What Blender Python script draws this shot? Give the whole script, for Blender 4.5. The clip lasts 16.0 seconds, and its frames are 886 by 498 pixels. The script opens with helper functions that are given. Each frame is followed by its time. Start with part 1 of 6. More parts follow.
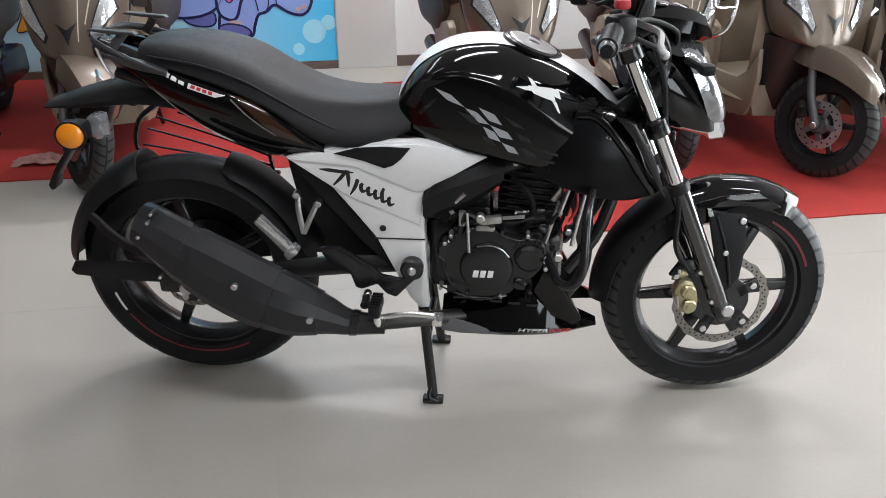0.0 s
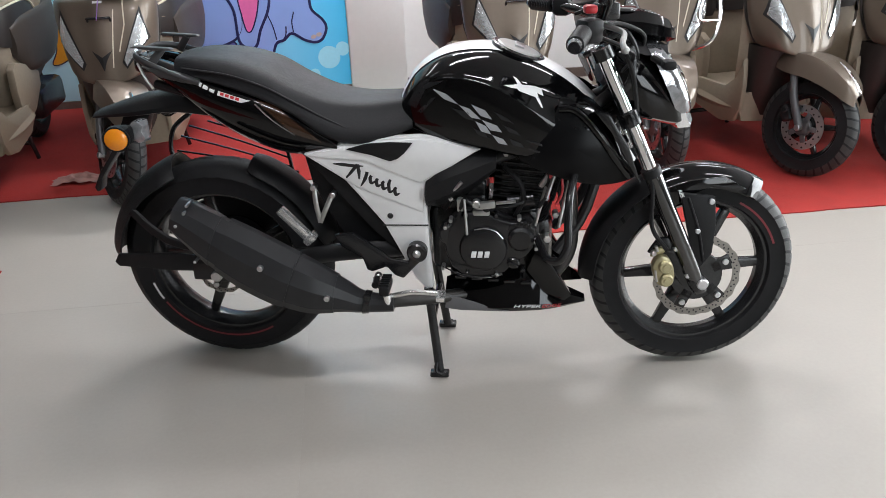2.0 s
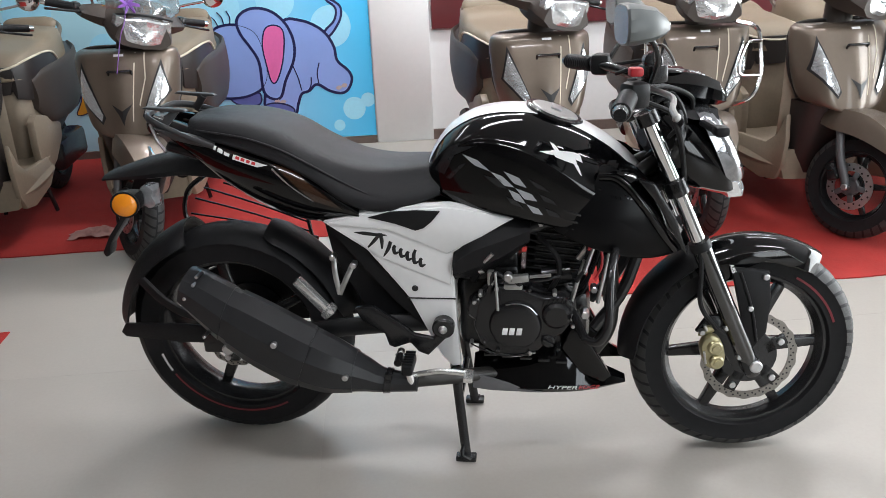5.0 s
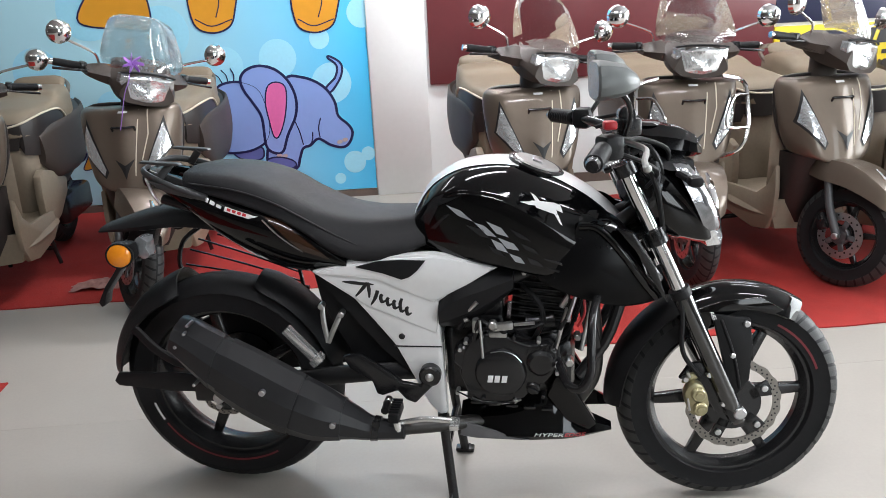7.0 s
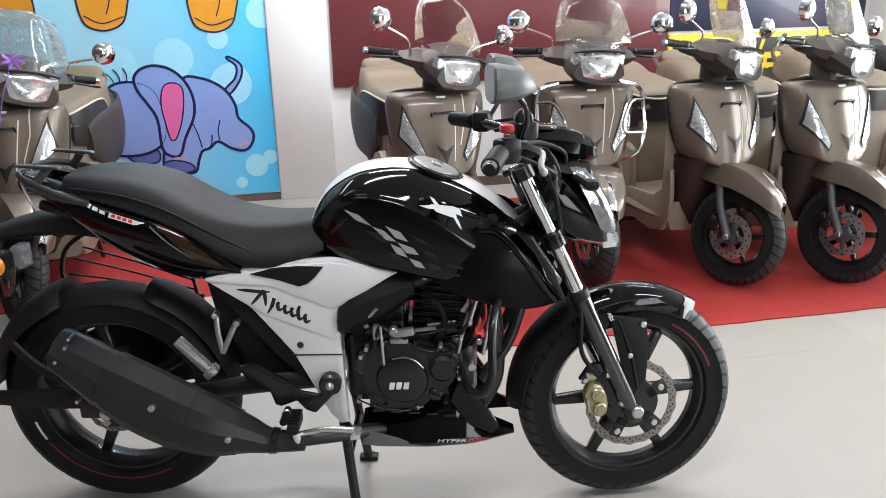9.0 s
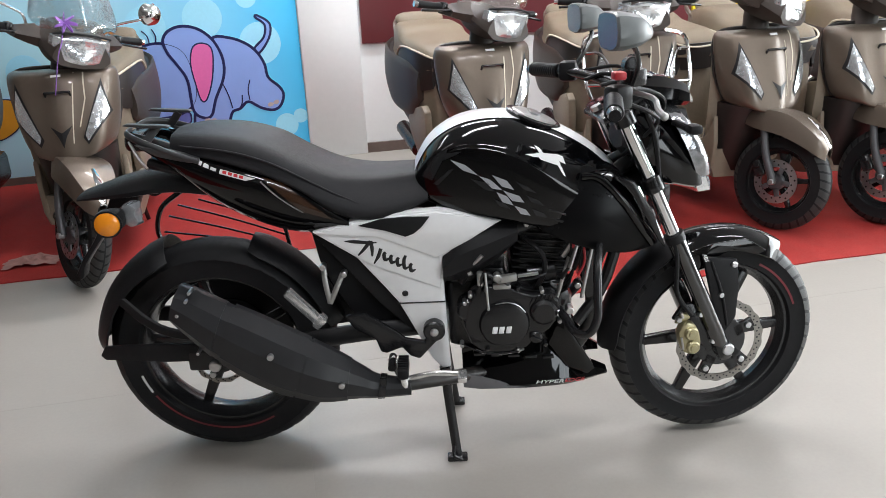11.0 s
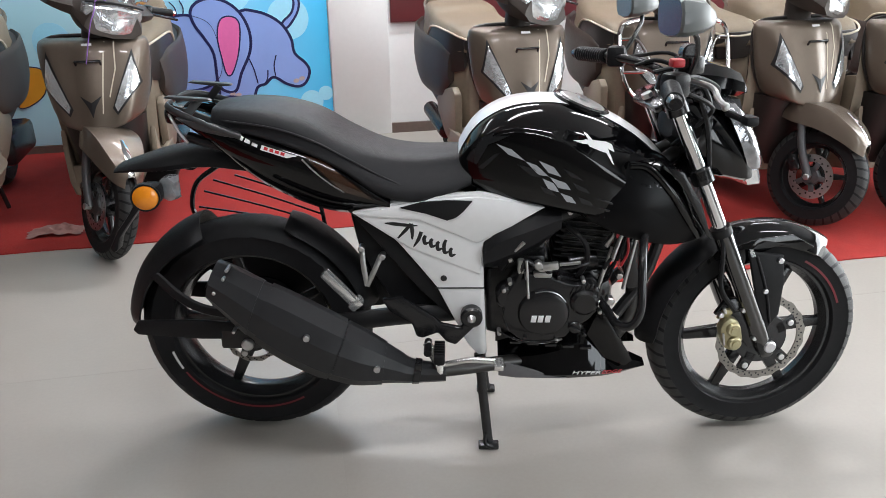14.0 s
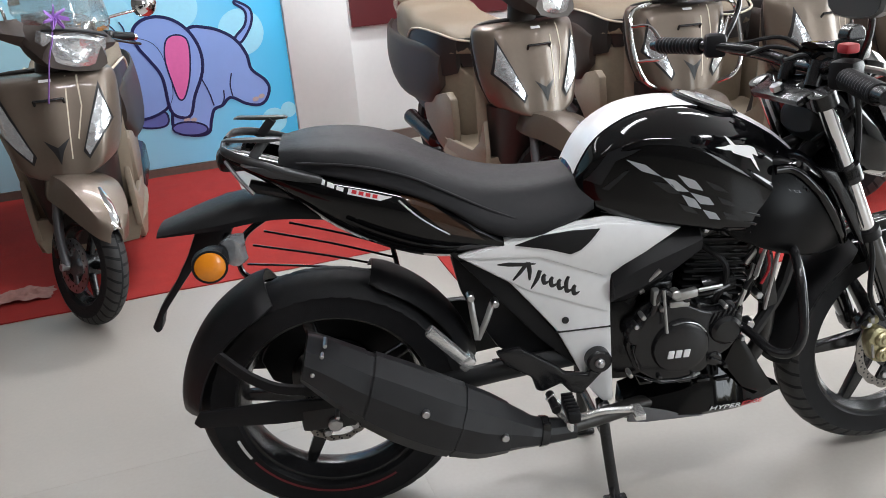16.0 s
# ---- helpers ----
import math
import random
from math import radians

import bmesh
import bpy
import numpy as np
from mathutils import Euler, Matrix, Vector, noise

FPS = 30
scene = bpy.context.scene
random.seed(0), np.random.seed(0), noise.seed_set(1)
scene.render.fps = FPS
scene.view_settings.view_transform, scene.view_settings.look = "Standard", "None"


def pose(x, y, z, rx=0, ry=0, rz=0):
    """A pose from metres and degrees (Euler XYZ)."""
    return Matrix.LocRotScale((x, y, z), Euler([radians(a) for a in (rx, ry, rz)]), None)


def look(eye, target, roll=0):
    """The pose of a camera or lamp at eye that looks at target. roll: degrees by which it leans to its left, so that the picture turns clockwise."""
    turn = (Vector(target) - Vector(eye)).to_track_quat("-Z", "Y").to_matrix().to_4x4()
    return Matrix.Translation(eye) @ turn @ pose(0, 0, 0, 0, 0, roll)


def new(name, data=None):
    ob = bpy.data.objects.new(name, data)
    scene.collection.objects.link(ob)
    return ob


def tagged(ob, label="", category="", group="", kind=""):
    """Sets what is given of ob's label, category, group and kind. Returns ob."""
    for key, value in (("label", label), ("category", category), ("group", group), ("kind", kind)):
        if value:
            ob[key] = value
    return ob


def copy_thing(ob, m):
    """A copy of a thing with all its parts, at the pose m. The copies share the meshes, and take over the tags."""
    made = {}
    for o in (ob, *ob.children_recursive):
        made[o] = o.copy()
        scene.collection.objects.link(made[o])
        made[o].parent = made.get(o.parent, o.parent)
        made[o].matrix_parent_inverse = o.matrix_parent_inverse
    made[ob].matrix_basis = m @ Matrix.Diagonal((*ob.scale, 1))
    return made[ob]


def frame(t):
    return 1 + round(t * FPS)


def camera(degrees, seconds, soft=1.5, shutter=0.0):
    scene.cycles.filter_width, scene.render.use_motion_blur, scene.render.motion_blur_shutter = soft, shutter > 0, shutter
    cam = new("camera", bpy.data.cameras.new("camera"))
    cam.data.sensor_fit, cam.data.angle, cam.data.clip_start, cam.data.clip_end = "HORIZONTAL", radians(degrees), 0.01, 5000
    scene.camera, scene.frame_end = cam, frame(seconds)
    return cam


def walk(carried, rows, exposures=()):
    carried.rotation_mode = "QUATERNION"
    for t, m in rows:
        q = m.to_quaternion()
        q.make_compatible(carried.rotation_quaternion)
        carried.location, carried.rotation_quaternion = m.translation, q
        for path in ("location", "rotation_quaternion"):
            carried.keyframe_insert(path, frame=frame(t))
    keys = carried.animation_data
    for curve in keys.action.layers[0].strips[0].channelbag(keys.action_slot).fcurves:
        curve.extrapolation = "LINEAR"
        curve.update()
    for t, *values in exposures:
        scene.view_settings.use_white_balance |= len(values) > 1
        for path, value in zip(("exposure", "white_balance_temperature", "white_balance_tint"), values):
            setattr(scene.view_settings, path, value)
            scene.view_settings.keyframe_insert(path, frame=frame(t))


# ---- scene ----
cam = camera(58.2, 16.0, 0.85)
PATH = [
    (0, (0.795, -1.817, 1.343), (0.653, -0.053, 0.411), -0.3),
    (0.5, (0.831, -1.862, 1.339), (0.604, -0.072, 0.476), -0.5),
    (1, (0.936, -1.963, 1.327), (0.6, -0.16, 0.529), -0.5),
    (1.5, (0.943, -2.016, 1.339), (0.584, -0.237, 0.5), -3.0),
    (2, (0.862, -2.072, 1.342), (0.67, -0.279, 0.477), -2.2),
    (2.5, (0.797, -2.151, 1.343), (0.728, -0.345, 0.489), -1.6),
    (3, (0.756, -2.162, 1.329), (0.812, -0.37, 0.443), -0.4),
    (3.5, (0.78, -2.165, 1.349), (0.888, -0.386, 0.442), 0.5),
    (4, (0.875, -2.03, 1.358), (0.78, -0.229, 0.494), -0.2),
    (4.5, (0.847, -1.918, 1.344), (0.624, -0.102, 0.536), -0.3),
    (4.7, (0.83, -1.896, 1.347), (0.598, -0.073, 0.559), -1.8),
    (6.8, (0.888, -1.934, 1.349), (0.598, -0.066, 0.695), -2.8),
    (7, (0.892, -1.935, 1.354), (0.621, -0.061, 0.713), -2.7),
    (7.5, (0.909, -1.939, 1.357), (0.729, -0.049, 0.73), -1.9),
    (8, (0.94, -1.917, 1.344), (0.849, -0.026, 0.7), -2.8),
    (8.5, (0.944, -1.904, 1.335), (0.949, -0.013, 0.684), -1.9),
    (9, (0.914, -1.903, 1.346), (0.868, -0.009, 0.706), -1.2),
    (9.5, (0.788, -1.91, 1.355), (0.729, -0.017, 0.712), -1.4),
    (10, (0.696, -1.937, 1.357), (0.662, -0.058, 0.674), -2.8),
    (12.3, (0.63, -1.973, 1.34), (0.618, -0.121, 0.584), -2.1),
    (12.5, (0.633, -1.968, 1.347), (0.587, -0.118, 0.59), -2.7),
    (13, (0.62, -1.958, 1.349), (0.548, -0.107, 0.595), -3.0),
    (13.5, (0.6, -1.957, 1.349), (0.562, -0.109, 0.584), -2.0),
    (14, (0.564, -1.931, 1.344), (0.514, -0.09, 0.565), -0.8),
    (14.5, (0.51, -1.839, 1.331), (0.394, -0.019, 0.51), -2.1),
    (15, (0.424, -1.691, 1.327), (0.351, 0.126, 0.495), -3.4),
    (15.5, (0.29, -1.608, 1.334), (0.257, 0.217, 0.515), -2.6),
    (16, (0.144, -1.598, 1.335), (0.297, 0.232, 0.542), -4.4),
]
walk(cam, [(t, look(eye, target, roll)) for t, eye, target, roll in PATH])

# ---- world, lights ----
ROOM = 12.0                         # the room's turn against the motorcycle
RM = pose(0, 0, 0, 0, 0, ROOM)
world = bpy.data.worlds.new("sky")
scene.world = world
world.use_nodes = True
wn = world.node_tree.nodes
sky = wn.new("ShaderNodeTexSky")
sky.sky_type, sky.sun_disc, sky.sun_elevation, sky.sun_rotation = "NISHITA", False, radians(50), radians(200)
world.node_tree.links.new(sky.outputs[0], wn["Background"].inputs[0])
wn["Background"].inputs[1].default_value = 0.10


def area(name, m, sx, sy, watts, colour):
    d = bpy.data.lights.new(name, "AREA")
    d.shape, d.size, d.size_y, d.energy, d.color = "RECTANGLE", sx, sy, watts, colour
    ob = new(name, d)
    ob.matrix_world = m
    return ob


area("window_daylight", RM @ look((3.45, -4.9, 1.6), (1.6, 0, 0.9)), 1.9, 2.2, 75, (0.90, 0.96, 1.0))
area("door_daylight", RM @ look((6.1, 0.3, 1.36), (2, 0.6, 0.9)), 4.0, 2.62, 405, (0.92, 0.97, 1.0))

# ---- materials ----


def mat(name, colour, rough=0.5, metal=0.0, coat=0.0, grain=0.0, scale=60.0, bump=0.0, bump_scale=300.0, patch=0.0, flake=0.0, alpha=None, emit=0.0, rough_var=0.0, spec=0.5):
    m = bpy.data.materials.new(name)
    m.use_nodes = True
    nt = m.node_tree
    b = nt.nodes["Principled BSDF"]
    L = nt.links.new
    b.inputs["Base Color"].default_value = (*colour, 1)
    b.inputs["Roughness"].default_value, b.inputs["Metallic"].default_value = rough, metal
    b.inputs["Specular IOR Level"].default_value = spec
    b.inputs["Coat Weight"].default_value, b.inputs["Coat Roughness"].default_value = coat, 0.04
    co = nt.nodes.new("ShaderNodeTexCoord")
    src = co.outputs["Object"]
    if grain or patch:
        n1 = nt.nodes.new("ShaderNodeTexNoise")
        n1.inputs["Scale"].default_value, n1.inputs["Detail"].default_value = scale, 6
        n2 = nt.nodes.new("ShaderNodeTexNoise")
        n2.inputs["Scale"].default_value, n2.inputs["Detail"].default_value = scale / 14, 4
        L(src, n1.inputs["Vector"]), L(src, n2.inputs["Vector"])
        mul = nt.nodes.new("ShaderNodeMath")
        mul.operation = "MULTIPLY_ADD"
        mul.inputs[1].default_value, mul.inputs[2].default_value = 2 * grain, 1 - grain
        L(n1.outputs[0], mul.inputs[0])
        mul2 = nt.nodes.new("ShaderNodeMath")
        mul2.operation = "MULTIPLY_ADD"
        mul2.inputs[1].default_value, mul2.inputs[2].default_value = 2 * patch, 1 - patch
        L(n2.outputs[0], mul2.inputs[0])
        both = nt.nodes.new("ShaderNodeMath")
        both.operation = "MULTIPLY"
        L(mul.outputs[0], both.inputs[0]), L(mul2.outputs[0], both.inputs[1])
        vm = nt.nodes.new("ShaderNodeVectorMath")
        vm.operation = "SCALE"
        vm.inputs[0].default_value = colour
        L(both.outputs[0], vm.inputs["Scale"]), L(vm.outputs[0], b.inputs["Base Color"])
        if rough_var:
            ra = nt.nodes.new("ShaderNodeMath")
            ra.operation = "MULTIPLY_ADD"
            ra.inputs[1].default_value, ra.inputs[2].default_value = 2 * rough_var, rough - rough_var
            L(n2.outputs[0], ra.inputs[0]), L(ra.outputs[0], b.inputs["Roughness"])
    if bump:
        n3 = nt.nodes.new("ShaderNodeTexNoise")
        n3.inputs["Scale"].default_value, n3.inputs["Detail"].default_value = bump_scale, 3
        L(src, n3.inputs["Vector"])
        bp = nt.nodes.new("ShaderNodeBump")
        bp.inputs["Strength"].default_value, bp.inputs["Distance"].default_value = bump, 0.002
        L(n3.outputs[0], bp.inputs["Height"]), L(bp.outputs[0], b.inputs["Normal"])
    if flake:
        v = nt.nodes.new("ShaderNodeTexVoronoi")
        v.inputs["Scale"].default_value = 900
        L(src, v.inputs["Vector"])
        bp = nt.nodes.new("ShaderNodeBump")
        bp.inputs["Strength"].default_value, bp.inputs["Distance"].default_value = flake, 0.0006
        L(v.outputs["Color"], bp.inputs["Height"]), L(bp.outputs[0], b.inputs["Normal"])
    if alpha is not None:
        b.inputs["Transmission Weight"].default_value = 1.0
        b.inputs["IOR"].default_value = alpha
    if emit:
        b.inputs["Emission Color"].default_value, b.inputs["Emission Strength"].default_value = (*colour, 1), emit
    return m


GLOSS = mat("gloss_black_paint", (0.002, 0.002, 0.0024), 0.06, grain=0.1, scale=40, spec=0.42)
MATTE = mat("matte_black_plastic", (0.011, 0.011, 0.012), 0.45, grain=0.2, scale=80, patch=0.15, bump=0.25, bump_scale=600, spec=0.2)
SATIN = mat("satin_black_metal", (0.011, 0.011, 0.012), 0.24, grain=0.25, scale=60, patch=0.2, bump=0.15, bump_scale=250, spec=0.5)
EXHAUST = mat("exhaust_black_coating", (0.020, 0.0202, 0.0218), 0.38, grain=0.25, scale=30, patch=0.25, bump=0.12, bump_scale=500, rough_var=0.1, spec=0.32)
SEAT = mat("seat_vinyl_black", (0.014, 0.014, 0.0158), 0.46, grain=0.2, scale=200, patch=0.15, bump=0.5, bump_scale=900, spec=0.25)
RUBBER = mat("tyre_rubber", (0.011, 0.011, 0.012), 0.6, grain=0.3, scale=50, patch=0.3, bump=0.3, bump_scale=500, spec=0.2)
# paler than RUBBER: the light caught by the tread blocks is in the colour
TREAD = mat("tyre_tread_lit", (0.034, 0.034, 0.034), 0.5, grain=0.3, scale=60, patch=0.25, bump=0.3, bump_scale=400, spec=0.3)
PEARL = mat("pearl_white_paint", (0.84, 0.845, 0.85), 0.28, metal=0.05, coat=0.6, grain=0.04, scale=50, flake=0.15)
WHITE = mat("white_decal", (0.8, 0.8, 0.8), 0.3, coat=0.3, grain=0.03)
GREYD = mat("grey_decal", (0.33, 0.34, 0.36), 0.35, coat=0.4, grain=0.06)
DGREY = mat("dark_grey_decal", (0.014, 0.0145, 0.016), 0.16, grain=0.06)
RED = mat("red_decal", (0.55, 0.03, 0.04), 0.4, grain=0.08)
STEEL = mat("brushed_steel", (0.55, 0.55, 0.56), 0.28, metal=1.0, grain=0.12, scale=120, patch=0.1)
ALU = mat("cast_aluminium", (0.42, 0.42, 0.41), 0.42, metal=0.9, grain=0.15, scale=90, patch=0.15, bump=0.2)
CHROME = mat("chrome", (0.8, 0.8, 0.81), 0.08, metal=1.0, grain=0.03)
GOLD = mat("gold_anodised", (0.42, 0.38, 0.23), 0.38, metal=0.8, grain=0.2, scale=80, patch=0.2)
ORANGE = mat("amber_lens", (0.8, 0.26, 0.01), 0.2, coat=0.5, grain=0.08, scale=150)
CLEAR = mat("clear_plastic", (0.97, 0.98, 0.98), 0.04, alpha=1.45, bump=0.2, bump_scale=25)
LENS = mat("lamp_reflector", (0.78, 0.8, 0.82), 0.16, metal=0.75, grain=0.3, scale=60, patch=0.3, bump=0.8, bump_scale=60)
HEADL = mat("headlamp_reflector", (0.26, 0.265, 0.28), 0.14, metal=0.9, grain=0.7, scale=45, patch=0.6, bump=1.0, bump_scale=45)
BRONZE = mat("bronze_brown_paint", (0.150, 0.118, 0.092), 0.36, metal=0.5, coat=0.4, grain=0.06, scale=60, patch=0.06, flake=0.25)
DBROWN = mat("dark_brown_plastic", (0.022, 0.018, 0.017), 0.42, grain=0.15, scale=60, patch=0.1, bump=0.15, bump_scale=500)
DBRONZE = mat("dark_bronze_paint", (0.048, 0.037, 0.031), 0.45, metal=0.0, grain=0.08, scale=60, patch=0.08, flake=0.2, spec=0.3)
BEIGE = mat("beige_plastic", (0.23, 0.185, 0.135), 0.5, grain=0.12, scale=60, patch=0.1, bump=0.2, bump_scale=400)
SBROWN = mat("brown_seat_vinyl", (0.195, 0.152, 0.103), 0.5, grain=0.15, scale=150, patch=0.1, bump=0.4, bump_scale=700)
PIPING = mat("cream_piping", (0.6, 0.54, 0.42), 0.5, grain=0.1)
REDLIP = mat("red_rim_stripe", (0.14, 0.01, 0.016), 0.45, grain=0.2, scale=40, patch=0.4)
PURPLE = mat("purple_ribbon", (0.36, 0.16, 0.6), 0.35, grain=0.15)
MIRROR = mat("mirror_glass", (0.12, 0.125, 0.13), 0.2, metal=0.6, grain=0.02)
CARPET = mat("red_carpet", (0.33, 0.017, 0.012), 0.9, grain=0.35, scale=160, patch=0.22, bump=0.9, bump_scale=500)
WALLW = mat("white_wall_paint", (0.82, 0.83, 0.82), 0.6, grain=0.03, scale=30, patch=0.04, bump=0.2, bump_scale=120)
# unseen ceiling: its dimness is put into the colour so gloss black stays dark
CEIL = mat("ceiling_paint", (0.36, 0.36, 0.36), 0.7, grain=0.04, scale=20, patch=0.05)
# walls out of view: the shop's dim depth is put into this colour
WALLD = mat("darkened_unseen_wall", (0.12, 0.11, 0.10), 0.6, grain=0.06, scale=30, patch=0.1)
MAROON = mat("maroon_board", (0.15, 0.035, 0.04), 0.35, coat=0.3, grain=0.08, scale=20, patch=0.15)
YELLOW = mat("yellow_sign", (0.78, 0.62, 0.03), 0.4, grain=0.08, scale=30, patch=0.1)
NAVY = mat("navy_board", (0.03, 0.035, 0.075), 0.35, coat=0.3, grain=0.1, scale=20, patch=0.2)
SKIRT = mat("brown_skirting_tile", (0.14, 0.10, 0.085), 0.35, grain=0.2, scale=40, patch=0.15)
GREEN = mat("green_cloth", (0.02, 0.2, 0.035), 0.6, grain=0.2)
REDPAINT = mat("red_paint", (0.5, 0.02, 0.03), 0.25, coat=0.8, grain=0.05)
ALUFRAME = mat("aluminium_frame", (0.6, 0.6, 0.6), 0.4, metal=0.7, grain=0.05)
DARKTXT = mat("black_decal", (0.012, 0.012, 0.013), 0.4, grain=0.1)


def tile_material():
    m = mat("vitrified_floor_tile", (0.375, 0.348, 0.312), 0.38, grain=0.05, scale=90, patch=0.05, bump=0.05, bump_scale=40, rough_var=0.05)
    nt = m.node_tree
    b = nt.nodes["Principled BSDF"]
    src = b.inputs["Base Color"].links[0].from_socket
    info = nt.nodes.new("ShaderNodeObjectInfo")
    mr = nt.nodes.new("ShaderNodeMapRange")
    mr.inputs["To Min"].default_value, mr.inputs["To Max"].default_value = 0.94, 1.04
    nt.links.new(info.outputs["Random"], mr.inputs["Value"])
    vm = nt.nodes.new("ShaderNodeVectorMath")
    vm.operation = "SCALE"
    nt.links.new(src, vm.inputs[0]), nt.links.new(mr.outputs[0], vm.inputs["Scale"])
    nt.links.new(vm.outputs[0], b.inputs["Base Color"])
    return m


TILE = tile_material()
GROUT = mat("tile_grout", (0.375, 0.348, 0.312), 0.6, grain=0.1)


def poster_material():
    """Printed blue sheet, paler towards one end, with soft round pale spots."""
    m = mat("blue_printed_sheet", (0.06, 0.38, 0.68), 0.35, coat=0.2)
    nt = m.node_tree
    b = nt.nodes["Principled BSDF"]
    co = nt.nodes.new("ShaderNodeTexCoord")
    sep = nt.nodes.new("ShaderNodeSeparateXYZ")
    nt.links.new(co.outputs["Object"], sep.inputs[0])
    ramp = nt.nodes.new("ShaderNodeValToRGB")
    mr = nt.nodes.new("ShaderNodeMapRange")
    mr.inputs["From Min"].default_value, mr.inputs["From Max"].default_value = -2.2, 0.4
    nt.links.new(sep.outputs[0], mr.inputs["Value"])
    nt.links.new(mr.outputs[0], ramp.inputs[0])
    ramp.color_ramp.elements[0].color, ramp.color_ramp.elements[1].color = (0.46, 0.78, 0.90, 1), (0.06, 0.56, 0.95, 1)
    ramp.color_ramp.elements[0].position, ramp.color_ramp.elements[1].position = 0.25, 0.75
    nt.links.new(ramp.outputs[0], b.inputs["Base Color"])
    return m


POSTER = poster_material()
SPOT = mat("pale_blue_print", (0.36, 0.76, 0.95), 0.35, grain=0.05)
PLILAC = mat("lilac_print", (0.26, 0.39, 0.78), 0.35, grain=0.05, scale=8, patch=0.12)
PLILAC2 = mat("deep_lilac_print", (0.13, 0.16, 0.45), 0.35, grain=0.05)
PINK = mat("pink_print", (0.76, 0.16, 0.42), 0.35, grain=0.06)
PLINE = mat("dark_blue_print_line", (0.012, 0.016, 0.09), 0.35, grain=0.1)
PORANGE = mat("orange_print", (0.72, 0.33, 0.03), 0.35, grain=0.1, scale=12, patch=0.2)
PCREAM = mat("cream_print", (0.52, 0.42, 0.40), 0.35, grain=0.05)
TUBE = mat("tube_light_glow", (1.0, 0.98, 0.94), 0.5, emit=9.0)
GLASS = mat("window_glass", (0.95, 0.97, 0.97), 0.02, alpha=1.45)

# ---- mesh helpers ----


def part(name, bm, material, parent=None, label="", xf=None, sharp=35):
    me = bpy.data.meshes.new(name)
    bmesh.ops.recalc_face_normals(bm, faces=bm.faces)
    if xf is not None:
        bm.transform(xf)
    for f in bm.faces:
        f.smooth = True
    bm.to_mesh(me)
    bm.free()
    me.set_sharp_from_angle(angle=radians(sharp))
    for mm in (material if isinstance(material, (list, tuple)) else (material,)):
        me.materials.append(mm)
    ob = new(name, me)
    ob.parent = parent
    if label:
        ob["label"] = label
    return ob


def thing(name, m=None, label="", category="", group="", kind=""):
    ob = new(name)
    ob.empty_display_size = 0.1
    if m is not None:
        ob.matrix_world = m
    return tagged(ob, label, category, group, kind)


def catmull(pts, n, closed=False):
    pts = [Vector(p) for p in pts]
    out, k = [], len(pts)
    for i in range(k if closed else k - 1):
        p1, p2 = pts[i], pts[(i + 1) % k]
        p0 = pts[i - 1] if (closed or i > 0) else p1 * 2 - p2
        p3 = pts[(i + 2) % k] if (closed or i + 2 < k) else p2 * 2 - p1
        for j in range(n):
            t = j / n
            out.append(0.5 * ((2 * p1) + (p2 - p0) * t + (2 * p0 - 5 * p1 + 4 * p2 - p3) * t * t + (3 * p1 - p0 - 3 * p2 + p3) * t ** 3))
    if not closed:
        out.append(pts[-1])
    return out


def loft(rings, closed=True, caps=True):
    bm = bmesh.new()
    vs = [[bm.verts.new(p) for p in r] for r in rings]
    n = len(rings[0])
    for a, b in zip(vs, vs[1:]):
        for i in range(n if closed else n - 1):
            j = (i + 1) % n
            bm.faces.new((a[i], a[j], b[j], b[i]))
    if caps and closed:
        bm.faces.new(vs[0][::-1]), bm.faces.new(vs[-1])
    return bm


def smooth_loft(keys, ring_n=3, along_n=4, closed=True, caps=True):
    """Key rings of equal point counts, rounded both round and along."""
    rows = [catmull(k, ring_n, closed) for k in keys]
    cols = [catmull([r[i] for r in rows], along_n) for i in range(len(rows[0]))]
    return loft([[c[j] for c in cols] for j in range(len(cols[0]))], closed, caps)


def tube(pts, r, n=10, smooth=0, flat=1.0):
    pts = catmull(pts, smooth) if smooth else [Vector(p) for p in pts]
    rings, up = [], None
    for i, p in enumerate(pts):
        d = (pts[min(i + 1, len(pts) - 1)] - pts[max(i - 1, 0)]).normalized()
        if up is None:
            up = Vector((0, 1, 0)) if abs(d.y) < 0.9 else Vector((1, 0, 0))
        up = (up - d * up.dot(d)).normalized()
        side = d.cross(up)
        rr = r[min(i * len(r) // len(pts), len(r) - 1)] if isinstance(r, (list, tuple)) else r
        rings.append([p + (up * math.cos(a) * flat + side * math.sin(a)) * rr for a in (2 * math.pi * k / n for k in range(n))])
    return loft(rings)


def plate(poly, y0, y1, bev=0.004, seg=2):
    """A polygon in x, z, made thick from y0 to y1, with rounded edges."""
    bm = bmesh.new()
    f = bm.faces.new([bm.verts.new((x, y0, z)) for x, z in poly])
    r = bmesh.ops.extrude_face_region(bm, geom=[f])
    bmesh.ops.translate(bm, vec=(0, y1 - y0, 0), verts=[v for v in r["geom"] if isinstance(v, bmesh.types.BMVert)])
    if bev:
        bmesh.ops.bevel(bm, geom=list(bm.edges), offset=bev, segments=seg, profile=0.5, affect="EDGES", clamp_overlap=True)
    return bm


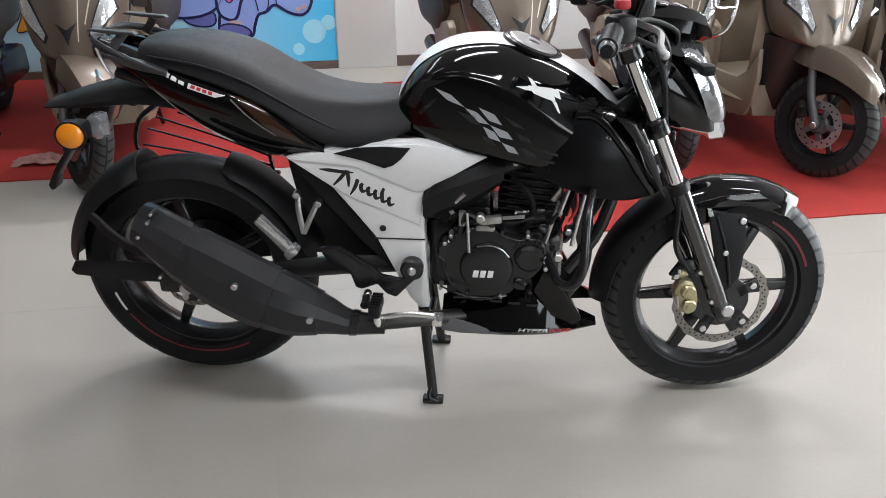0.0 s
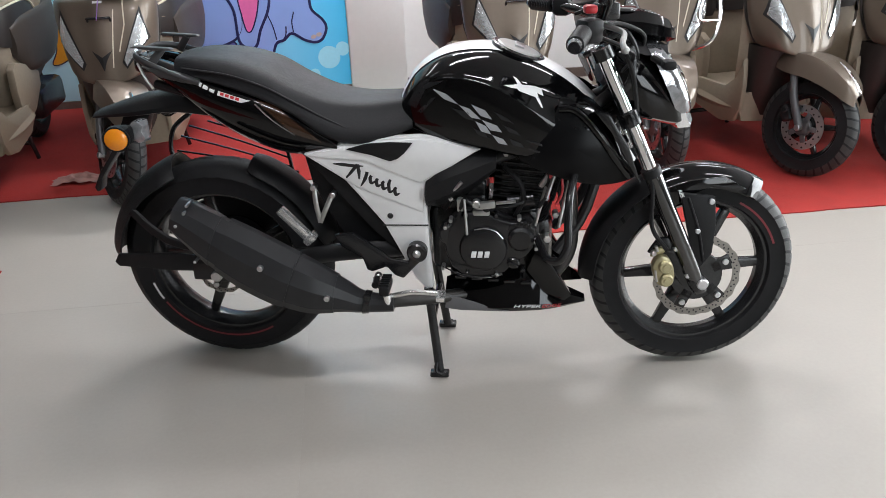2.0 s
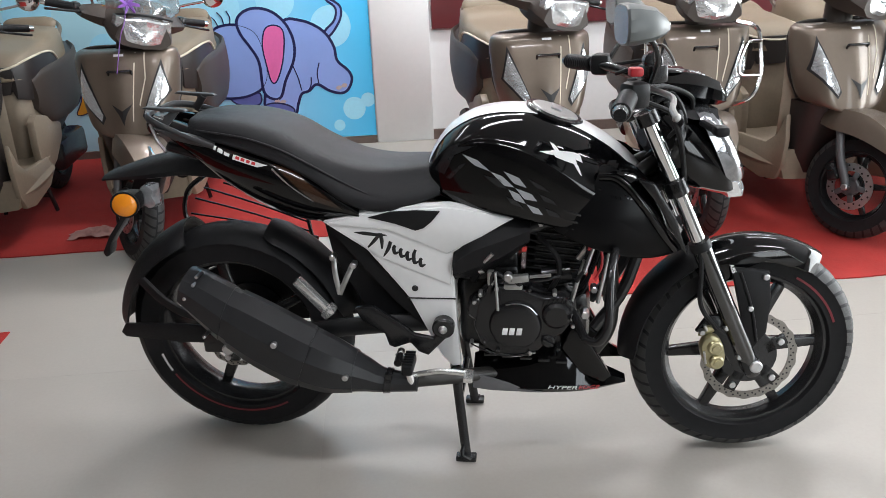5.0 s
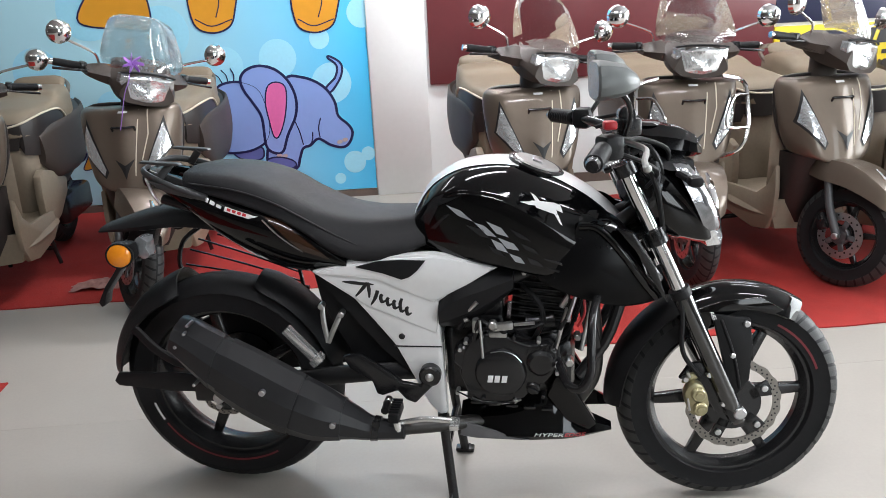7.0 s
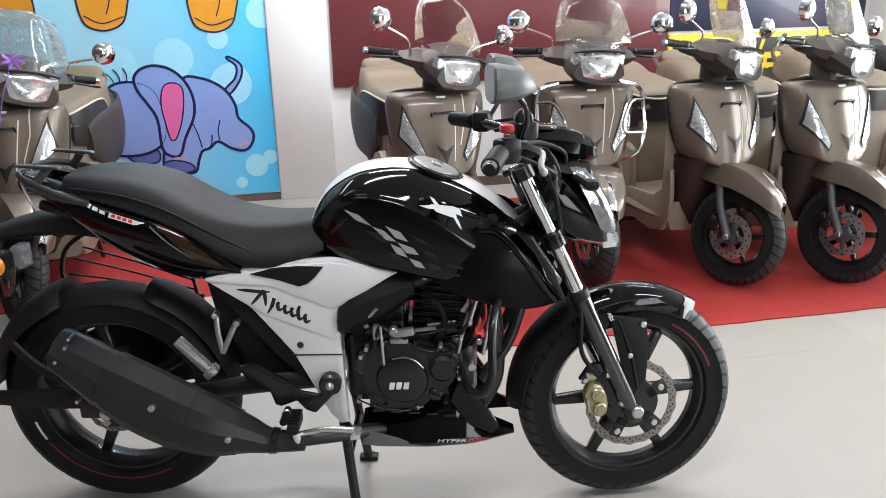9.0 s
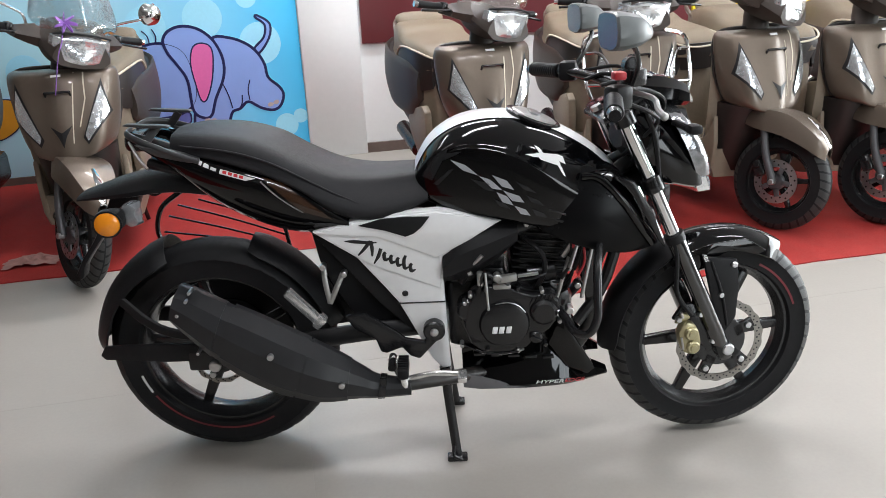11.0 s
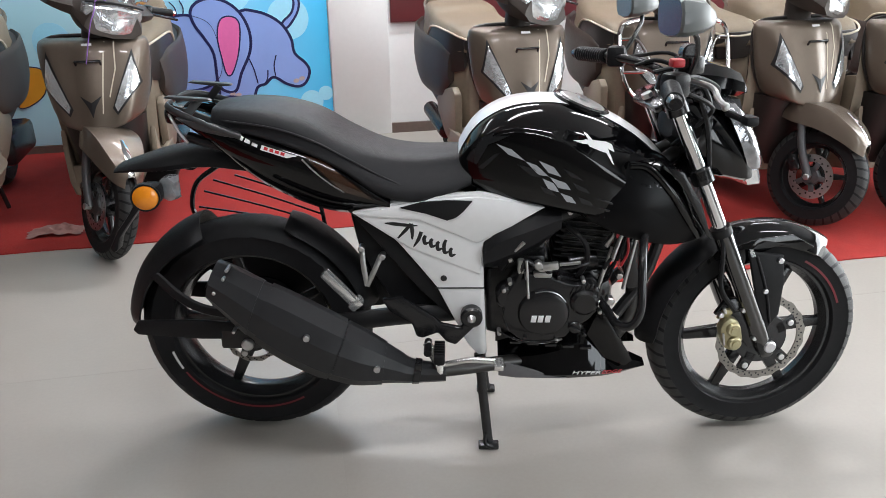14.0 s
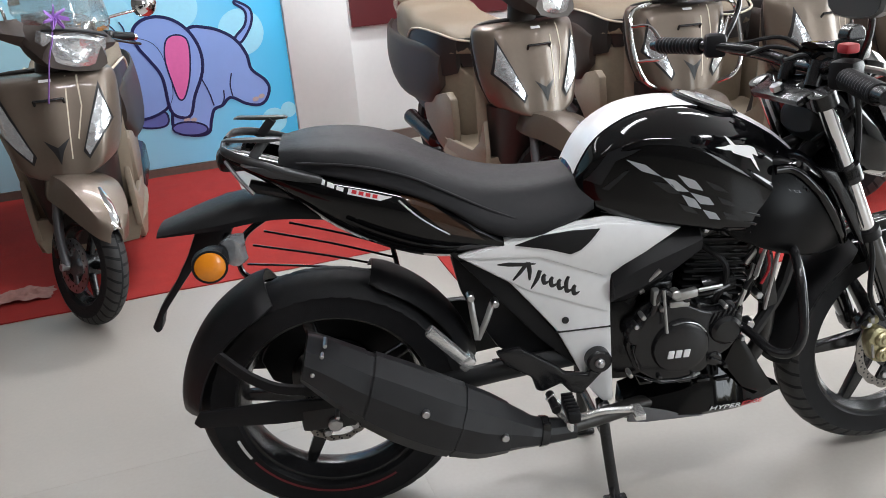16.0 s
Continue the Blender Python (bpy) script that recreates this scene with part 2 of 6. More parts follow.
def box(c, s, bev=0.004, rot=None, seg=2):
    bm = bmesh.new()
    bmesh.ops.create_cube(bm, size=1)
    bmesh.ops.scale(bm, vec=s, verts=bm.verts)
    if bev:
        bmesh.ops.bevel(bm, geom=list(bm.edges), offset=bev, segments=seg, profile=0.5, affect="EDGES", clamp_overlap=True)
    if rot:
        bm.transform(pose(0, 0, 0, *rot))
    bmesh.ops.translate(bm, vec=c, verts=bm.verts)
    return bm


def lathe(profile, c=(0, 0, 0), n=48, closed=True, rot=None):
    """A profile of (radius, y) turned about the y axis through c; a closed profile makes a ring."""
    bm = bmesh.new()
    rings = []
    for k in range(n):
        a = 2 * math.pi * k / n
        rings.append([bm.verts.new((r * math.cos(a), y, r * math.sin(a))) for r, y in profile])
    m = len(profile)
    for k in range(n):
        p, q = rings[k], rings[(k + 1) % n]
        for i in range(m if closed else m - 1):
            j = (i + 1) % m
            if profile[i][0] == 0 and profile[j][0] == 0:
                continue
            bm.faces.new((p[i], p[j], q[j], q[i]))
    bmesh.ops.remove_doubles(bm, verts=bm.verts, dist=1e-6)
    if rot:
        bm.transform(pose(0, 0, 0, *rot))
    bmesh.ops.translate(bm, vec=c, verts=bm.verts)
    return bm


def disc(c, r, y0, y1, bev=0.002, n=28):
    """A round boss with its axis along y."""
    return lathe([(0, y0), (r - bev, y0), (r, y0 + bev), (r, y1 - bev), (r - bev, y1), (0, y1)], (c[0], 0, c[1]), n, closed=False)


def rod(p0, p1, r, n=12):
    return tube([p0, p1], r, n)


def joined(*bms):
    out = bmesh.new()
    for b in bms:
        me = bpy.data.meshes.new("tmp")
        b.to_mesh(me)
        out.from_mesh(me)
        b.free()
        bpy.data.meshes.remove(me)
    return out


def mirrored(bm):
    c = bm.copy()
    c.transform(Matrix.Diagonal((1, -1, 1, 1)))
    return c


def arc_shell(c, r, a0, a1, half, drop, thick, n=28):
    """A mudguard: a rounded shell round the axle c, from angle a0 to a1 (degrees), wide 2 * half, its sides drawn in by drop."""
    rings = []
    for k in range(n + 1):
        a = radians(a0 + (a1 - a0) * k / n)
        taper = min(1.0, 0.72 + 3.0 * min(k, n - k) / n)
        prof = []
        for i in range(9):
            s = -1 + 2 * i / 8
            prof.append((r - drop * abs(s) ** 2.6, s * half * taper))
        for i in range(9):
            s = 1 - 2 * i / 8
            prof.append((r - thick - drop * abs(s) ** 2.6, s * (half * taper - thick * 0.7)))
        rings.append([(c[0] + rr * math.cos(a), y, c[1] + rr * math.sin(a)) for rr, y in prof])
    return loft(rings)


def words(text, size, material, parent, m, label):
    """Built-in font lettering as a thin mesh."""
    cu = bpy.data.curves.new(text, "FONT")
    cu.body, cu.size, cu.extrude, cu.shear = text, size, 0.0006, 0.25
    tmp = new("lettering", cu)
    me = bpy.data.meshes.new_from_object(tmp)
    bpy.data.objects.remove(tmp)
    me.transform(m)
    me.materials.append(material)
    ob = new("lettering", me)
    ob.parent = parent
    ob["label"] = label
    return ob

# ---- room ----


def room_box(name, u0, u1, v0, v1, z0, z1, material, parent=None, bev=0.0):
    return part(name, box(((u0 + u1) / 2, (v0 + v1) / 2, (z0 + z1) / 2), (u1 - u0, v1 - v0, z1 - z0), bev), material, parent, xf=RM)


U0, U1, V0, V1, ZC = -4.4, 6.2, -5.0, 3.157, 3.1
tagged(room_box("ceiling", U0, U1, V0, V1, ZC, ZC + 0.15, CEIL), "plain grey showroom ceiling, unseen, darkened for the reflections", "ceiling", kind="structure")
tagged(room_box("wall_north", U0, U1, V1, V1 + 0.2, 0, ZC, WALLW), "white painted showroom back wall", "wall", kind="structure")
tagged(room_box("wall_west", U0 - 0.2, U0, V0, V1, 0, ZC, WALLD), "unseen side wall, darkened to deepen reflections", "wall", kind="structure")
east = tagged(room_box("wall_east", U1, U1 + 0.2, V0, -1.8, 0, ZC, WALLW), "white painted wall beside the wide entrance", "wall", kind="structure")
room_box("wall_panel", U1, U1 + 0.2, 2.4, V1, 0, ZC, WALLW, east)
room_box("lintel", U1, U1 + 0.2, -1.8, 2.4, 2.7, ZC, WALLW, east)
south = tagged(room_box("wall_south", U0, 2.4, V0 - 0.2, V0, 0, ZC, WALLD), "unseen wall beside the shop window, darkened to deepen reflections", "wall", kind="structure")
room_box("wall_panel", 4.5, U1, V0 - 0.2, V0, 0, ZC, WALLD, south)
room_box("lintel", 2.4, 4.5, V0 - 0.2, V0, 2.9, ZC, WALLD, south)
room_box("parapet", 2.4, 4.5, V0 - 0.2, V0, 0, 0.3, WALLD, south)
win = tagged(room_box("window_1", 2.4, 4.5, V0 - 0.14, V0 - 0.08, 2.86, 2.9, ALUFRAME), "wide glazed shop window with slim aluminium frame", "window", kind="structure")
for k in range(3):
    u = 2.43 + k * 1.02
    room_box("mullion", u - 0.03, u + 0.03, V0 - 0.14, V0 - 0.08, 0.3, 2.86, ALUFRAME, win)

PILLAR_U0, PILLAR_U1 = 0.397, 0.765
tagged(room_box("pillar", PILLAR_U0, PILLAR_U1, V1 - 0.03, V1 - 0.002, 0, ZC - 0.003, WALLW, bev=0.004), "plain white painted wall pillar", "pillar", kind="structure")
tagged(room_box("pillar_1", 4.58, 5.0, V1 - 0.5, V1 - 0.002, 0, ZC - 0.003, WALLW, bev=0.004), "white painted pillar beside the boards", "pillar", kind="structure")
tagged(room_box("baseboard", U0 + 0.01, PILLAR_U0 - 0.004, V1 - 0.022, V1 - 0.003, 0, 0.045, SKIRT), "brown tile skirting along the wall", "skirting", kind="structure")
tagged(room_box("baseboard_1", PILLAR_U1 + 0.004, 4.57, V1 - 0.022, V1 - 0.003, 0, 0.065, SKIRT), "brown tile skirting along the wall", "skirting", kind="structure")

poster = tagged(room_box("poster", U0 + 0.5, PILLAR_U0 - 0.006, V1 - 0.012, V1 - 0.003, 0.05, 2.5, POSTER), "blue printed wall poster with pale spots and lilac shapes", "poster")


def on_poster(u, z):
    """The print's own grid, a little askew on the wall."""
    return 0.98 * u + 0.05 * z + 0.008, 0.921 * z - 0.0315 - 0.043 * u


def print_shape(name, pts, z_layer, material, line=0.0, smooth=5):
    """A flat printed shape on the poster, from its outline in u, z."""
    pts = [on_poster(u, z) for u, z in pts]
    o = [(p[0], p[2]) for p in catmull([(u, 0, z) for u, z in pts], smooth, True)]
    v = V1 - 0.012 - 0.0012 * z_layer
    if line:
        part("print_outline", tube([(u, v, z) for u, z in o] + [(o[0][0], v, o[0][1])], line, 6, flat=0.15), PLINE, poster, xf=RM)
    return part(name, plate(o, v, v + 0.001, 0), material, poster, xf=RM)


def oval(cu, cz, a, b, tilt=0, n=10):
    t = radians(tilt)
    return [(cu + a * math.cos(w) * math.cos(t) - b * math.sin(w) * math.sin(t), cz + a * math.cos(w) * math.sin(t) + b * math.sin(w) * math.cos(t)) for w in (2 * math.pi * k / n for k in range(n))]


for cu, cz, r in ((-0.24, 1.03, 0.13), (-0.58, 0.98, 0.13), (0.10, 0.86, 0.14), (0.30, 1.33, 0.10), (0.03, 1.16, 0.07), (0.24, 0.30, 0.08), (0.33, 0.36, 0.05), (0.14, 0.18, 0.04), (-0.95, 1.2, 0.18), (-1.4, 1.35, 0.2), (-1.3, 0.7, 0.12), (-1.75, 0.95, 0.16), (-0.2, 1.7, 0.15)):
    print_shape("print_spot", oval(cu, cz, r * 0.92, r), 1, SPOT)
# the lilac figure as plain rounded shapes
print_shape("print_curl", [(0.065, 0.83), (0.125, 0.90), (0.135, 0.98), (0.08, 1.03), (0.095, 1.04), (0.165, 0.99), (0.16, 0.90), (0.095, 0.80)], 2, PLILAC, 0.008)
print_shape("print_shape", [(-0.200, 0.891), (-0.085, 0.900), (0.014, 0.859), (0.077, 0.802), (0.119, 0.721), (0.137, 0.632), (0.204, 0.566), (0.228, 0.507), (0.203, 0.435), (0.155, 0.408), (0.081, 0.426), (0.001, 0.471), (-0.052, 0.426), (-0.101, 0.405), (-0.126, 0.337), (-0.151, 0.261), (-0.250, 0.258), (-0.341, 0.310), (-0.316, 0.498), (-0.266, 0.677)], 2, PLILAC, 0.010)
print_shape("print_shape", [(-0.555, 0.376), (-0.481, 0.390), (-0.382, 0.417), (-0.362, 0.372), (-0.382, 0.333), (-0.448, 0.324), (-0.522, 0.340)], 2, PLILAC2, 0.006)
print_shape("print_shape", [(-0.679, 0.802), (-0.597, 0.861), (-0.481, 0.870), (-0.365, 0.802), (-0.316, 0.587), (-0.341, 0.462), (-0.432, 0.399), (-0.547, 0.379), (-0.646, 0.390), (-0.778, 0.426), (-0.845, 0.605), (-0.778, 0.748)], 3, PLILAC, 0.009)
print_shape("print_shape", [(-0.845, 0.874), (-0.778, 0.924), (-0.712, 0.918), (-0.655, 0.847), (-0.704, 0.775), (-0.795, 0.766)], 3, PLILAC2, 0.006)
print_shape("print_shape", [(-0.466, 0.811), (-0.486, 0.891), (-0.448, 0.952), (-0.365, 0.981), (-0.266, 0.958), (-0.184, 0.882), (-0.137, 0.766), (-0.141, 0.641), (-0.200, 0.498), (-0.233, 0.390), (-0.283, 0.372), (-0.344, 0.426), (-0.362, 0.623), (-0.415, 0.730)], 4, PLILAC, 0.010)
print_shape("print_oval", [(-0.316, 0.838), (-0.266, 0.870), (-0.209, 0.850), (-0.195, 0.775), (-0.213, 0.623), (-0.255, 0.498), (-0.291, 0.494), (-0.316, 0.605), (-0.334, 0.730)], 5, PINK, 0.005)
print_shape("print_shape", oval(-0.25, 0.30, 0.099, 0.042, -8), 5, PLILAC2, 0.006)
for cu, cz in ((0.142, 0.447), (0.178, 0.462), (-0.225, 0.352), (-0.262, 0.356)):
    print_shape("print_oval", oval(cu, cz, 0.019, 0.014, 20), 5, PCREAM)
for line in (((-0.60, 0.86), (-0.625, 0.91), (-0.665, 0.935)), ((-0.565, 0.868), (-0.575, 0.92), (-0.605, 0.955)), ((-0.53, 0.87), (-0.525, 0.92), (-0.545, 0.965)), ((0.02, 0.62), (0.005, 0.55), (0.012, 0.48)), ((-0.07, 0.41), (-0.04, 0.46), (-0.035, 0.52)), ((-0.15, 0.60), (-0.12, 0.52), (-0.10, 0.43))):
    part("print_outline", tube([(u, V1 - 0.0180, z) for u, z in (on_poster(*p) for p in line)], 0.0042, 6, 4, 0.15), PLINE, poster, xf=RM)
print_shape("print_shape", [(-1.63, 0.66), (-1.50, 0.63), (-1.47, 0.56), (-1.50, 0.40), (-1.55, 0.33), (-1.64, 0.36)], 2, PLINE)
print_shape("print_shape", [(-1.49, 0.52), (-1.42, 0.54), (-1.36, 0.50), (-1.38, 0.37), (-1.47, 0.29), (-1.54, 0.28), (-1.50, 0.38)], 3, PORANGE, 0.004)
for cu in (-0.62, 0.02):
    part("print_outline", tube([(u, V1 - 0.0168, z) for u, z in (on_poster(cu + a, b) for a, b in ((-0.12, 1.29), (-0.02, 1.245), (0.11, 1.29)))], 0.004, 6, 5, 0.15), PLINE, poster, xf=RM)
    part("print_outline", tube([(u, V1 - 0.0168, z) for u, z in (on_poster(cu + a, b) for a, b in ((0.02, 1.50), (0.035, 1.40), (0.01, 1.30)))], 0.004, 6, 5, 0.15), PLINE, poster, xf=RM)
    print_shape("print_shape", [(cu - 0.15, 1.5), (cu - 0.13, 1.26), (cu - 0.02, 1.20), (cu + 0.09, 1.24), (cu + 0.13, 1.34), (cu + 0.14, 1.5), (cu, 1.56)], 3, PORANGE, 0.006)
print_shape("print_shape", [(-0.48, 1.55), (-0.3, 1.42), (-0.08, 1.55), (-0.3, 1.66)], 2, RED, 0.005)
print_shape("print_shape", [(-1.45, 1.27), (-1.2, 1.23), (-1.02, 1.24), (-1.05, 1.5), (-1.2, 1.62), (-1.38, 1.45)], 3, PORANGE, 0.006)

board = tagged(room_box("display_board", PILLAR_U1 + 0.018, 3.05, V1 - 0.03, V1 - 0.003, 0.712, 2.2, MAROON, bev=0.003), "dark maroon glossy display board on the wall", "board")
board2 = tagged(room_box("display_board", 3.055, 4.53, V1 - 0.03, V1 - 0.003, 0.985, 2.2, NAVY, bev=0.003), "dark navy glossy display board on the wall", "board")
sign = tagged(room_box("sign_board", 3.055, 4.53, V1 - 0.04, V1 - 0.003, 0.702, 0.962, YELLOW, bev=0.003), "yellow sign board with dark lettering bars", "sign")
for k, (u, w, h) in enumerate(((3.62, 0.10, 0.10), (3.75, 0.10, 0.10), (3.87, 0.035, 0.12), (3.94, 0.08, 0.10), (4.05, 0.11, 0.10), (4.2, 0.1, 0.10))):
    part("lettering_bar", plate([(u, 0.828), (u + w, 0.828), (u + w + 0.03, 0.828 + h), (u + 0.03, 0.828 + h)], V1 - 0.0445, V1 - 0.0405, 0), DARKTXT, sign, xf=RM)
for u in (3.68, 3.8, 3.95, 4.05):
    part("lettering_bar", plate([(u, 0.756), (u + 0.09, 0.756), (u + 0.09, 0.784), (u, 0.784)], V1 - 0.0445, V1 - 0.0405, 0), DARKTXT, sign, xf=RM)

tagged(room_box("display_board", 4.84, 5.94, V1 - 0.03, V1 - 0.003, 0.89, 2.2, GREEN, bev=0.003), "green display board on the wall", "board")


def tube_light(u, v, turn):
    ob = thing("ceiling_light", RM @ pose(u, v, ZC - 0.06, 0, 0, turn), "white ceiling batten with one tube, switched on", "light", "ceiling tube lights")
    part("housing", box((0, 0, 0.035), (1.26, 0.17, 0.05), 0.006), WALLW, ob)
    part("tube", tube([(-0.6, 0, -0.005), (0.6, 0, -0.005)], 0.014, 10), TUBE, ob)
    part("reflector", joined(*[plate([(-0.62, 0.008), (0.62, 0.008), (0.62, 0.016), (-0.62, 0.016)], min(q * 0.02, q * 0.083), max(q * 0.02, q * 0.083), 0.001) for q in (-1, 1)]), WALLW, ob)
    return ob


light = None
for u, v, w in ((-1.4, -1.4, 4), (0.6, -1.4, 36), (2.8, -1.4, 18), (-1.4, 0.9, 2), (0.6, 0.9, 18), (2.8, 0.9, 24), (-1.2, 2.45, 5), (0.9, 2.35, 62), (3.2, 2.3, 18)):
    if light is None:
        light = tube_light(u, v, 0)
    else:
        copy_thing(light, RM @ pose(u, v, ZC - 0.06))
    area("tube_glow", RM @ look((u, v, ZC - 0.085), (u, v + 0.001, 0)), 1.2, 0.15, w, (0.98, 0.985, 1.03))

# carpets


def carpet(name, u0, u1, v0, v1, label, top=0.006):
    bm = bmesh.new()
    nu, nv = max(2, int((u1 - u0) / 0.12)), max(2, int((v1 - v0) / 0.12))
    rng = random.Random(len(label))
    g = [[bm.verts.new((u0 + (u1 - u0) * i / nu + (rng.uniform(-1, 1) * 0.004 if i in (0, nu) else 0), v0 + (v1 - v0) * j / nv + (rng.uniform(-1, 1) * 0.005 if j in (0, nv) else 0), top + 0.0012 * noise.noise((i * 0.4, j * 0.4, 1.7)))) for j in range(nv + 1)] for i in range(nu + 1)]
    for i in range(nu):
        for j in range(nv):
            bm.faces.new((g[i][j], g[i + 1][j], g[i + 1][j + 1], g[i][j + 1]))
    r = bmesh.ops.extrude_face_region(bm, geom=list(bm.faces))
    for v in r["geom"]:
        if isinstance(v, bmesh.types.BMVert):
            v.co.z = 0.001
    return tagged(part(name, bm, CARPET, xf=RM), label, "carpet")


carpet("carpet", 0.655, 6.1, 0.64, 2.75, "thin red display carpet under the scooter row")
carpet("carpet", -3.2, -0.02, 1.465, 3.12, "thin red carpet under parked scooters, slightly wrinkled")
carpet("carpet", -0.06, 0.645, 1.465, 2.4, "short red carpet strip between the scooter rows", 0.0035)
carpet("carpet", -3.9, -0.99, -1.6, 0.695, "thin red carpet laid toward the entrance")
rag = bmesh.new()
bmesh.ops.create_grid(rag, x_segments=24, y_segments=16, size=1)
for v in rag.verts:
    x, y = v.co.x, v.co.y
    h = max(0, 1 - x * x - 0.4 * y * y)
    v.co = Vector((-0.98 + x * 0.12 * (1 + 0.3 * noise.noise((y * 2, 0, 3))), 1.68 + y * 0.06 * (1 + 0.4 * noise.noise((x * 2, 5, 0))), 0.012 + h * (0.022 + 0.02 * noise.noise((x * 4, y * 4, 0.3)))))
tagged(part("cloth", rag, mat("dusty_pink_cloth", (0.32, 0.17, 0.15), 0.9, grain=0.3, scale=60, patch=0.3, bump=0.5), xf=RM, sharp=80), "crumpled dusty pink cloth lying on the red carpet", "cloth")

# ---- motorcycle ----
bike = thing("motorcycle", None, "black and white naked motorcycle on its centre stand, showroom new", "motorcycle")
STEER = 7.5
RAKE = radians(24.5)
PIV = Vector((1.135, 0, 0.75))
SF = Matrix.Translation(PIV) @ Matrix.Rotation(radians(STEER), 4, Vector((-math.sin(RAKE), 0, math.cos(RAKE)))) @ Matrix.Translation(-PIV)
FA, RA = (1.342, 0.294), (0.003, 0.313)


def tyre_mesh(c, r, half, rim):
    prof = []
    for k in range(15):
        a = math.pi * k / 14
        prof.append((rim + (r - rim) * math.sin(a) ** 0.62, half * math.cos(a) * (1.0 if math.sin(a) > 0.35 else 0.86)))
    prof.append((rim - 0.006, -half * 0.6))
    prof.append((rim - 0.006, half * 0.6))
    return lathe(prof, (c[0], 0, c[1]), 72)


def tread_blocks(c, r, half, n, slant, rim=0.225):
    """Grooved pads a hair proud of the tyre's crown, bent round its section."""
    bm = bmesh.new()
    pitch = 2 * math.pi / n
    for k in range(n):
        for side in (-1, 1):
            rows = []
            for i in range(6):
                w = 0.07 + 0.85 * i / 5
                rr = rim + (r - rim) * (1 - w * w) ** 0.31 + 0.0012
                lag = slant * w * w + (pitch * 0.5 if side > 0 else 0)
                rows.append([bm.verts.new((c[0] + rr * math.cos(a), side * w * half, c[1] + rr * math.sin(a))) for a in (pitch * k + lag, pitch * (k + 0.38) + lag, pitch * (k + 0.76) + lag)])
            for p, q in zip(rows, rows[1:]):
                for j in range(2):
                    bm.faces.new((p[j], p[j + 1], q[j + 1], q[j]))
    return bm


def spoke(c, r0, r1, ang, w0, w1, th, y=0.0):
    bm = plate([(r0, -w0), (r1, -w1), (r1, w1), (r0, w0)], y - th, y + th, 0.005)
    return bm, Matrix.Translation((c[0], 0, c[1])) @ Matrix.Rotation(-radians(ang), 4, "Y")


def wheel(name, c, r, half, rim, xf, spokes, first, label, tread=None):
    tread = tread or TREAD
    lip = rim - 0.012
    hub = part(name, lathe([(lip, -half * 0.62), (rim + 0.006, -half * 0.66), (rim + 0.006, -half * 0.56), (rim - 0.004, -half * 0.5), (lip - 0.006, -half * 0.2), (lip - 0.006, half * 0.2), (rim - 0.004, half * 0.5), (rim + 0.006, half * 0.56), (rim + 0.006, half * 0.66), (lip, half * 0.62), (lip - 0.014, half * 0.2), (lip - 0.014, -half * 0.2)], (c[0], 0, c[1]), 64), SATIN, bike, label, xf)
    part("tyre", tyre_mesh(c, r, half, rim), RUBBER, hub, xf=xf)
    part("tyre_tread", tread_blocks(c, r, half, 44, 0.09, rim), tread, hub, xf=xf)
    part("hub", joined(disc(c, 0.038, -0.06, 0.06, 0.006), disc(c, 0.055, -0.03, 0.03, 0.006)), SATIN, hub, xf=xf)
    for k in range(spokes):
        bm, m = spoke(c, 0.03, lip - 0.004, first + 360 * k / spokes, 0.021, 0.012, 0.011)
        part("spoke", bm, SATIN, hub, xf=xf @ m)
    return hub


fw = wheel("front_wheel", FA, 0.286, 0.047, 0.214, SF, 6, 3, "black alloy front wheel with treaded tyre")
rw = wheel("rear_wheel", RA, 0.3115, 0.069, 0.224, Matrix(), 5, 30, "black alloy rear wheel with a red rim stripe", RUBBER)


def rim_arc(c, r, y, a0, a1, w):
    bm = bmesh.new()
    n = 24
    v = [[bm.verts.new((c[0] + (r + d) * math.cos(radians(a0 + (a1 - a0) * k / n)), y, c[1] + (r + d) * math.sin(radians(a0 + (a1 - a0) * k / n)))) for d in (-w, w)] for k in range(n + 1)]
    for a, b in zip(v, v[1:]):
        bm.faces.new((a[0], a[1], b[1], b[0]))
    return bm


part("rim_stripe", rim_arc(RA, 0.237, -0.0605, 212, 300, 0.003), REDLIP, rw, "dark red rim stripe")
part("rim_stripe", rim_arc(RA, 0.237, -0.0605, 195, 209, 0.0035), WHITE, rw, "small white rim lettering bars")
part("rim_stripe", rim_arc(FA, 0.228, -0.0435, 20, 62, 0.003), REDLIP, fw, xf=SF)


DISC = mat("brake_disc_steel", (0.26, 0.245, 0.225), 0.36, metal=1.0, grain=0.2, scale=60, patch=0.2)


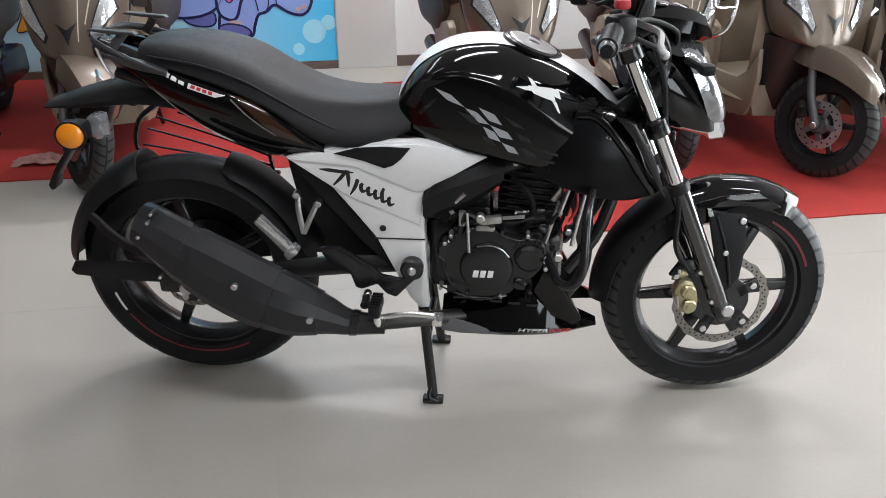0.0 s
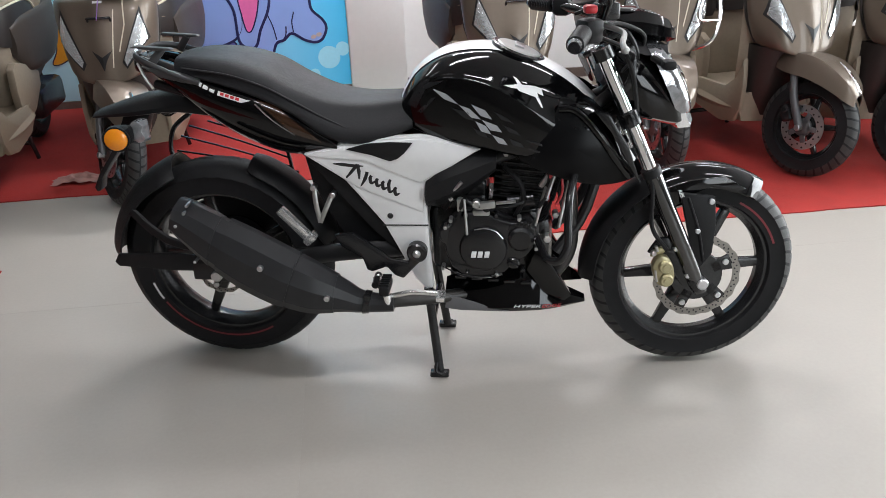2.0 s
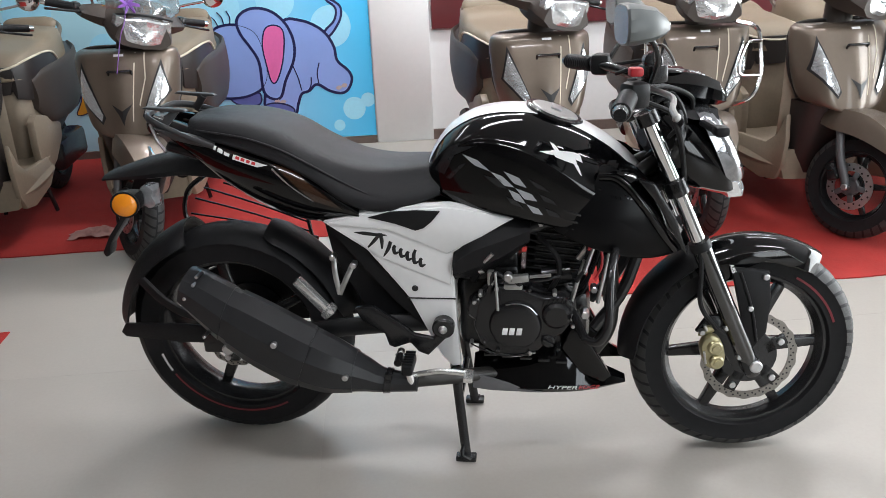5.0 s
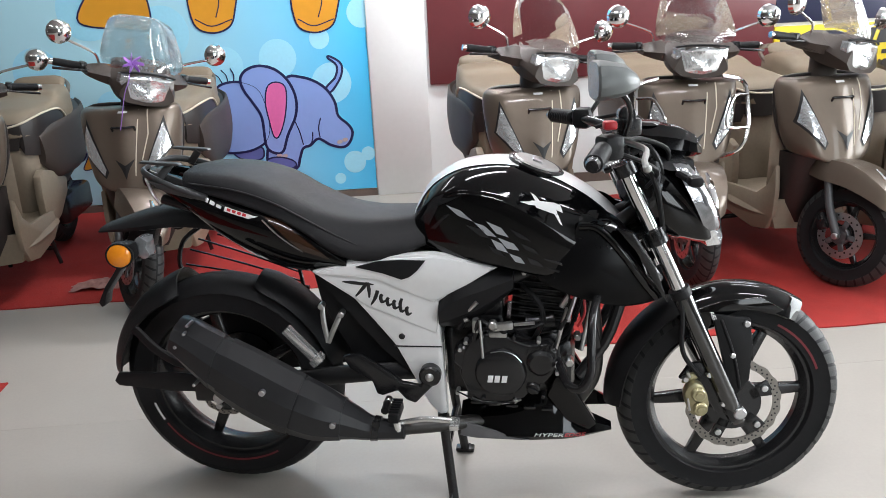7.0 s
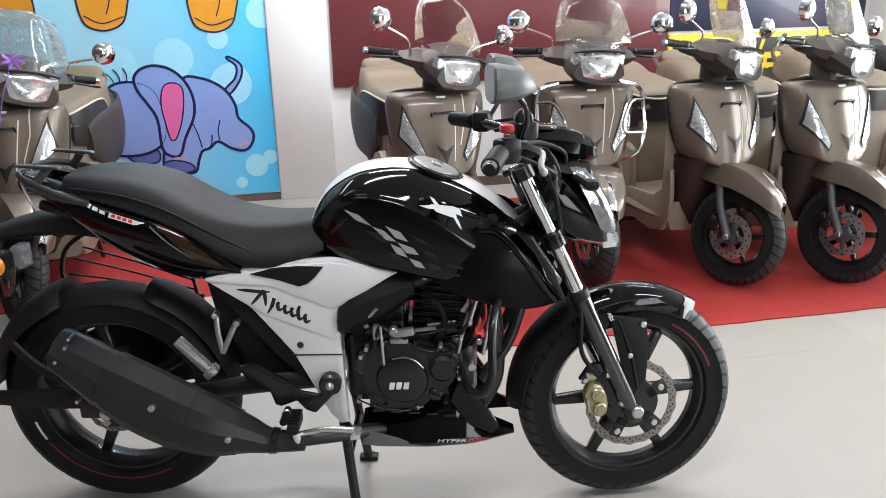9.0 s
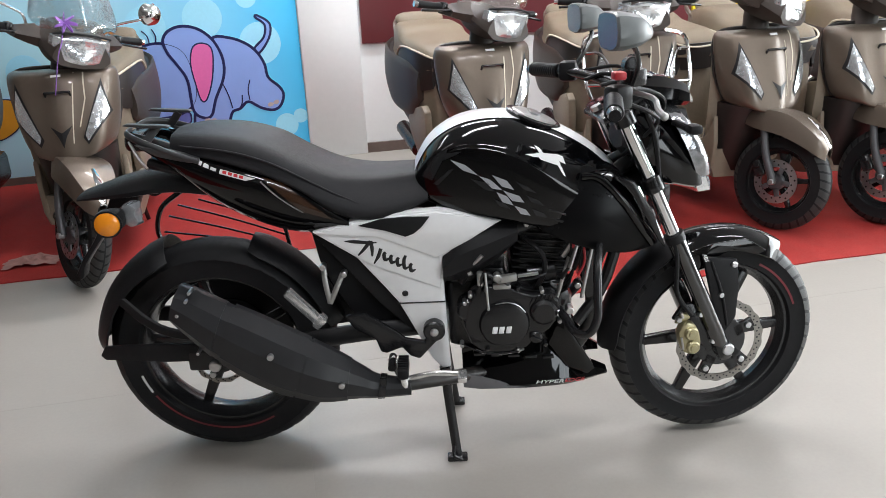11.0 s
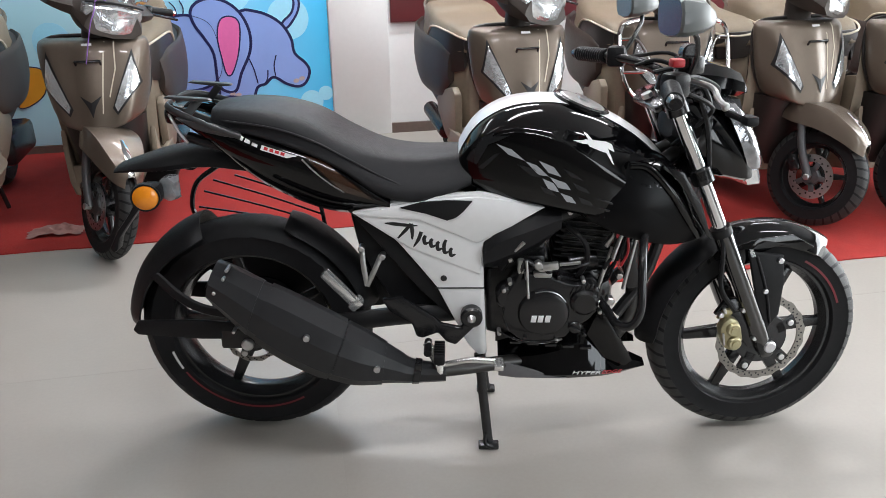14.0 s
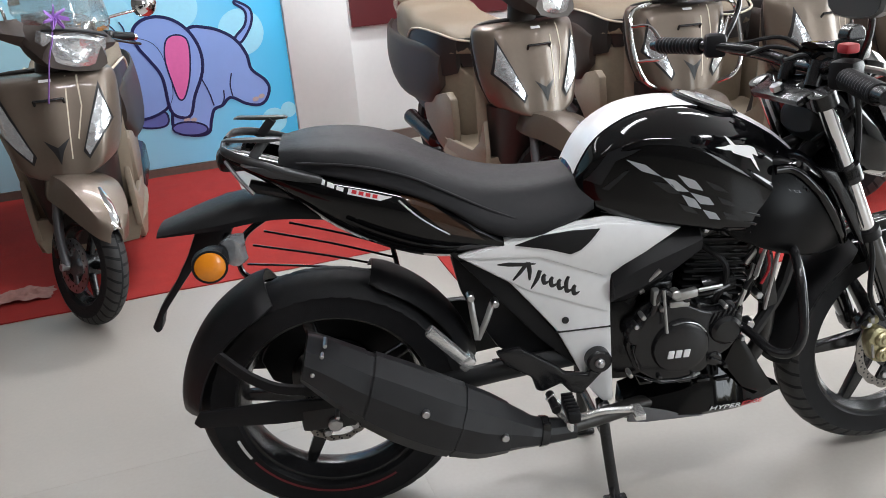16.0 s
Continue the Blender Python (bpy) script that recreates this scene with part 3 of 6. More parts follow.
def brake_disc(c, r, y, petals, parent, xf):
    bm = bmesh.new()
    n = petals * 8
    outer, inner = [], []
    for k in range(n):
        a = 2 * math.pi * k / n
        ro = r - 0.0035 * (0.5 + 0.5 * math.cos(a * petals))
        outer.append((ro * math.cos(a), ro * math.sin(a)))
        inner.append((r * 0.82 * math.cos(a), r * 0.82 * math.sin(a)))
    va = [[bm.verts.new((c[0] + p[0], yy, c[1] + p[1])) for p in ring] for ring, yy in ((outer, y), (inner, y), (inner, y + 0.004), (outer, y + 0.004))]
    for i in range(n):
        j = (i + 1) % n
        for a in range(4):
            b = (a + 1) % 4
            bm.faces.new((va[a][i], va[a][j], va[b][j], va[b][i]))
    d = part("brake_disc", bm, DISC, parent, "drilled wavy steel brake disc", xf)
    holes = []
    for k in range(petals * 2):
        a = 2 * math.pi * k / (petals * 2)
        for rr, da in ((0.865, 0.0), (0.915, 0.07)):
            holes.append(disc((c[0] + r * rr * math.cos(a + da), c[1] + r * rr * math.sin(a + da)), 0.0026, y - 0.0006, y + 0.0002, 0.0001, 8))
    part("disc_hole", joined(*holes), DARKTXT, d, xf=xf)
    carrier = [disc((c[0], c[1]), r * 0.58, y - 0.002, y + 0.008, 0.002, 32)]
    for k in range(5):
        a = 2 * math.pi * k / 5 + 0.5
        carrier.append(plate([(c[0] + rr * r * math.cos(a + da), c[1] + rr * r * math.sin(a + da)) for rr, da in ((0.4, -0.32), (0.84, -0.15), (0.84, 0.15), (0.4, 0.32))], y - 0.002, y + 0.006, 0.001))
    part("disc_carrier", joined(*carrier), SATIN, d, xf=xf)
    for k in range(5):
        a = 2 * math.pi * k / 5 + 0.5
        part("disc_bolt", disc((c[0] + 0.70 * r * math.cos(a), c[1] + 0.70 * r * math.sin(a)), 0.0085, y - 0.008, y, 0.001, 12), STEEL, d, xf=xf)
    return d


brake_disc(FA, 0.122, -0.066, 18, fw, SF)
brake_disc(RA, 0.078, -0.085, 12, rw, Matrix())

# front fork, mudguard, caliper
FORKB = mat("fork_gloss_black", (0.006, 0.006, 0.0065), 0.09, grain=0.2, scale=40, coat=1.0, spec=0.7)
fd = Vector((-math.sin(RAKE), 0, math.cos(RAKE)))
axle = Vector((FA[0], 0, FA[1]))
FORK0 = axle + Vector((-0.012, 0, 0.0))
for side in (-1, 1):
    y = Vector((0, side * 0.102, 0))
    leg = part("fork_leg", tube([FORK0 + y - fd * 0.03, FORK0 + y + fd * 0.05, FORK0 + y + fd * 0.33, FORK0 + y + fd * 0.345], [0.019, 0.0235, 0.0235, 0.0225], 18), FORKB, bike, "black fork leg with polished upper tube", SF)
    part("stanchion", tube([FORK0 + y + fd * 0.33, FORK0 + y + fd * 0.70], 0.0175, 18), CHROME, leg, xf=SF)
    part("dust_seal", tube([FORK0 + y + fd * 0.338, FORK0 + y + fd * 0.36], 0.0255, 18), MATTE, leg, xf=SF)
    part("axle_nut", disc((FA[0] - 0.002, FA[1]), 0.016, min(side * 0.126, side * 0.10), max(side * 0.126, side * 0.10), 0.003, 6 if side > 0 else 18), STEEL, leg, xf=SF)
    part("axle_clamp", box(FORK0 + y, (0.045, 0.04, 0.05), 0.012, (0, -24.5, 0)), SATIN, leg, xf=SF)
    part("upper_tube_cover", tube([FORK0 + y + fd * 0.50, FORK0 + y + fd * 0.525], 0.027, 18), SATIN, leg, xf=SF)
for h, dz in ((0.505, 0.035), (0.685, 0.03)):
    c = FORK0 + fd * h
    yk = part("fork_yoke", joined(box(c + Vector((-0.022, 0, 0)), (0.05, 0.17, dz * 0.6), 0.008, (0, -24.5, 0)), *[tube([c + Vector((0, q * 0.102, 0)) - fd * dz * 0.5, c + Vector((0, q * 0.102, 0)) + fd * dz * 0.5], 0.027, 18) for q in (-1, 1)]), SATIN, bike, "black cast fork yoke", SF)
    part("stem_nut", tube([c + Vector((-0.03, 0, 0)) + fd * dz * 0.3, c + Vector((-0.03, 0, 0)) + fd * (dz * 0.3 + 0.012)], 0.014, 6), STEEL, yk, xf=SF)
    for q in (-1, 1):
        part("clamp_bolt", rod(c + Vector((-0.03, q * 0.078, 0)), c + Vector((-0.034, q * 0.078, 0)), 0.005, 8), STEEL, yk, xf=SF)
words("ABS", 0.014, WHITE, bike, SF @ pose(1.249, -0.128, 0.568) @ Matrix.Rotation(radians(65.5), 4, "Y") @ Matrix.Rotation(radians(90), 4, "X"), "small white lettering on the fork")
FR = 0.309
ff = part("front_mudguard", arc_shell(FA, FR, 55, 122, 0.064, 0.052, 0.004), GLOSS, bike, "gloss black front mudguard with a matte rear flap", SF)
part("mudguard_flap", arc_shell((FA[0] - 0.006, FA[1]), 0.311, 116, 182, 0.066, 0.03, 0.004), MATTE, ff, xf=SF)
for side in (-1, 1):
    part("mudguard_bracket", plate([(1.22, 0.55), (1.30, 0.575), (1.39, 0.582), (1.45, 0.545), (1.42, 0.535), (1.36, 0.555), (1.29, 0.53), (1.25, 0.49)], side * 0.072 - 0.003, side * 0.072 + 0.003, 0.002), GLOSS, ff, xf=SF)
stay = part("mudguard_stay", plate([(1.268, 0.548), (1.362, 0.535), (1.372, 0.462), (1.369, 0.372), (1.340, 0.330), (1.318, 0.345), (1.302, 0.420)], -0.094, -0.080, 0.005), MATTE, ff, "matte black moulded mudguard stay", SF)
part("stay_bolt", disc((1.322, 0.440), 0.007, -0.102, -0.09, 0.0015, 10), STEEL, stay, xf=SF)
part("stay_bolt", disc((1.352, 0.522), 0.008, -0.102, -0.09, 0.0015, 10), STEEL, stay, xf=SF)
part("stay_rib", tube([(1.290, -0.094, 0.535), (1.325, -0.096, 0.44), (1.345, -0.095, 0.35)], 0.004, 8, 3), MATTE, stay, xf=SF)
mount = part("caliper_mount", plate([(1.190, 0.385), (1.215, 0.425), (1.262, 0.430), (1.318, 0.345), (1.325, 0.300), (1.290, 0.285), (1.262, 0.330), (1.235, 0.372)], -0.104, -0.090, 0.004), SATIN, bike, "black cast caliper mount", SF)
cal = part("brake_caliper", joined(plate([(1.206, 0.372), (1.222, 0.386), (1.243, 0.378), (1.256, 0.352), (1.262, 0.322), (1.254, 0.300), (1.234, 0.292), (1.216, 0.300), (1.204, 0.330), (1.199, 0.355)], -0.128, -0.098, 0.006), plate([(1.196, 0.375), (1.210, 0.402), (1.232, 0.404), (1.236, 0.388), (1.212, 0.378)], -0.112, -0.096, 0.004)), GOLD, bike, "pale gold anodised brake caliper", SF)
for p, r in (((1.232, 0.354), 0.0185), ((1.238, 0.315), 0.0185)):
    part("piston_cap", lathe([(0, -0.141), (r * 0.45, -0.141), (r * 0.5, -0.138), (r * 0.8, -0.138), (r, -0.133), (r, -0.12), (0, -0.12)], (p[0], 0, p[1]), 18, closed=False), GOLD, cal, xf=SF)
for p in ((1.204, 0.388), (1.262, 0.398), (1.300, 0.318)):
    part("caliper_bolt", disc(p, 0.007, -0.118, -0.09, 0.0015, 10), STEEL, mount, xf=SF)
part("pad_pin", tube([(1.206, -0.131, 0.345), (1.212, -0.131, 0.312)], 0.003, 8), STEEL, cal, xf=SF)
part("bleed_nipple", tube([(1.212, -0.118, 0.395), (1.205, -0.122, 0.412)], 0.004, 8), STEEL, cal, xf=SF)
part("brake_hose", tube([(1.235, -0.12, 0.40), (1.19, -0.125, 0.47), (1.185, -0.12, 0.58), (1.15, -0.10, 0.70), (1.12, -0.12, 0.86), (1.07, -0.16, 0.96)], 0.006, 8, 6), MATTE, bike, xf=SF)

# handlebar, controls, mirrors
MIRGREY = mat("mirror_housing_grey", (0.11, 0.12, 0.119), 0.36, grain=0.1, spec=0.5)
LX, LZ = 0.018, -0.004
HB = [(0.93, -0.375, 0.981), (0.95, -0.30, 0.986), (1.0, -0.20, 0.990), (1.055, -0.12, 0.985), (1.075, -0.05, 0.97), (1.075, 0.05, 0.97), (1.055, 0.12, 0.985), (1.0 + LX * 0.6, 0.20, 1.0 + LZ), (0.95 + LX, 0.30, 1.0 + LZ), (0.93 + LX, 0.375, 0.995 + LZ)]
hb = part("handlebar", tube(HB, 0.0125, 12, 5), SATIN, bike, "black tubular handlebar", SF)
for s in (-1, 1):
    ex_, ez_ = (LX, LZ) if s > 0 else (0.0, -0.014)
    g = [(0.925 + ex_, s * 0.39, 0.995 + ez_), (0.945 + ex_, s * 0.31, 1.0 + ez_), (0.965 + ex_, s * 0.262, 1.0 + ez_)]
    gp = [Vector(g[0]).lerp(Vector(g[2]), k / 24) for k in range(25)]
    grip = part("grip", tube(gp, [0.0205 if k % 2 else 0.0185 for k in range(25)], 16), MATTE, hb, "black ribbed rubber grip", SF)
    part("bar_end", tube([(0.918 + ex_, s * 0.415, 0.994 + ez_), (0.926 + ex_, s * 0.385, 0.995 + ez_)], [0.012, 0.0175], 16), SATIN, grip, xf=SF)
    sw = part("switch_box", box((0.985 + ex_, s * 0.235, 1.002 + ez_), (0.05, 0.05, 0.055), 0.012, (0, 0, s * -25)), MATTE, hb, xf=SF)
    if s < 0:
        part("kill_switch", box((0.985, s * 0.235, 1.035), (0.028, 0.03, 0.018), 0.005), RED, sw, "red engine stop switch", SF)
    part("lever", tube([(1.025, s * 0.20, 0.995), (1.055, s * 0.26, 0.985), (1.035, s * 0.34, 0.975), (1.03, s * 0.385, 0.968)], 0.0065, 8, 5), ALU if s < 0 else SATIN, hb, xf=SF)
    part("lever_tip", lathe([(0, -0.009), (0.006, -0.007), (0.009, 0), (0.006, 0.007), (0, 0.009)], (1.03, s * 0.388, 0.967), 12, closed=False), ALU, hb, xf=SF)
    mx, mz = (-0.008, -0.020) if s < 0 else (0.085, -0.02)
    stem = part("mirror", tube([(1.02, s * 0.225, 1.01), (1.03 + mx * 0.2, s * 0.232, 1.05), (1.02 + mx * 0.6, s * 0.25, 1.10 + mz * 0.5), (0.985 + mx, s * 0.28, 1.14 + mz)], 0.006, 8, 5), SATIN, hb, "grey rear-view mirror on a thin black stem", SF)
    base_ring = ((-0.070, -0.010), (-0.058, 0.032), (-0.01, 0.040), (0.062, 0.034), (0.072, 0.0), (0.05, -0.036), (-0.045, -0.036))
    mrings = [[(0.960 + mx + dx, s * 0.292 + yy * k, 1.152 + mz + zz * kz + dz) for yy, zz in base_ring] for dx, k, kz, dz in ((-0.012, 0.94, 0.94, 0), (-0.008, 1.0, 1.0, 0), (0.006, 1.0, 1.0, 0), (0.045, 0.78, 0.80, 0.0), (0.070, 0.45, 0.42, -0.004), (0.078, 0.25, 0.2, -0.006))]
    hd = part("mirror_head", smooth_loft(mrings, 2, 1), MIRGREY, stem, xf=SF, sharp=24)
    part("mirror_glass", loft([catmull([(0.9475 + mx + dx, s * 0.292 + yy * 0.90, 1.152 + mz + zz * 0.90) for yy, zz in base_ring], 3, True) for dx in (0, 0.003)]), MIRROR, hd, xf=SF)
part("master_cylinder", joined(box((1.03, -0.19, 1.025), (0.05, 0.05, 0.04), 0.008, (0, 0, 20)), disc((1.03, 1.05), 0.02, -0.20, -0.17, 0.003, 12)), SATIN, hb, xf=SF)
part("clutch_cable", tube([(1.03, 0.2, 1.0), (1.12, 0.13, 1.01), (1.15, 0.06, 0.93), (1.08, 0.05, 0.83)], 0.005, 8, 6), MATTE, hb, xf=SF)
part("throttle_cable", tube([(0.99, -0.225, 0.98), (1.08, -0.2, 0.94), (1.11, -0.13, 0.9), (1.06, -0.06, 0.82)], 0.005, 8, 6), MATTE, hb, xf=SF)

# headlamp, cowl, instrument
LEANF = SF @ Matrix(((1, 0, -0.50, 0.50 * 0.80 - 0.014), (0, 1, 0, 0), (0, 0, 1, -0.016), (0, 0, 0, 1)))
LOW = SF @ Matrix.Translation((0.012, 0, -0.045))
cowl = part("headlamp_cowl", smooth_loft([
    [(1.125, y, z) for y, z in ((-0.07, 0.93), (-0.105, 0.86), (-0.085, 0.78), (0, 0.765), (0.085, 0.78), (0.105, 0.86), (0.07, 0.93), (0, 0.945))],
    [(1.18, y, z) for y, z in ((-0.075, 0.95), (-0.112, 0.87), (-0.09, 0.765), (0, 0.75), (0.09, 0.765), (0.112, 0.87), (0.075, 0.95), (0, 0.965))],
    [(1.235, y, z) for y, z in ((-0.06, 0.92), (-0.10, 0.85), (-0.08, 0.75), (0, 0.735), (0.08, 0.75), (0.10, 0.85), (0.06, 0.92), (0, 0.935))],
    [(1.268, y, z) for y, z in ((-0.045, 0.87), (-0.08, 0.82), (-0.06, 0.755), (0, 0.74), (0.06, 0.755), (0.08, 0.82), (0.045, 0.87), (0, 0.885))]], 3, 4), GLOSS, bike, "gloss black headlamp cowl", LEANF)
part("headlamp_lens", smooth_loft([
    [(1.244 + d, y * k, 0.848 + (z - 0.848) * k) for y, z in ((-0.074, 0.945), (-0.108, 0.865), (-0.082, 0.772), (0, 0.758), (0.082, 0.772), (0.108, 0.865), (0.074, 0.945), (0, 0.955))] for d, k in ((0.0, 1.0), (0.034, 0.95), (0.054, 0.72), (0.062, 0.3))], 3, 3), HEADL, cowl, "clear faceted headlamp lens", LEANF, 32)
part("position_lamp", loft([[(1.235 + d, y * k, 0.752 + z * k) for y, z in ((-0.082, 0.020), (-0.066, -0.022), (0.0, -0.030), (0.066, -0.022), (0.082, 0.020), (0, 0.030))] for d, k in ((0, 1), (0.034, 0.92), (0.054, 0.45))]), LENS, cowl, "white daytime lamp strip", LEANF)
POD = SF @ Matrix.Translation((-0.006, 0, -0.012))
inst = part("instrument", smooth_loft([[(x, y * w, zc + z * h) for y, z in ((-1, -0.5), (-0.92, 0.25), (-0.55, 0.9), (0, 1.0), (0.55, 0.9), (0.92, 0.25), (1, -0.5), (0.5, -1), (-0.5, -1))] for x, w, h, zc in ((1.092, 0.058, 0.014, 1.000), (1.104, 0.078, 0.030, 0.992), (1.150, 0.082, 0.036, 0.986), (1.195, 0.080, 0.034, 0.978), (1.228, 0.068, 0.028, 0.968), (1.245, 0.045, 0.014, 0.956))], 1, 1), GLOSS, bike, "angular black instrument pod and visor", POD, 18)
part("pod_vent", smooth_loft([[(x, y, z) for y, z in ((-w, zc - 0.012), (-w * 0.8, zc + 0.012), (w * 0.8, zc + 0.012), (w, zc - 0.012))] for x, w, zc in ((1.10, 0.086, 0.950), (1.16, 0.092, 0.930), (1.22, 0.080, 0.925))], 1, 1), MATTE, inst, xf=POD, sharp=20)
part("dial_glass", smooth_loft([[(x, y * w, 1.0245 + z - (x - 1.12) * 0.06) for y, z in ((-1, -0.006), (-0.4, 0.002), (0.4, 0.002), (1, -0.006), (0, -0.012))] for x, w in ((1.088, 0.03), (1.10, 0.05), (1.135, 0.05), (1.15, 0.03))], 2, 3), GLOSS, inst, xf=POD)
for y0, r in ((-0.055, 0.007), (-0.02, 0.006), (0.03, 0.0065)):
    part("cable_loop", tube([(1.06, y0 - 0.06, 0.955), (1.10, y0 - 0.05, 0.965), (1.135, y0 - 0.03, 0.90), (1.12, y0, 0.83), (1.06, y0 * 0.5, 0.77)], r, 8, 6), MATTE, bike, "black control cable", SF)
for y0, x1, z1 in ((-0.085, 1.15, 0.99), (0.06, 1.14, 1.0), (0.09, 1.13, 0.97), (0.0, 1.10, 0.99)):
    part("cable_loop", tube([(1.02, y0 * 2.2, 0.985), (1.07, y0 * 1.6, z1), (x1, y0, z1 - 0.04), (1.13, y0 * 0.6, 0.87), (1.08, y0 * 0.4, 0.79)], 0.0055, 8, 6), MATTE, bike, "black control cable", SF)
part("wiring_cover", smooth_loft([[(x, y * w, zc + z * h) for y, z in ((-1, -0.6), (-0.9, 0.5), (-0.3, 1), (0.3, 1), (0.9, 0.5), (1, -0.6), (0, -1))] for x, w, h, zc in ((1.06, 0.05, 0.03, 0.86), (1.08, 0.072, 0.06, 0.87), (1.115, 0.078, 0.07, 0.875), (1.14, 0.07, 0.06, 0.88))], 2, 3), MATTE, bike, "matte black wiring cover behind the headlamp", SF)
for q in (-1, 1):
    part("bar_riser", tube([(1.06, q * 0.045, 0.935), (1.072, q * 0.045, 0.985)], 0.017, 14), SATIN, hb, xf=SF)
part("headlamp_bracket", joined(*[tube([(1.085, q * 0.10, 0.80), (1.12, q * 0.108, 0.86), (1.115, q * 0.095, 0.93)], 0.012, 8, 4, 0.6) for q in (-1, 1)], tube([(1.115, -0.095, 0.93), (1.115, 0.095, 0.93)], 0.01, 8)), SATIN, bike, "black headlamp bracket", SF)
for s in (-1, 1):
    part("front_indicator", joined(tube([(1.17, s * 0.10, 0.90), (1.18, s * 0.17, 0.895)], 0.008, 8), box((1.185, s * 0.182, 0.897), (0.032, 0.04, 0.024), 0.009)), MATTE, cowl, xf=SF)

# tank
TK = [  # x, top, bottom, half width, crease height as a share
    (0.545, 0.790, 0.742, 0.062, 0.55), (0.565, 0.834, 0.735, 0.088, 0.66), (0.605, 0.885, 0.725, 0.115, 0.75), (0.68, 0.923, 0.705, 0.142, 0.79), (0.78, 0.931, 0.688, 0.160, 0.72),
    (0.87, 0.910, 0.668, 0.162, 0.60), (0.95, 0.872, 0.655, 0.150, 0.48), (1.02, 0.823, 0.655, 0.126, 0.36), (1.075, 0.765, 0.66, 0.09, 0.28)]


def tank_ring(x, t, b, w, share):
    c = b + (t - b) * share
    half = [(0.0, b), (w * 0.62, b), (w * 0.97, b + 0.010), (w * 1.0, b + (c - b) * 0.45), (w * 0.975, c - 0.012), (w * 0.955, c), (w * 0.915, c + 0.010), (w * 0.76, c + (t - c) * 0.52), (w * 0.50, t - (t - c) * 0.16), (w * 0.25, t - 0.003), (0.0, t)]
    return [(x, -y, z) for y, z in half] + [(x, y, z) for y, z in half[-2:0:-1]]


tank_bm = smooth_loft([tank_ring(*k) for k in TK], 3, 4)
from mathutils.bvhtree import BVHTree
bmesh.ops.recalc_face_normals(tank_bm, faces=tank_bm.faces)
tank_tree = BVHTree.FromBMesh(tank_bm)
tank = part("fuel_tank", tank_bm, GLOSS, bike, "gloss black sculpted fuel tank with white centre stripe", sharp=50)


def on_side(tree, x, z, lift=0.0016, y0=-0.6):
    hit = tree.ray_cast(Vector((x, y0, z)), Vector((0, 1, 0)))
    return hit[0] + hit[1] * lift if hit[0] is not None else None


def on_top(tree, x, y, lift=0.0018):
    hit = tree.ray_cast(Vector((x, y, 2.0)), Vector((0, 0, -1)))
    return hit[0] + hit[1] * lift if hit[0] is not None else None


def decal(name, tree, poly, material, parent, label="", steps=8, lift=0.0016):
    """A thin printed patch laid on a side: a quad of x, z corners split into cells."""
    bm = bmesh.new()
    (a, b, c, d) = [Vector((x, 0, z)) for x, z in poly]
    g = []
    for i in range(steps + 1):
        row = []
        for j in range(steps + 1):
            p = a.lerp(b, i / steps).lerp(d.lerp(c, i / steps), j / steps)
            q = on_side(tree, p.x, p.z, lift if name != "sticker_bar" else 0.0026)
            row.append(bm.verts.new(q) if q is not None else None)
        g.append(row)
    for i in range(steps):
        for j in range(steps):
            q = (g[i][j], g[i + 1][j], g[i + 1][j + 1], g[i][j + 1])
            if None not in q:
                bm.faces.new(q)
    return part(name, bm, material, parent, label, sharp=80)


stripe = bmesh.new()
rows = []
for k in range(61):
    x = 0.556 + (1.066 - 0.556) * k / 60
    row = []
    for j in range(9):
        y = -0.058 + 0.116 * j / 8
        p = on_top(tank_tree, x, y, 0.0022)
        row.append(stripe.verts.new(p) if p is not None else None)
    rows.append(row)
for a, b in zip(rows, rows[1:]):
    for j in range(8):
        q = (a[j], a[j + 1], b[j + 1], b[j])
        if None not in q:
            stripe.faces.new(q)
part("tank_stripe", stripe, WHITE, tank, "white centre stripe", sharp=80)
cap_top = on_top(tank_tree, 0.855, 0.0, 0)
CAPM = Matrix.Translation(cap_top) @ Matrix.Rotation(radians(21), 4, "Y") @ Matrix.Rotation(radians(90), 4, "X")
cap = part("fuel_cap", lathe([(0, 0.006), (0.054, 0.006), (0.058, 0.003), (0.058, -0.012), (0, -0.012)], (0, 0, 0), 40, closed=False), ALU, tank, "round aluminium fuel cap in a black ring", CAPM)
part("cap_ring", lathe([(0.058, -0.008), (0.070, -0.008), (0.072, 0.0), (0.066, 0.004), (0.058, 0.002)], (0, 0, 0), 40), SATIN, cap, xf=CAPM)
part("key_cover", box((0, 0.008, -0.01), (0.026, 0.006, 0.05), 0.002), STEEL, cap, xf=CAPM)

# tank side pieces: shrouds
SHR = [(0.845, 0.735), (0.885, 0.790), (0.953, 0.815), (1.010, 0.800), (1.062, 0.745), (1.110, 0.678), (1.158, 0.610), (1.148, 0.592), (1.07, 0.590), (0.979, 0.614), (0.908, 0.642), (0.850, 0.675)]

SHRB = mat("shroud_black_plastic", (0.0035, 0.0035, 0.004), 0.30, grain=0.25, scale=50, patch=0.2, rough_var=0.1, spec=0.13)


def shroud_y(x, z):
    return 0.166 - 1.5 * max(0.0, x - 0.95) ** 2 - 2.4 * (z - 0.665) ** 2 - 1.4 * max(0.0, 0.95 - x) ** 2


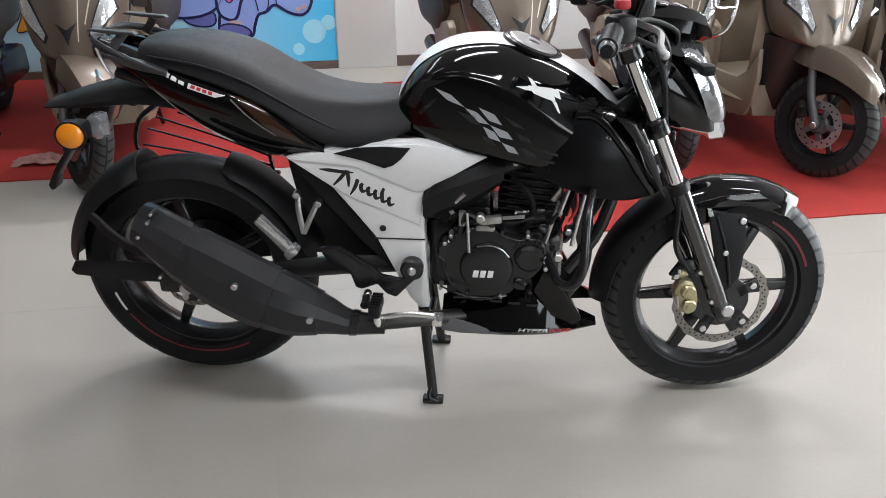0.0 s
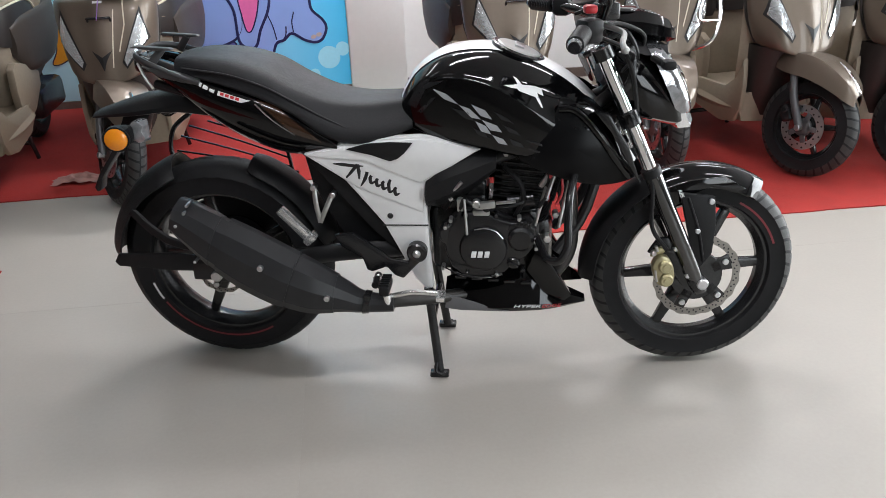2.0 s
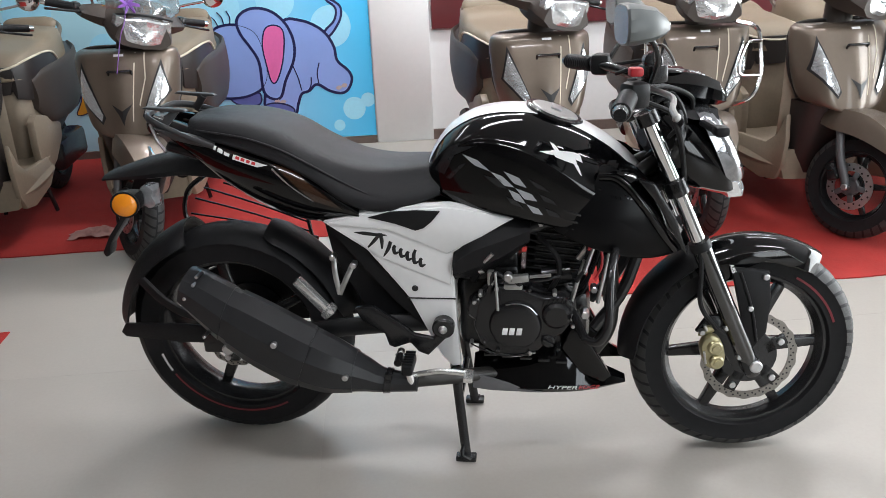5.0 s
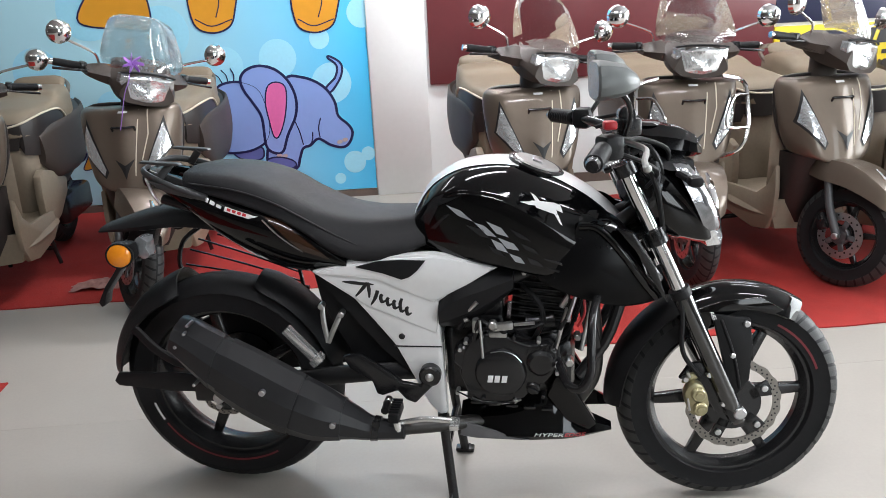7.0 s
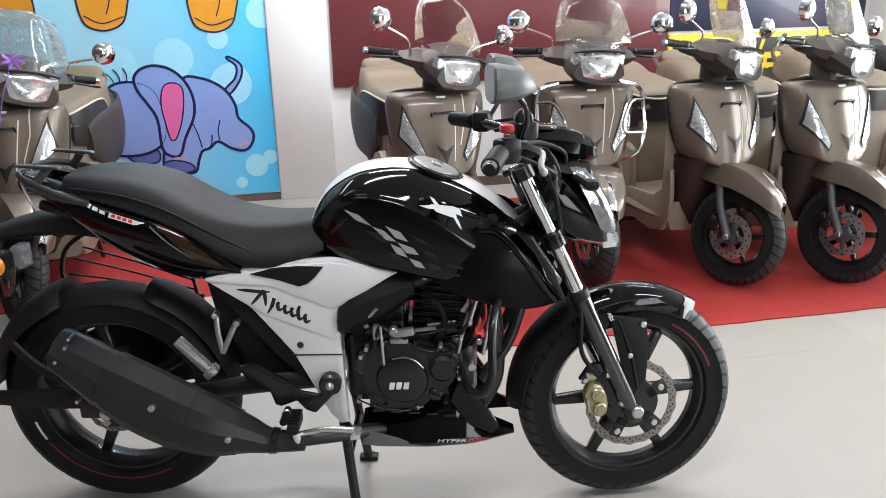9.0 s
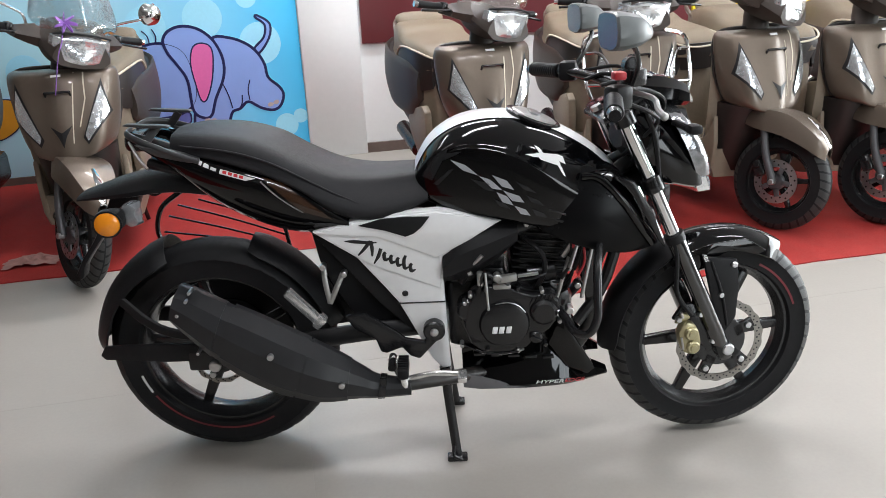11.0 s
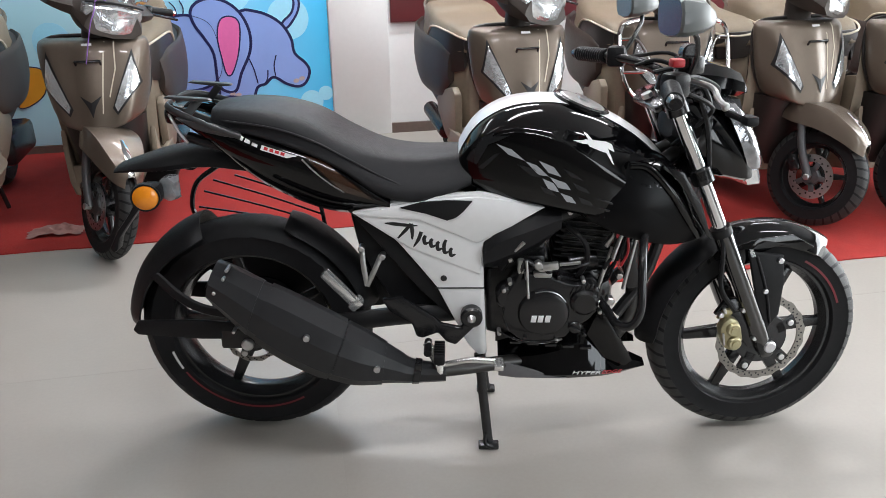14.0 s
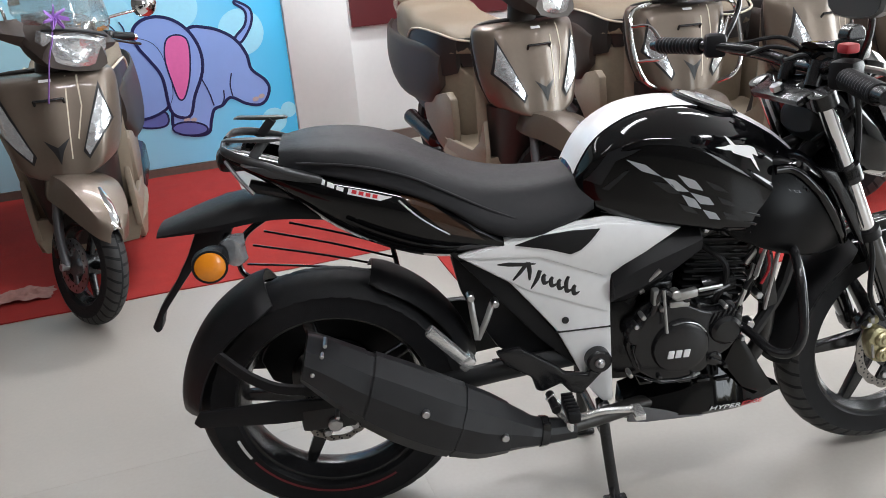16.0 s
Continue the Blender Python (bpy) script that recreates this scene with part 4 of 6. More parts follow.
for s in (-1, 1):
    bm = bmesh.new()
    outline = [Vector(p) for p in catmull([(x, 0, z) for x, z in SHR], 5, True)]
    cx, cz = 0.995, 0.70
    loops = []
    for f, dy in ((0.995, -0.045), (1.0, -0.012), (0.992, -0.004), (0.975, 0.0), (0.9, 0.0), (0.75, 0.0), (0.55, 0.0), (0.3, 0.0), (0.05, 0.0)):
        loops.append([bm.verts.new((cx + (p.x - cx) * f, s * (shroud_y(cx + (p.x - cx) * f, cz + (p.z - cz) * f) + dy), cz + (p.z - cz) * f)) for p in outline])
    for a, b in zip(loops, loops[1:]):
        for i in range(len(a)):
            j = (i + 1) % len(a)
            bm.faces.new((a[i], a[j], b[j], b[i]))
    bm.faces.new(loops[-1])
    sh_tree = BVHTree.FromBMesh(bm)
    sh = part("tank_shroud", bm, SHRB, tank, "black tank shroud with a glossy crest", sharp=70)
    if s < 0:
        decal("shroud_crest", sh_tree, [(0.925, 0.800), (1.012, 0.792), (1.070, 0.728), (0.965, 0.752)], GLOSS, sh, "", 10, 0.004)
        decal("shroud_crest", sh_tree, [(1.016, 0.788), (1.052, 0.752), (1.148, 0.606), (1.128, 0.612)], GLOSS, sh, "", 10, 0.005)
    part("shroud_ridge", tube([(x, s * (shroud_y(x, z) + 0.001), z) for x, z in ((0.955, 0.792), (0.990, 0.790), (1.022, 0.768), (1.060, 0.724), (1.102, 0.662), (1.140, 0.606))], 0.0105, 12, 4), GLOSS, sh)
    top = []
    for x, z in ((0.955, 0.794), (0.992, 0.793), (1.026, 0.772), (1.064, 0.728), (1.104, 0.668), (1.136, 0.618)):
        yo = shroud_y(x, z)
        top.append([(x, s * (yo + 0.002), z), (x + 0.012, s * (yo - 0.012), z + 0.014), (x + 0.024, s * (yo - 0.034), z + 0.026), (x + 0.018, s * (yo - 0.036), z + 0.016), (x, s * (yo - 0.014), z - 0.004)])
    part("shroud_top", smooth_loft(top, 1, 4), GLOSS, sh, "", sharp=30)
    part("shroud_scoop", plate([(1.04, 0.79), (1.085, 0.735), (1.15, 0.62), (1.165, 0.605), (1.13, 0.70), (1.08, 0.78)], s * 0.135 - 0.012, s * 0.135 + 0.012, 0.006), SATIN, sh)
    part("shroud_vent", joined(*[plate([(0.86 + 0.018 * k, 0.73 - 0.026 * k), (0.915 + 0.018 * k, 0.712 - 0.026 * k), (0.917 + 0.018 * k, 0.705 - 0.026 * k), (0.862 + 0.018 * k, 0.722 - 0.026 * k)], min(s * 0.152, s * 0.162), max(s * 0.152, s * 0.162), 0.001) for k in range(4)]), SATIN, sh)
# chequered decal and marks on the camera side
CHQ = (  # four corners each, light or dark
    ((0.643, 0.847), (0.679, 0.836), (0.709, 0.811), (0.672, 0.823), 1), ((0.710, 0.810), (0.736, 0.802), (0.764, 0.776), (0.741, 0.779), 1), ((0.740, 0.813), (0.775, 0.799), (0.792, 0.776), (0.763, 0.785), 1),
    ((0.691, 0.802), (0.730, 0.794), (0.748, 0.772), (0.724, 0.776), 0), ((0.750, 0.771), (0.776, 0.760), (0.790, 0.738), (0.764, 0.746), 1), ((0.766, 0.775), (0.804, 0.761), (0.816, 0.744), (0.787, 0.749), 1),
    ((0.744, 0.754), (0.771, 0.742), (0.784, 0.728), (0.757, 0.736), 0), ((0.792, 0.737), (0.819, 0.727), (0.830, 0.711), (0.807, 0.716), 1), ((0.795, 0.797), (0.825, 0.782), (0.845, 0.766), (0.815, 0.776), 0), ((0.820, 0.762), (0.850, 0.748), (0.862, 0.734), (0.832, 0.745), 0), ((0.834, 0.728), (0.862, 0.716), (0.872, 0.703), (0.843, 0.711), 0))
for *q, light in CHQ:
    decal("chequer", tank_tree, q, GREYD if light else DGREY, tank, "", 4)
decal("tank_graphic", tank_tree, [(0.572, 0.800), (0.612, 0.858), (0.640, 0.872), (0.598, 0.792)], DGREY, tank, "dark grey angular graphic", 8)
decal("tank_graphic", tank_tree, [(0.612, 0.858), (0.672, 0.868), (0.655, 0.858), (0.618, 0.840)], DGREY, tank, "", 8)
decal("tank_graphic", tank_tree, [(0.600, 0.785), (0.640, 0.822), (0.652, 0.826), (0.612, 0.782)], DGREY, tank, "", 8)
# white emblem: a long slanting body with tapering ends
for q in ([(0.817, 0.858), (0.846, 0.856), (0.852, 0.847), (0.838, 0.850)], [(0.844, 0.858), (0.872, 0.853), (0.888, 0.828), (0.856, 0.842)], [(0.872, 0.853), (0.896, 0.848), (0.905, 0.822), (0.888, 0.828)], [(0.842, 0.874), (0.852, 0.868), (0.866, 0.852), (0.856, 0.852)],
          [(0.894, 0.849), (0.911, 0.841), (0.917, 0.824), (0.902, 0.832)], [(0.896, 0.826), (0.907, 0.820), (0.916, 0.797), (0.910, 0.802)]):
    decal("white_mark", tank_tree, q, WHITE, tank, "plain white emblem shape", 5)

# seat
ST = [  # x, top, rim height, bottom, half width top, half width bottom
    (-0.035, 0.922, 0.905, 0.875, 0.072, 0.085), (0.03, 0.928, 0.903, 0.868, 0.105, 0.11), (0.12, 0.921, 0.890, 0.846, 0.118, 0.125), (0.205, 0.895, 0.864, 0.815, 0.122, 0.13),
    (0.28, 0.852, 0.824, 0.775, 0.118, 0.132), (0.36, 0.817, 0.788, 0.720, 0.112, 0.14), (0.44, 0.803, 0.776, 0.700, 0.10, 0.14), (0.52, 0.804, 0.777, 0.712, 0.088, 0.128), (0.585, 0.808, 0.784, 0.732, 0.072, 0.105)]


def seat_ring(x, t, r, b, w, wb):
    half = [(0.0, b), (wb * 0.7, b), (wb, b + 0.008), (wb * 1.0, b + (r - b) * 0.5), (w * 1.03, r), (w * 0.82, r + (t - r) * 0.72), (w * 0.4, t - 0.002), (0, t)]
    return [(x, -y, z) for y, z in half] + [(x, y, z) for y, z in half[-2:0:-1]]


seat_bm = smooth_loft([seat_ring(*k) for k in ST], 3, 5)
seat = part("seat", seat_bm, SEAT, bike, "black stepped vinyl dual seat", sharp=60)
part("seat_seam", tube([(-0.0, -0.112, 0.902), (0.12, -0.127, 0.887), (0.21, -0.131, 0.858), (0.28, -0.129, 0.820), (0.36, -0.128, 0.774), (0.43, -0.134, 0.742)], 0.0028, 6, 6), SEAT, seat)

# brown reflection in the black tail cowl, painted as its own colour
BROWNREFL = mat("painted_brown_reflection", (0.035, 0.016, 0.008), 0.08, grain=0.2, scale=30, patch=0.3, coat=0.5)
RAILGREY = mat("grab_rail_grey", (0.055, 0.056, 0.058), 0.38, metal=0.4, grain=0.15, scale=90, bump=0.15)
# tail: cowls, rail, lamp, mudguard stalk
for s in (-1, 1):
    tl_bm = smooth_loft([
        [(-0.145, s * y, z) for y, z in ((0.03, 0.925), (0.055, 0.918), (0.055, 0.905), (0.03, 0.90))],
        [(-0.06, s * y, z) for y, z in ((0.04, 0.905), (0.098, 0.893), (0.10, 0.868), (0.05, 0.850))],
        [(0.06, s * y, z) for y, z in ((0.06, 0.865), (0.125, 0.858), (0.122, 0.790), (0.06, 0.748))],
        [(0.18, s * y, z) for y, z in ((0.07, 0.828), (0.135, 0.820), (0.130, 0.735), (0.07, 0.688))],
        [(0.28, s * y, z) for y, z in ((0.07, 0.785), (0.138, 0.775), (0.130, 0.70), (0.07, 0.664))],
        [(0.39, s * y, z) for y, z in ((0.07, 0.715), (0.136, 0.708), (0.132, 0.688), (0.07, 0.672))]], 3, 4)
    bmesh.ops.recalc_face_normals(tl_bm, faces=tl_bm.faces)
    tl_tree = BVHTree.FromBMesh(tl_bm)
    tl = part("tail_cowl", tl_bm, GLOSS, bike, "gloss black tail side cowl with a lettered sticker", sharp=45)
    if s < 0:
        decal("sticker", tl_tree, [(0.094, 0.8475), (0.176, 0.8215), (0.152, 0.8175), (0.090, 0.8365)], WHITE, tl, "white sticker with red lettering bars", 8)
        for k in range(4):
            decal("sticker_bar", tl_tree, [(0.100 + 0.013 * k, 0.8440 - 0.0041 * k), (0.109 + 0.013 * k, 0.8412 - 0.0041 * k), (0.107 + 0.013 * k, 0.8345 - 0.0041 * k), (0.098 + 0.013 * k, 0.8373 - 0.0041 * k)], RED, tl, "red lettering bar", 2)
        for k in range(3):
            decal("sticker_bar", tl_tree, [(0.038 + 0.017 * k, 0.868 - 0.0072 * k), (0.051 + 0.017 * k, 0.8628 - 0.0072 * k), (0.0485 + 0.017 * k, 0.8560 - 0.0072 * k), (0.0355 + 0.017 * k, 0.8612 - 0.0072 * k)], WHITE, tl, "white lettering bar", 3)
        # patch that paints the brown reflection onto the cowl
        decal("side_reflection", tl_tree, [(0.190, 0.822), (0.238, 0.806), (0.355, 0.712), (0.282, 0.735)], BROWNREFL, tl, "dark brown reflection painted on the black cowl", 10)
        part("silver_edge", tube([(0.187, -0.139, 0.815), (0.215, -0.1405, 0.785), (0.25, -0.1405, 0.755), (0.282, -0.139, 0.733)], 0.0022, 8, 3), STEEL, tl)
        part("silver_edge", tube([(-0.14, -0.06, 0.905), (-0.115, -0.085, 0.872), (-0.09, -0.1, 0.845)], 0.004, 8, 3), STEEL, tl)
    rail = part("grab_rail", tube([(0.045, s * 0.126, 0.866), (-0.03, s * 0.124, 0.893), (-0.10, s * 0.106, 0.918), (-0.138, s * 0.070, 0.928), (-0.146, s * 0.02, 0.928)], [0.007, 0.009, 0.009, 0.007], 10, 5, 0.7), RAILGREY, bike, "grey cast grab rail")
    part("rail_strip", plate([(-0.105, 0.912), (-0.02, 0.893), (0.042, 0.874), (0.046, 0.860), (0.0, 0.868), (-0.055, 0.882)], min(s * 0.100, s * 0.127), max(s * 0.100, s * 0.127), 0.004), RAILGREY, rail)
    part("rail_blade", plate([(-0.136, 0.953), (-0.125, 0.957), (-0.03, 0.950), (-0.022, 0.945), (-0.05, 0.943), (-0.10, 0.948)], min(s * 0.082, s * 0.100), max(s * 0.082, s * 0.100), 0.002), RAILGREY, rail)
    part("rail_post", tube([(-0.085, s * 0.098, 0.912), (-0.055, s * 0.085, 0.946)], 0.010, 10, 0, 0.6), RAILGREY, rail)
tlamp = part("tail_lamp", smooth_loft([[(-0.15 + d, y * k, 0.895 + z * k) for y, z in ((-0.05, -0.015), (-0.05, 0.02), (0, 0.028), (0.05, 0.02), (0.05, -0.015), (0, -0.022))] for d, k in ((0.04, 1.0), (0.0, 0.95), (-0.012, 0.6))], 3, 3), SATIN, bike, "dark smoked tail lamp")
stalk = part("rear_mudguard", smooth_loft([
    [(0.10, y, z) for y, z in ((-0.05, 0.75), (-0.04, 0.80), (0.04, 0.80), (0.05, 0.75), (0, 0.74))],
    [(-0.06, y, z) for y, z in ((-0.065, 0.775), (-0.045, 0.815), (0.045, 0.815), (0.065, 0.775), (0, 0.768))],
    [(-0.18, y, z) for y, z in ((-0.075, 0.768), (-0.05, 0.802), (0.05, 0.802), (0.075, 0.768), (0, 0.76))],
    [(-0.305, y, z) for y, z in ((-0.05, 0.756), (-0.03, 0.766), (0.03, 0.766), (0.05, 0.756), (0, 0.752))]], 3, 4), MATTE, bike, "matte black tail mudguard with number plate bracket")
part("plate_bracket", plate([(-0.15, 0.77), (-0.235, 0.75), (-0.262, 0.695), (-0.302, 0.632), (-0.338, 0.588), (-0.366, 0.540), (-0.358, 0.525), (-0.346, 0.532), (-0.336, 0.566), (-0.318, 0.590), (-0.280, 0.637), (-0.235, 0.69), (-0.18, 0.70)], -0.02, 0.02, 0.005), MATTE, stalk)
for s in (-1, 1):
    ind = part("rear_indicator", joined(tube([(-0.165, s * 0.05, 0.745), (-0.178, s * 0.145, 0.735)], 0.009, 10), box((-0.178, s * 0.145, 0.737), (0.05, 0.05, 0.05), 0.015)), MATTE, stalk, "round amber indicator on a short stalk")
    part("lens_rim", lathe([(0.030, -0.006), (0.034, -0.006), (0.034, 0.012), (0, 0.014), (0, 0.008), (0.030, 0.008)], (-0.185, s * 0.168, 0.733), 24, closed=False, rot=(0, 0, 12 if s < 0 else 168)), MATTE, ind)
    part("amber_lens", lathe([(0, -0.016), (0.020, -0.014), (0.029, -0.008), (0.031, 0.0), (0.031, 0.006), (0, 0.006)], (-0.185, s * 0.168, 0.733), 20, closed=False, rot=(0, 0, 12 if s < 0 else 168)), ORANGE, ind)
part("plastic_wrap", smooth_loft([[(-0.145 + x, -0.115 + y, z) for x, y in ((-0.02 * k, -0.01), (0.018 * k, -0.018), (0.022, 0.012), (-0.02 * k, 0.015))] for z, k in ((0.712, 0.4), (0.722, 1.1), (0.742, 0.7), (0.756, 1.0), (0.768, 0.3))], 2, 3), mat("crumpled_clear_film", (0.42, 0.44, 0.46), 0.16, metal=0.55, grain=0.5, scale=70, patch=0.5, bump=1.5, bump_scale=60), stalk, "crumpled protective film")

# side panel, pearl white
PAN = [(0.294, 0.677), (0.40, 0.708), (0.50, 0.722), (0.605, 0.728), (0.70, 0.713), (0.768, 0.693), (0.685, 0.645), (0.614, 0.600), (0.617, 0.48), (0.625, 0.285), (0.602, 0.283), (0.575, 0.315), (0.535, 0.40), (0.498, 0.478), (0.455, 0.535), (0.40, 0.605)]


def shell(poly, y_edge, y_mid, cx, cz, s, levels=((1.0, 0.0), (1.0, 0.35), (0.97, 0.7), (0.75, 0.92), (0.4, 1.0), (0.05, 1.0))):
    bm = bmesh.new()
    loops = [[bm.verts.new((cx + (x - cx) * f, s * (y_edge + (y_mid - y_edge) * h), cz + (z - cz) * f)) for x, z in poly] for f, h in levels]
    for a, b in zip(loops, loops[1:]):
        for i in range(len(a)):
            j = (i + 1) % len(a)
            bm.faces.new((a[i], a[j], b[j], b[i]))
    bm.faces.new(loops[-1])
    return bm


for s in (-1, 1):
    pn = part("side_panel", plate(PAN, min(s * 0.112, s * 0.132), max(s * 0.112, s * 0.132), 0.006), PEARL, bike, "pearl white side panel with black script shape")
    part("upper_panel", plate([(0.298, 0.678), (0.40, 0.706), (0.50, 0.720), (0.605, 0.726), (0.70, 0.711), (0.765, 0.692), (0.684, 0.646), (0.615, 0.602), (0.606, 0.515), (0.437, 0.585), (0.40, 0.609)], min(s * 0.126, s * 0.136), max(s * 0.126, s * 0.136), 0.004), PEARL, pn)
    part("panel_ridge", plate([(0.30, 0.676), (0.46, 0.660), (0.60, 0.60), (0.685, 0.645), (0.76, 0.692), (0.70, 0.706), (0.6, 0.720), (0.5, 0.714), (0.40, 0.70)], min(s * 0.130, s * 0.141), max(s * 0.130, s * 0.141), 0.005), PEARL, pn)
    if s < 0:
        part("panel_window", plate([(0.411, 0.694), (0.467, 0.709), (0.530, 0.713), (0.588, 0.711), (0.566, 0.684), (0.547, 0.668), (0.526, 0.661), (0.479, 0.678)], -0.1445, -0.138, 0.002), MATTE, pn, "dark inset window with white edge")
        part("panel_seam", box((0.556, -0.1325, 0.477), (0.122, 0.003, 0.003), 0), DARKTXT, pn)
        part("panel_screw", disc((0.516, 0.504), 0.008, -0.136, -0.13, 0.002, 14), DARKTXT, pn)
        brush = [
            ([(0.372, 0.657), (0.395, 0.655), (0.425, 0.6515), (0.452, 0.650)], [0.0010, 0.0036, 0.0032, 0.0012]),
            ([(0.406, 0.618), (0.420, 0.634), (0.436, 0.655)], [0.0016, 0.0032, 0.0036]),
            ([(0.436, 0.655), (0.440, 0.636), (0.441, 0.614)], [0.0036, 0.0038, 0.0018]),
            ([(0.462, 0.634), (0.456, 0.614), (0.445, 0.594)], [0.0034, 0.0036, 0.0012])]
        for k in range(5):
            x, z, h = 0.470 + 0.0165 * k, 0.6135 - 0.0082 * k, (0.010, 0.010, 0.011, 0.024, 0.010)[k]
            brush.append(([(x + 0.004, z + h), (x, z + h * 0.4), (x + 0.003, z - 0.010), (x + 0.014, z - 0.006)], [0.0026, 0.0036, 0.0036, 0.0012]))
        for path, radii in brush:
            fine = [1.3 * w for p, q in zip(radii, radii[1:]) for w in (p + (q - p) * k / 4 for k in range(4))] + [radii[-1]]
            part("brush_stroke", tube([(x - 0.25 * (0.62 - z) * 0.3, -0.1363, z - 0.004) for x, z in path], fine, 8, 4, 0.25), DARKTXT, pn, "black slanted brush stroke")

# frame, subframe, swingarm
FRM = mat("frame_black", (0.014, 0.014, 0.015), 0.4, grain=0.2, scale=60, patch=0.15)
for s in (-1, 1):
    part("frame_tube", tube([(1.09, s * 0.03, 0.80), (0.92, s * 0.085, 0.70), (0.72, s * 0.10, 0.62), (0.58, s * 0.105, 0.50), (0.57, s * 0.10, 0.38)], 0.017, 12, 5), FRM, bike)
    part("frame_tube", tube([(0.60, s * 0.10, 0.66), (0.40, s * 0.10, 0.70), (0.10, s * 0.09, 0.80), (-0.10, s * 0.06, 0.85)], 0.013, 10, 5), FRM, bike)
    part("frame_tube", tube([(0.57, s * 0.10, 0.42), (0.40, s * 0.105, 0.58), (0.25, s * 0.1, 0.72)], 0.012, 10, 4), FRM, bike)
    part("frame_tube", tube([(1.10, s * 0.02, 0.74), (1.04, s * 0.06, 0.50), (0.96, s * 0.085, 0.38)], 0.015, 10, 4), FRM, bike)
    sw = part("swingarm", joined(tube([(0.57, s * 0.095, 0.395), (0.40, s * 0.105, 0.385), (0.20, s * 0.108, 0.36), (-0.05, s * 0.108, 0.325)], 0.026, 10, 4, 0.6), box((-0.01, s * 0.108, 0.325), (0.12, 0.03, 0.06), 0.008)), FRM, bike, "black box-section swingarm")
    part("axle_bolt", disc((RA[0], RA[1]), 0.016, min(s * 0.122, s * 0.138), max(s * 0.122, s * 0.138), 0.003, 12), STEEL, sw)
    part("inner_panel", plate([(0.30, 0.66), (0.36, 0.66), (0.50, 0.47), (0.58, 0.34), (0.56, 0.36), (0.46, 0.46)], min(s * 0.10, s * 0.118), max(s * 0.10, s * 0.118), 0.003), MATTE, bike)
part("inner_fairing", plate([(0.285, 0.665), (0.37, 0.66), (0.47, 0.52), (0.57, 0.41), (0.545, 0.365), (0.44, 0.385), (0.375, 0.43), (0.335, 0.50), (0.30, 0.58)], -0.092, 0.092, 0.01), MATTE, bike, "matte black inner rear fairing")
part("shock_spring", tube([(0.46 + 0.03 * math.cos(t) * 0.9 - 0.02 * t / 40, 0.03 * math.sin(t), 0.44 + 0.2 * t / 44) for t in (k * 0.45 for k in range(98))], 0.006, 8), RED, bike, "red rear shock spring")
part("shock_body", tube([(0.47, 0, 0.40), (0.44, 0, 0.66)], 0.016, 12), SATIN, bike)
part("inner_fender", joined(arc_shell(RA, 0.341, 12, 70, 0.074, 0.03, 0.004)), MATTE, bike, "matte black tyre hugger")
part("tyre_hugger", arc_shell(RA, 0.343, 110, 176, 0.104, 0.050, 0.004), MATTE, bike, "matte black rear tyre hugger")
for s in (-1, 1):
    part("hugger_arm", tube([(-0.225, s * 0.098, 0.50), (-0.16, s * 0.110, 0.44), (-0.08, s * 0.118, 0.405), (0.10, s * 0.118, 0.385)], 0.014, 8, 4, 0.6), MATTE, bike)
    part("hugger_strut", plate([(-0.296, 0.352), (-0.28, 0.378), (-0.12, 0.380), (0.05, 0.368), (0.05, 0.325), (-0.12, 0.325), (-0.285, 0.338)], min(s * 0.112, s * 0.122), max(s * 0.112, s * 0.122), 0.003), MATTE, bike)

PEGALU = mat("bright_peg_alloy", (0.78, 0.78, 0.77), 0.26, metal=0.8, grain=0.1, bump=0.1)
# pillion peg bracket, rider peg, pedal
part("peg_bracket", joined(tube([(0.315, -0.128, 0.585), (0.318, -0.14, 0.545), (0.325, -0.14, 0.488)], 0.007, 10, 3, 0.7), tube([(0.362, -0.128, 0.565), (0.345, -0.14, 0.53), (0.325, -0.14, 0.488)], 0.007, 10, 3, 0.7)), ALU, bike, "cast alloy pillion peg bracket")
for p in ((0.315, 0.587), (0.366, 0.566)):
    part("bracket_bolt", disc(p, 0.008, -0.146, -0.12, 0.002, 12), STEEL, bike)
part("pillion_peg", joined(box((0.262, -0.155, 0.485), (0.125, 0.026, 0.024), 0.005, (0, 49, 0)), box((0.297, -0.156, 0.447), (0.022, 0.034, 0.036), 0.005, (0, 49, 0))), PEGALU, bike, "folded bright pillion footpeg")
part("heel_guard", plate([(0.36, 0.455), (0.41, 0.462), (0.455, 0.43), (0.49, 0.405), (0.51, 0.385), (0.56, 0.375), (0.575, 0.42), (0.60, 0.42), (0.60, 0.385), (0.545, 0.325), (0.52, 0.335), (0.50, 0.36), (0.46, 0.345), (0.445, 0.35), (0.435, 0.385), (0.38, 0.42)], -0.155, -0.138, 0.005), SATIN, bike, "black cast footrest plate")
pv = part("pivot_boss", disc((0.585, 0.403), 0.028, -0.158, -0.12, 0.005, 28), SATIN, bike)
part("pivot_bolt", joined(disc((0.585, 0.403), 0.011, -0.164, -0.15, 0.003, 24), disc((0.585, 0.403), 0.007, -0.17, -0.16, 0.002, 12)), STEEL, pv)
peg = part("rider_footpeg", joined(tube([(0.475, -0.15, 0.335), (0.475, -0.21, 0.333)], 0.010, 10), box((0.505, -0.215, 0.335), (0.028, 0.075, 0.026), 0.006)), MATTE, bike, "ribbed rider footpeg")
part("peg_rib", joined(*[box((0.505, -0.18 - 0.012 * k, 0.3495), (0.026, 0.005, 0.006), 0.001) for k in range(6)]), MATTE, peg)
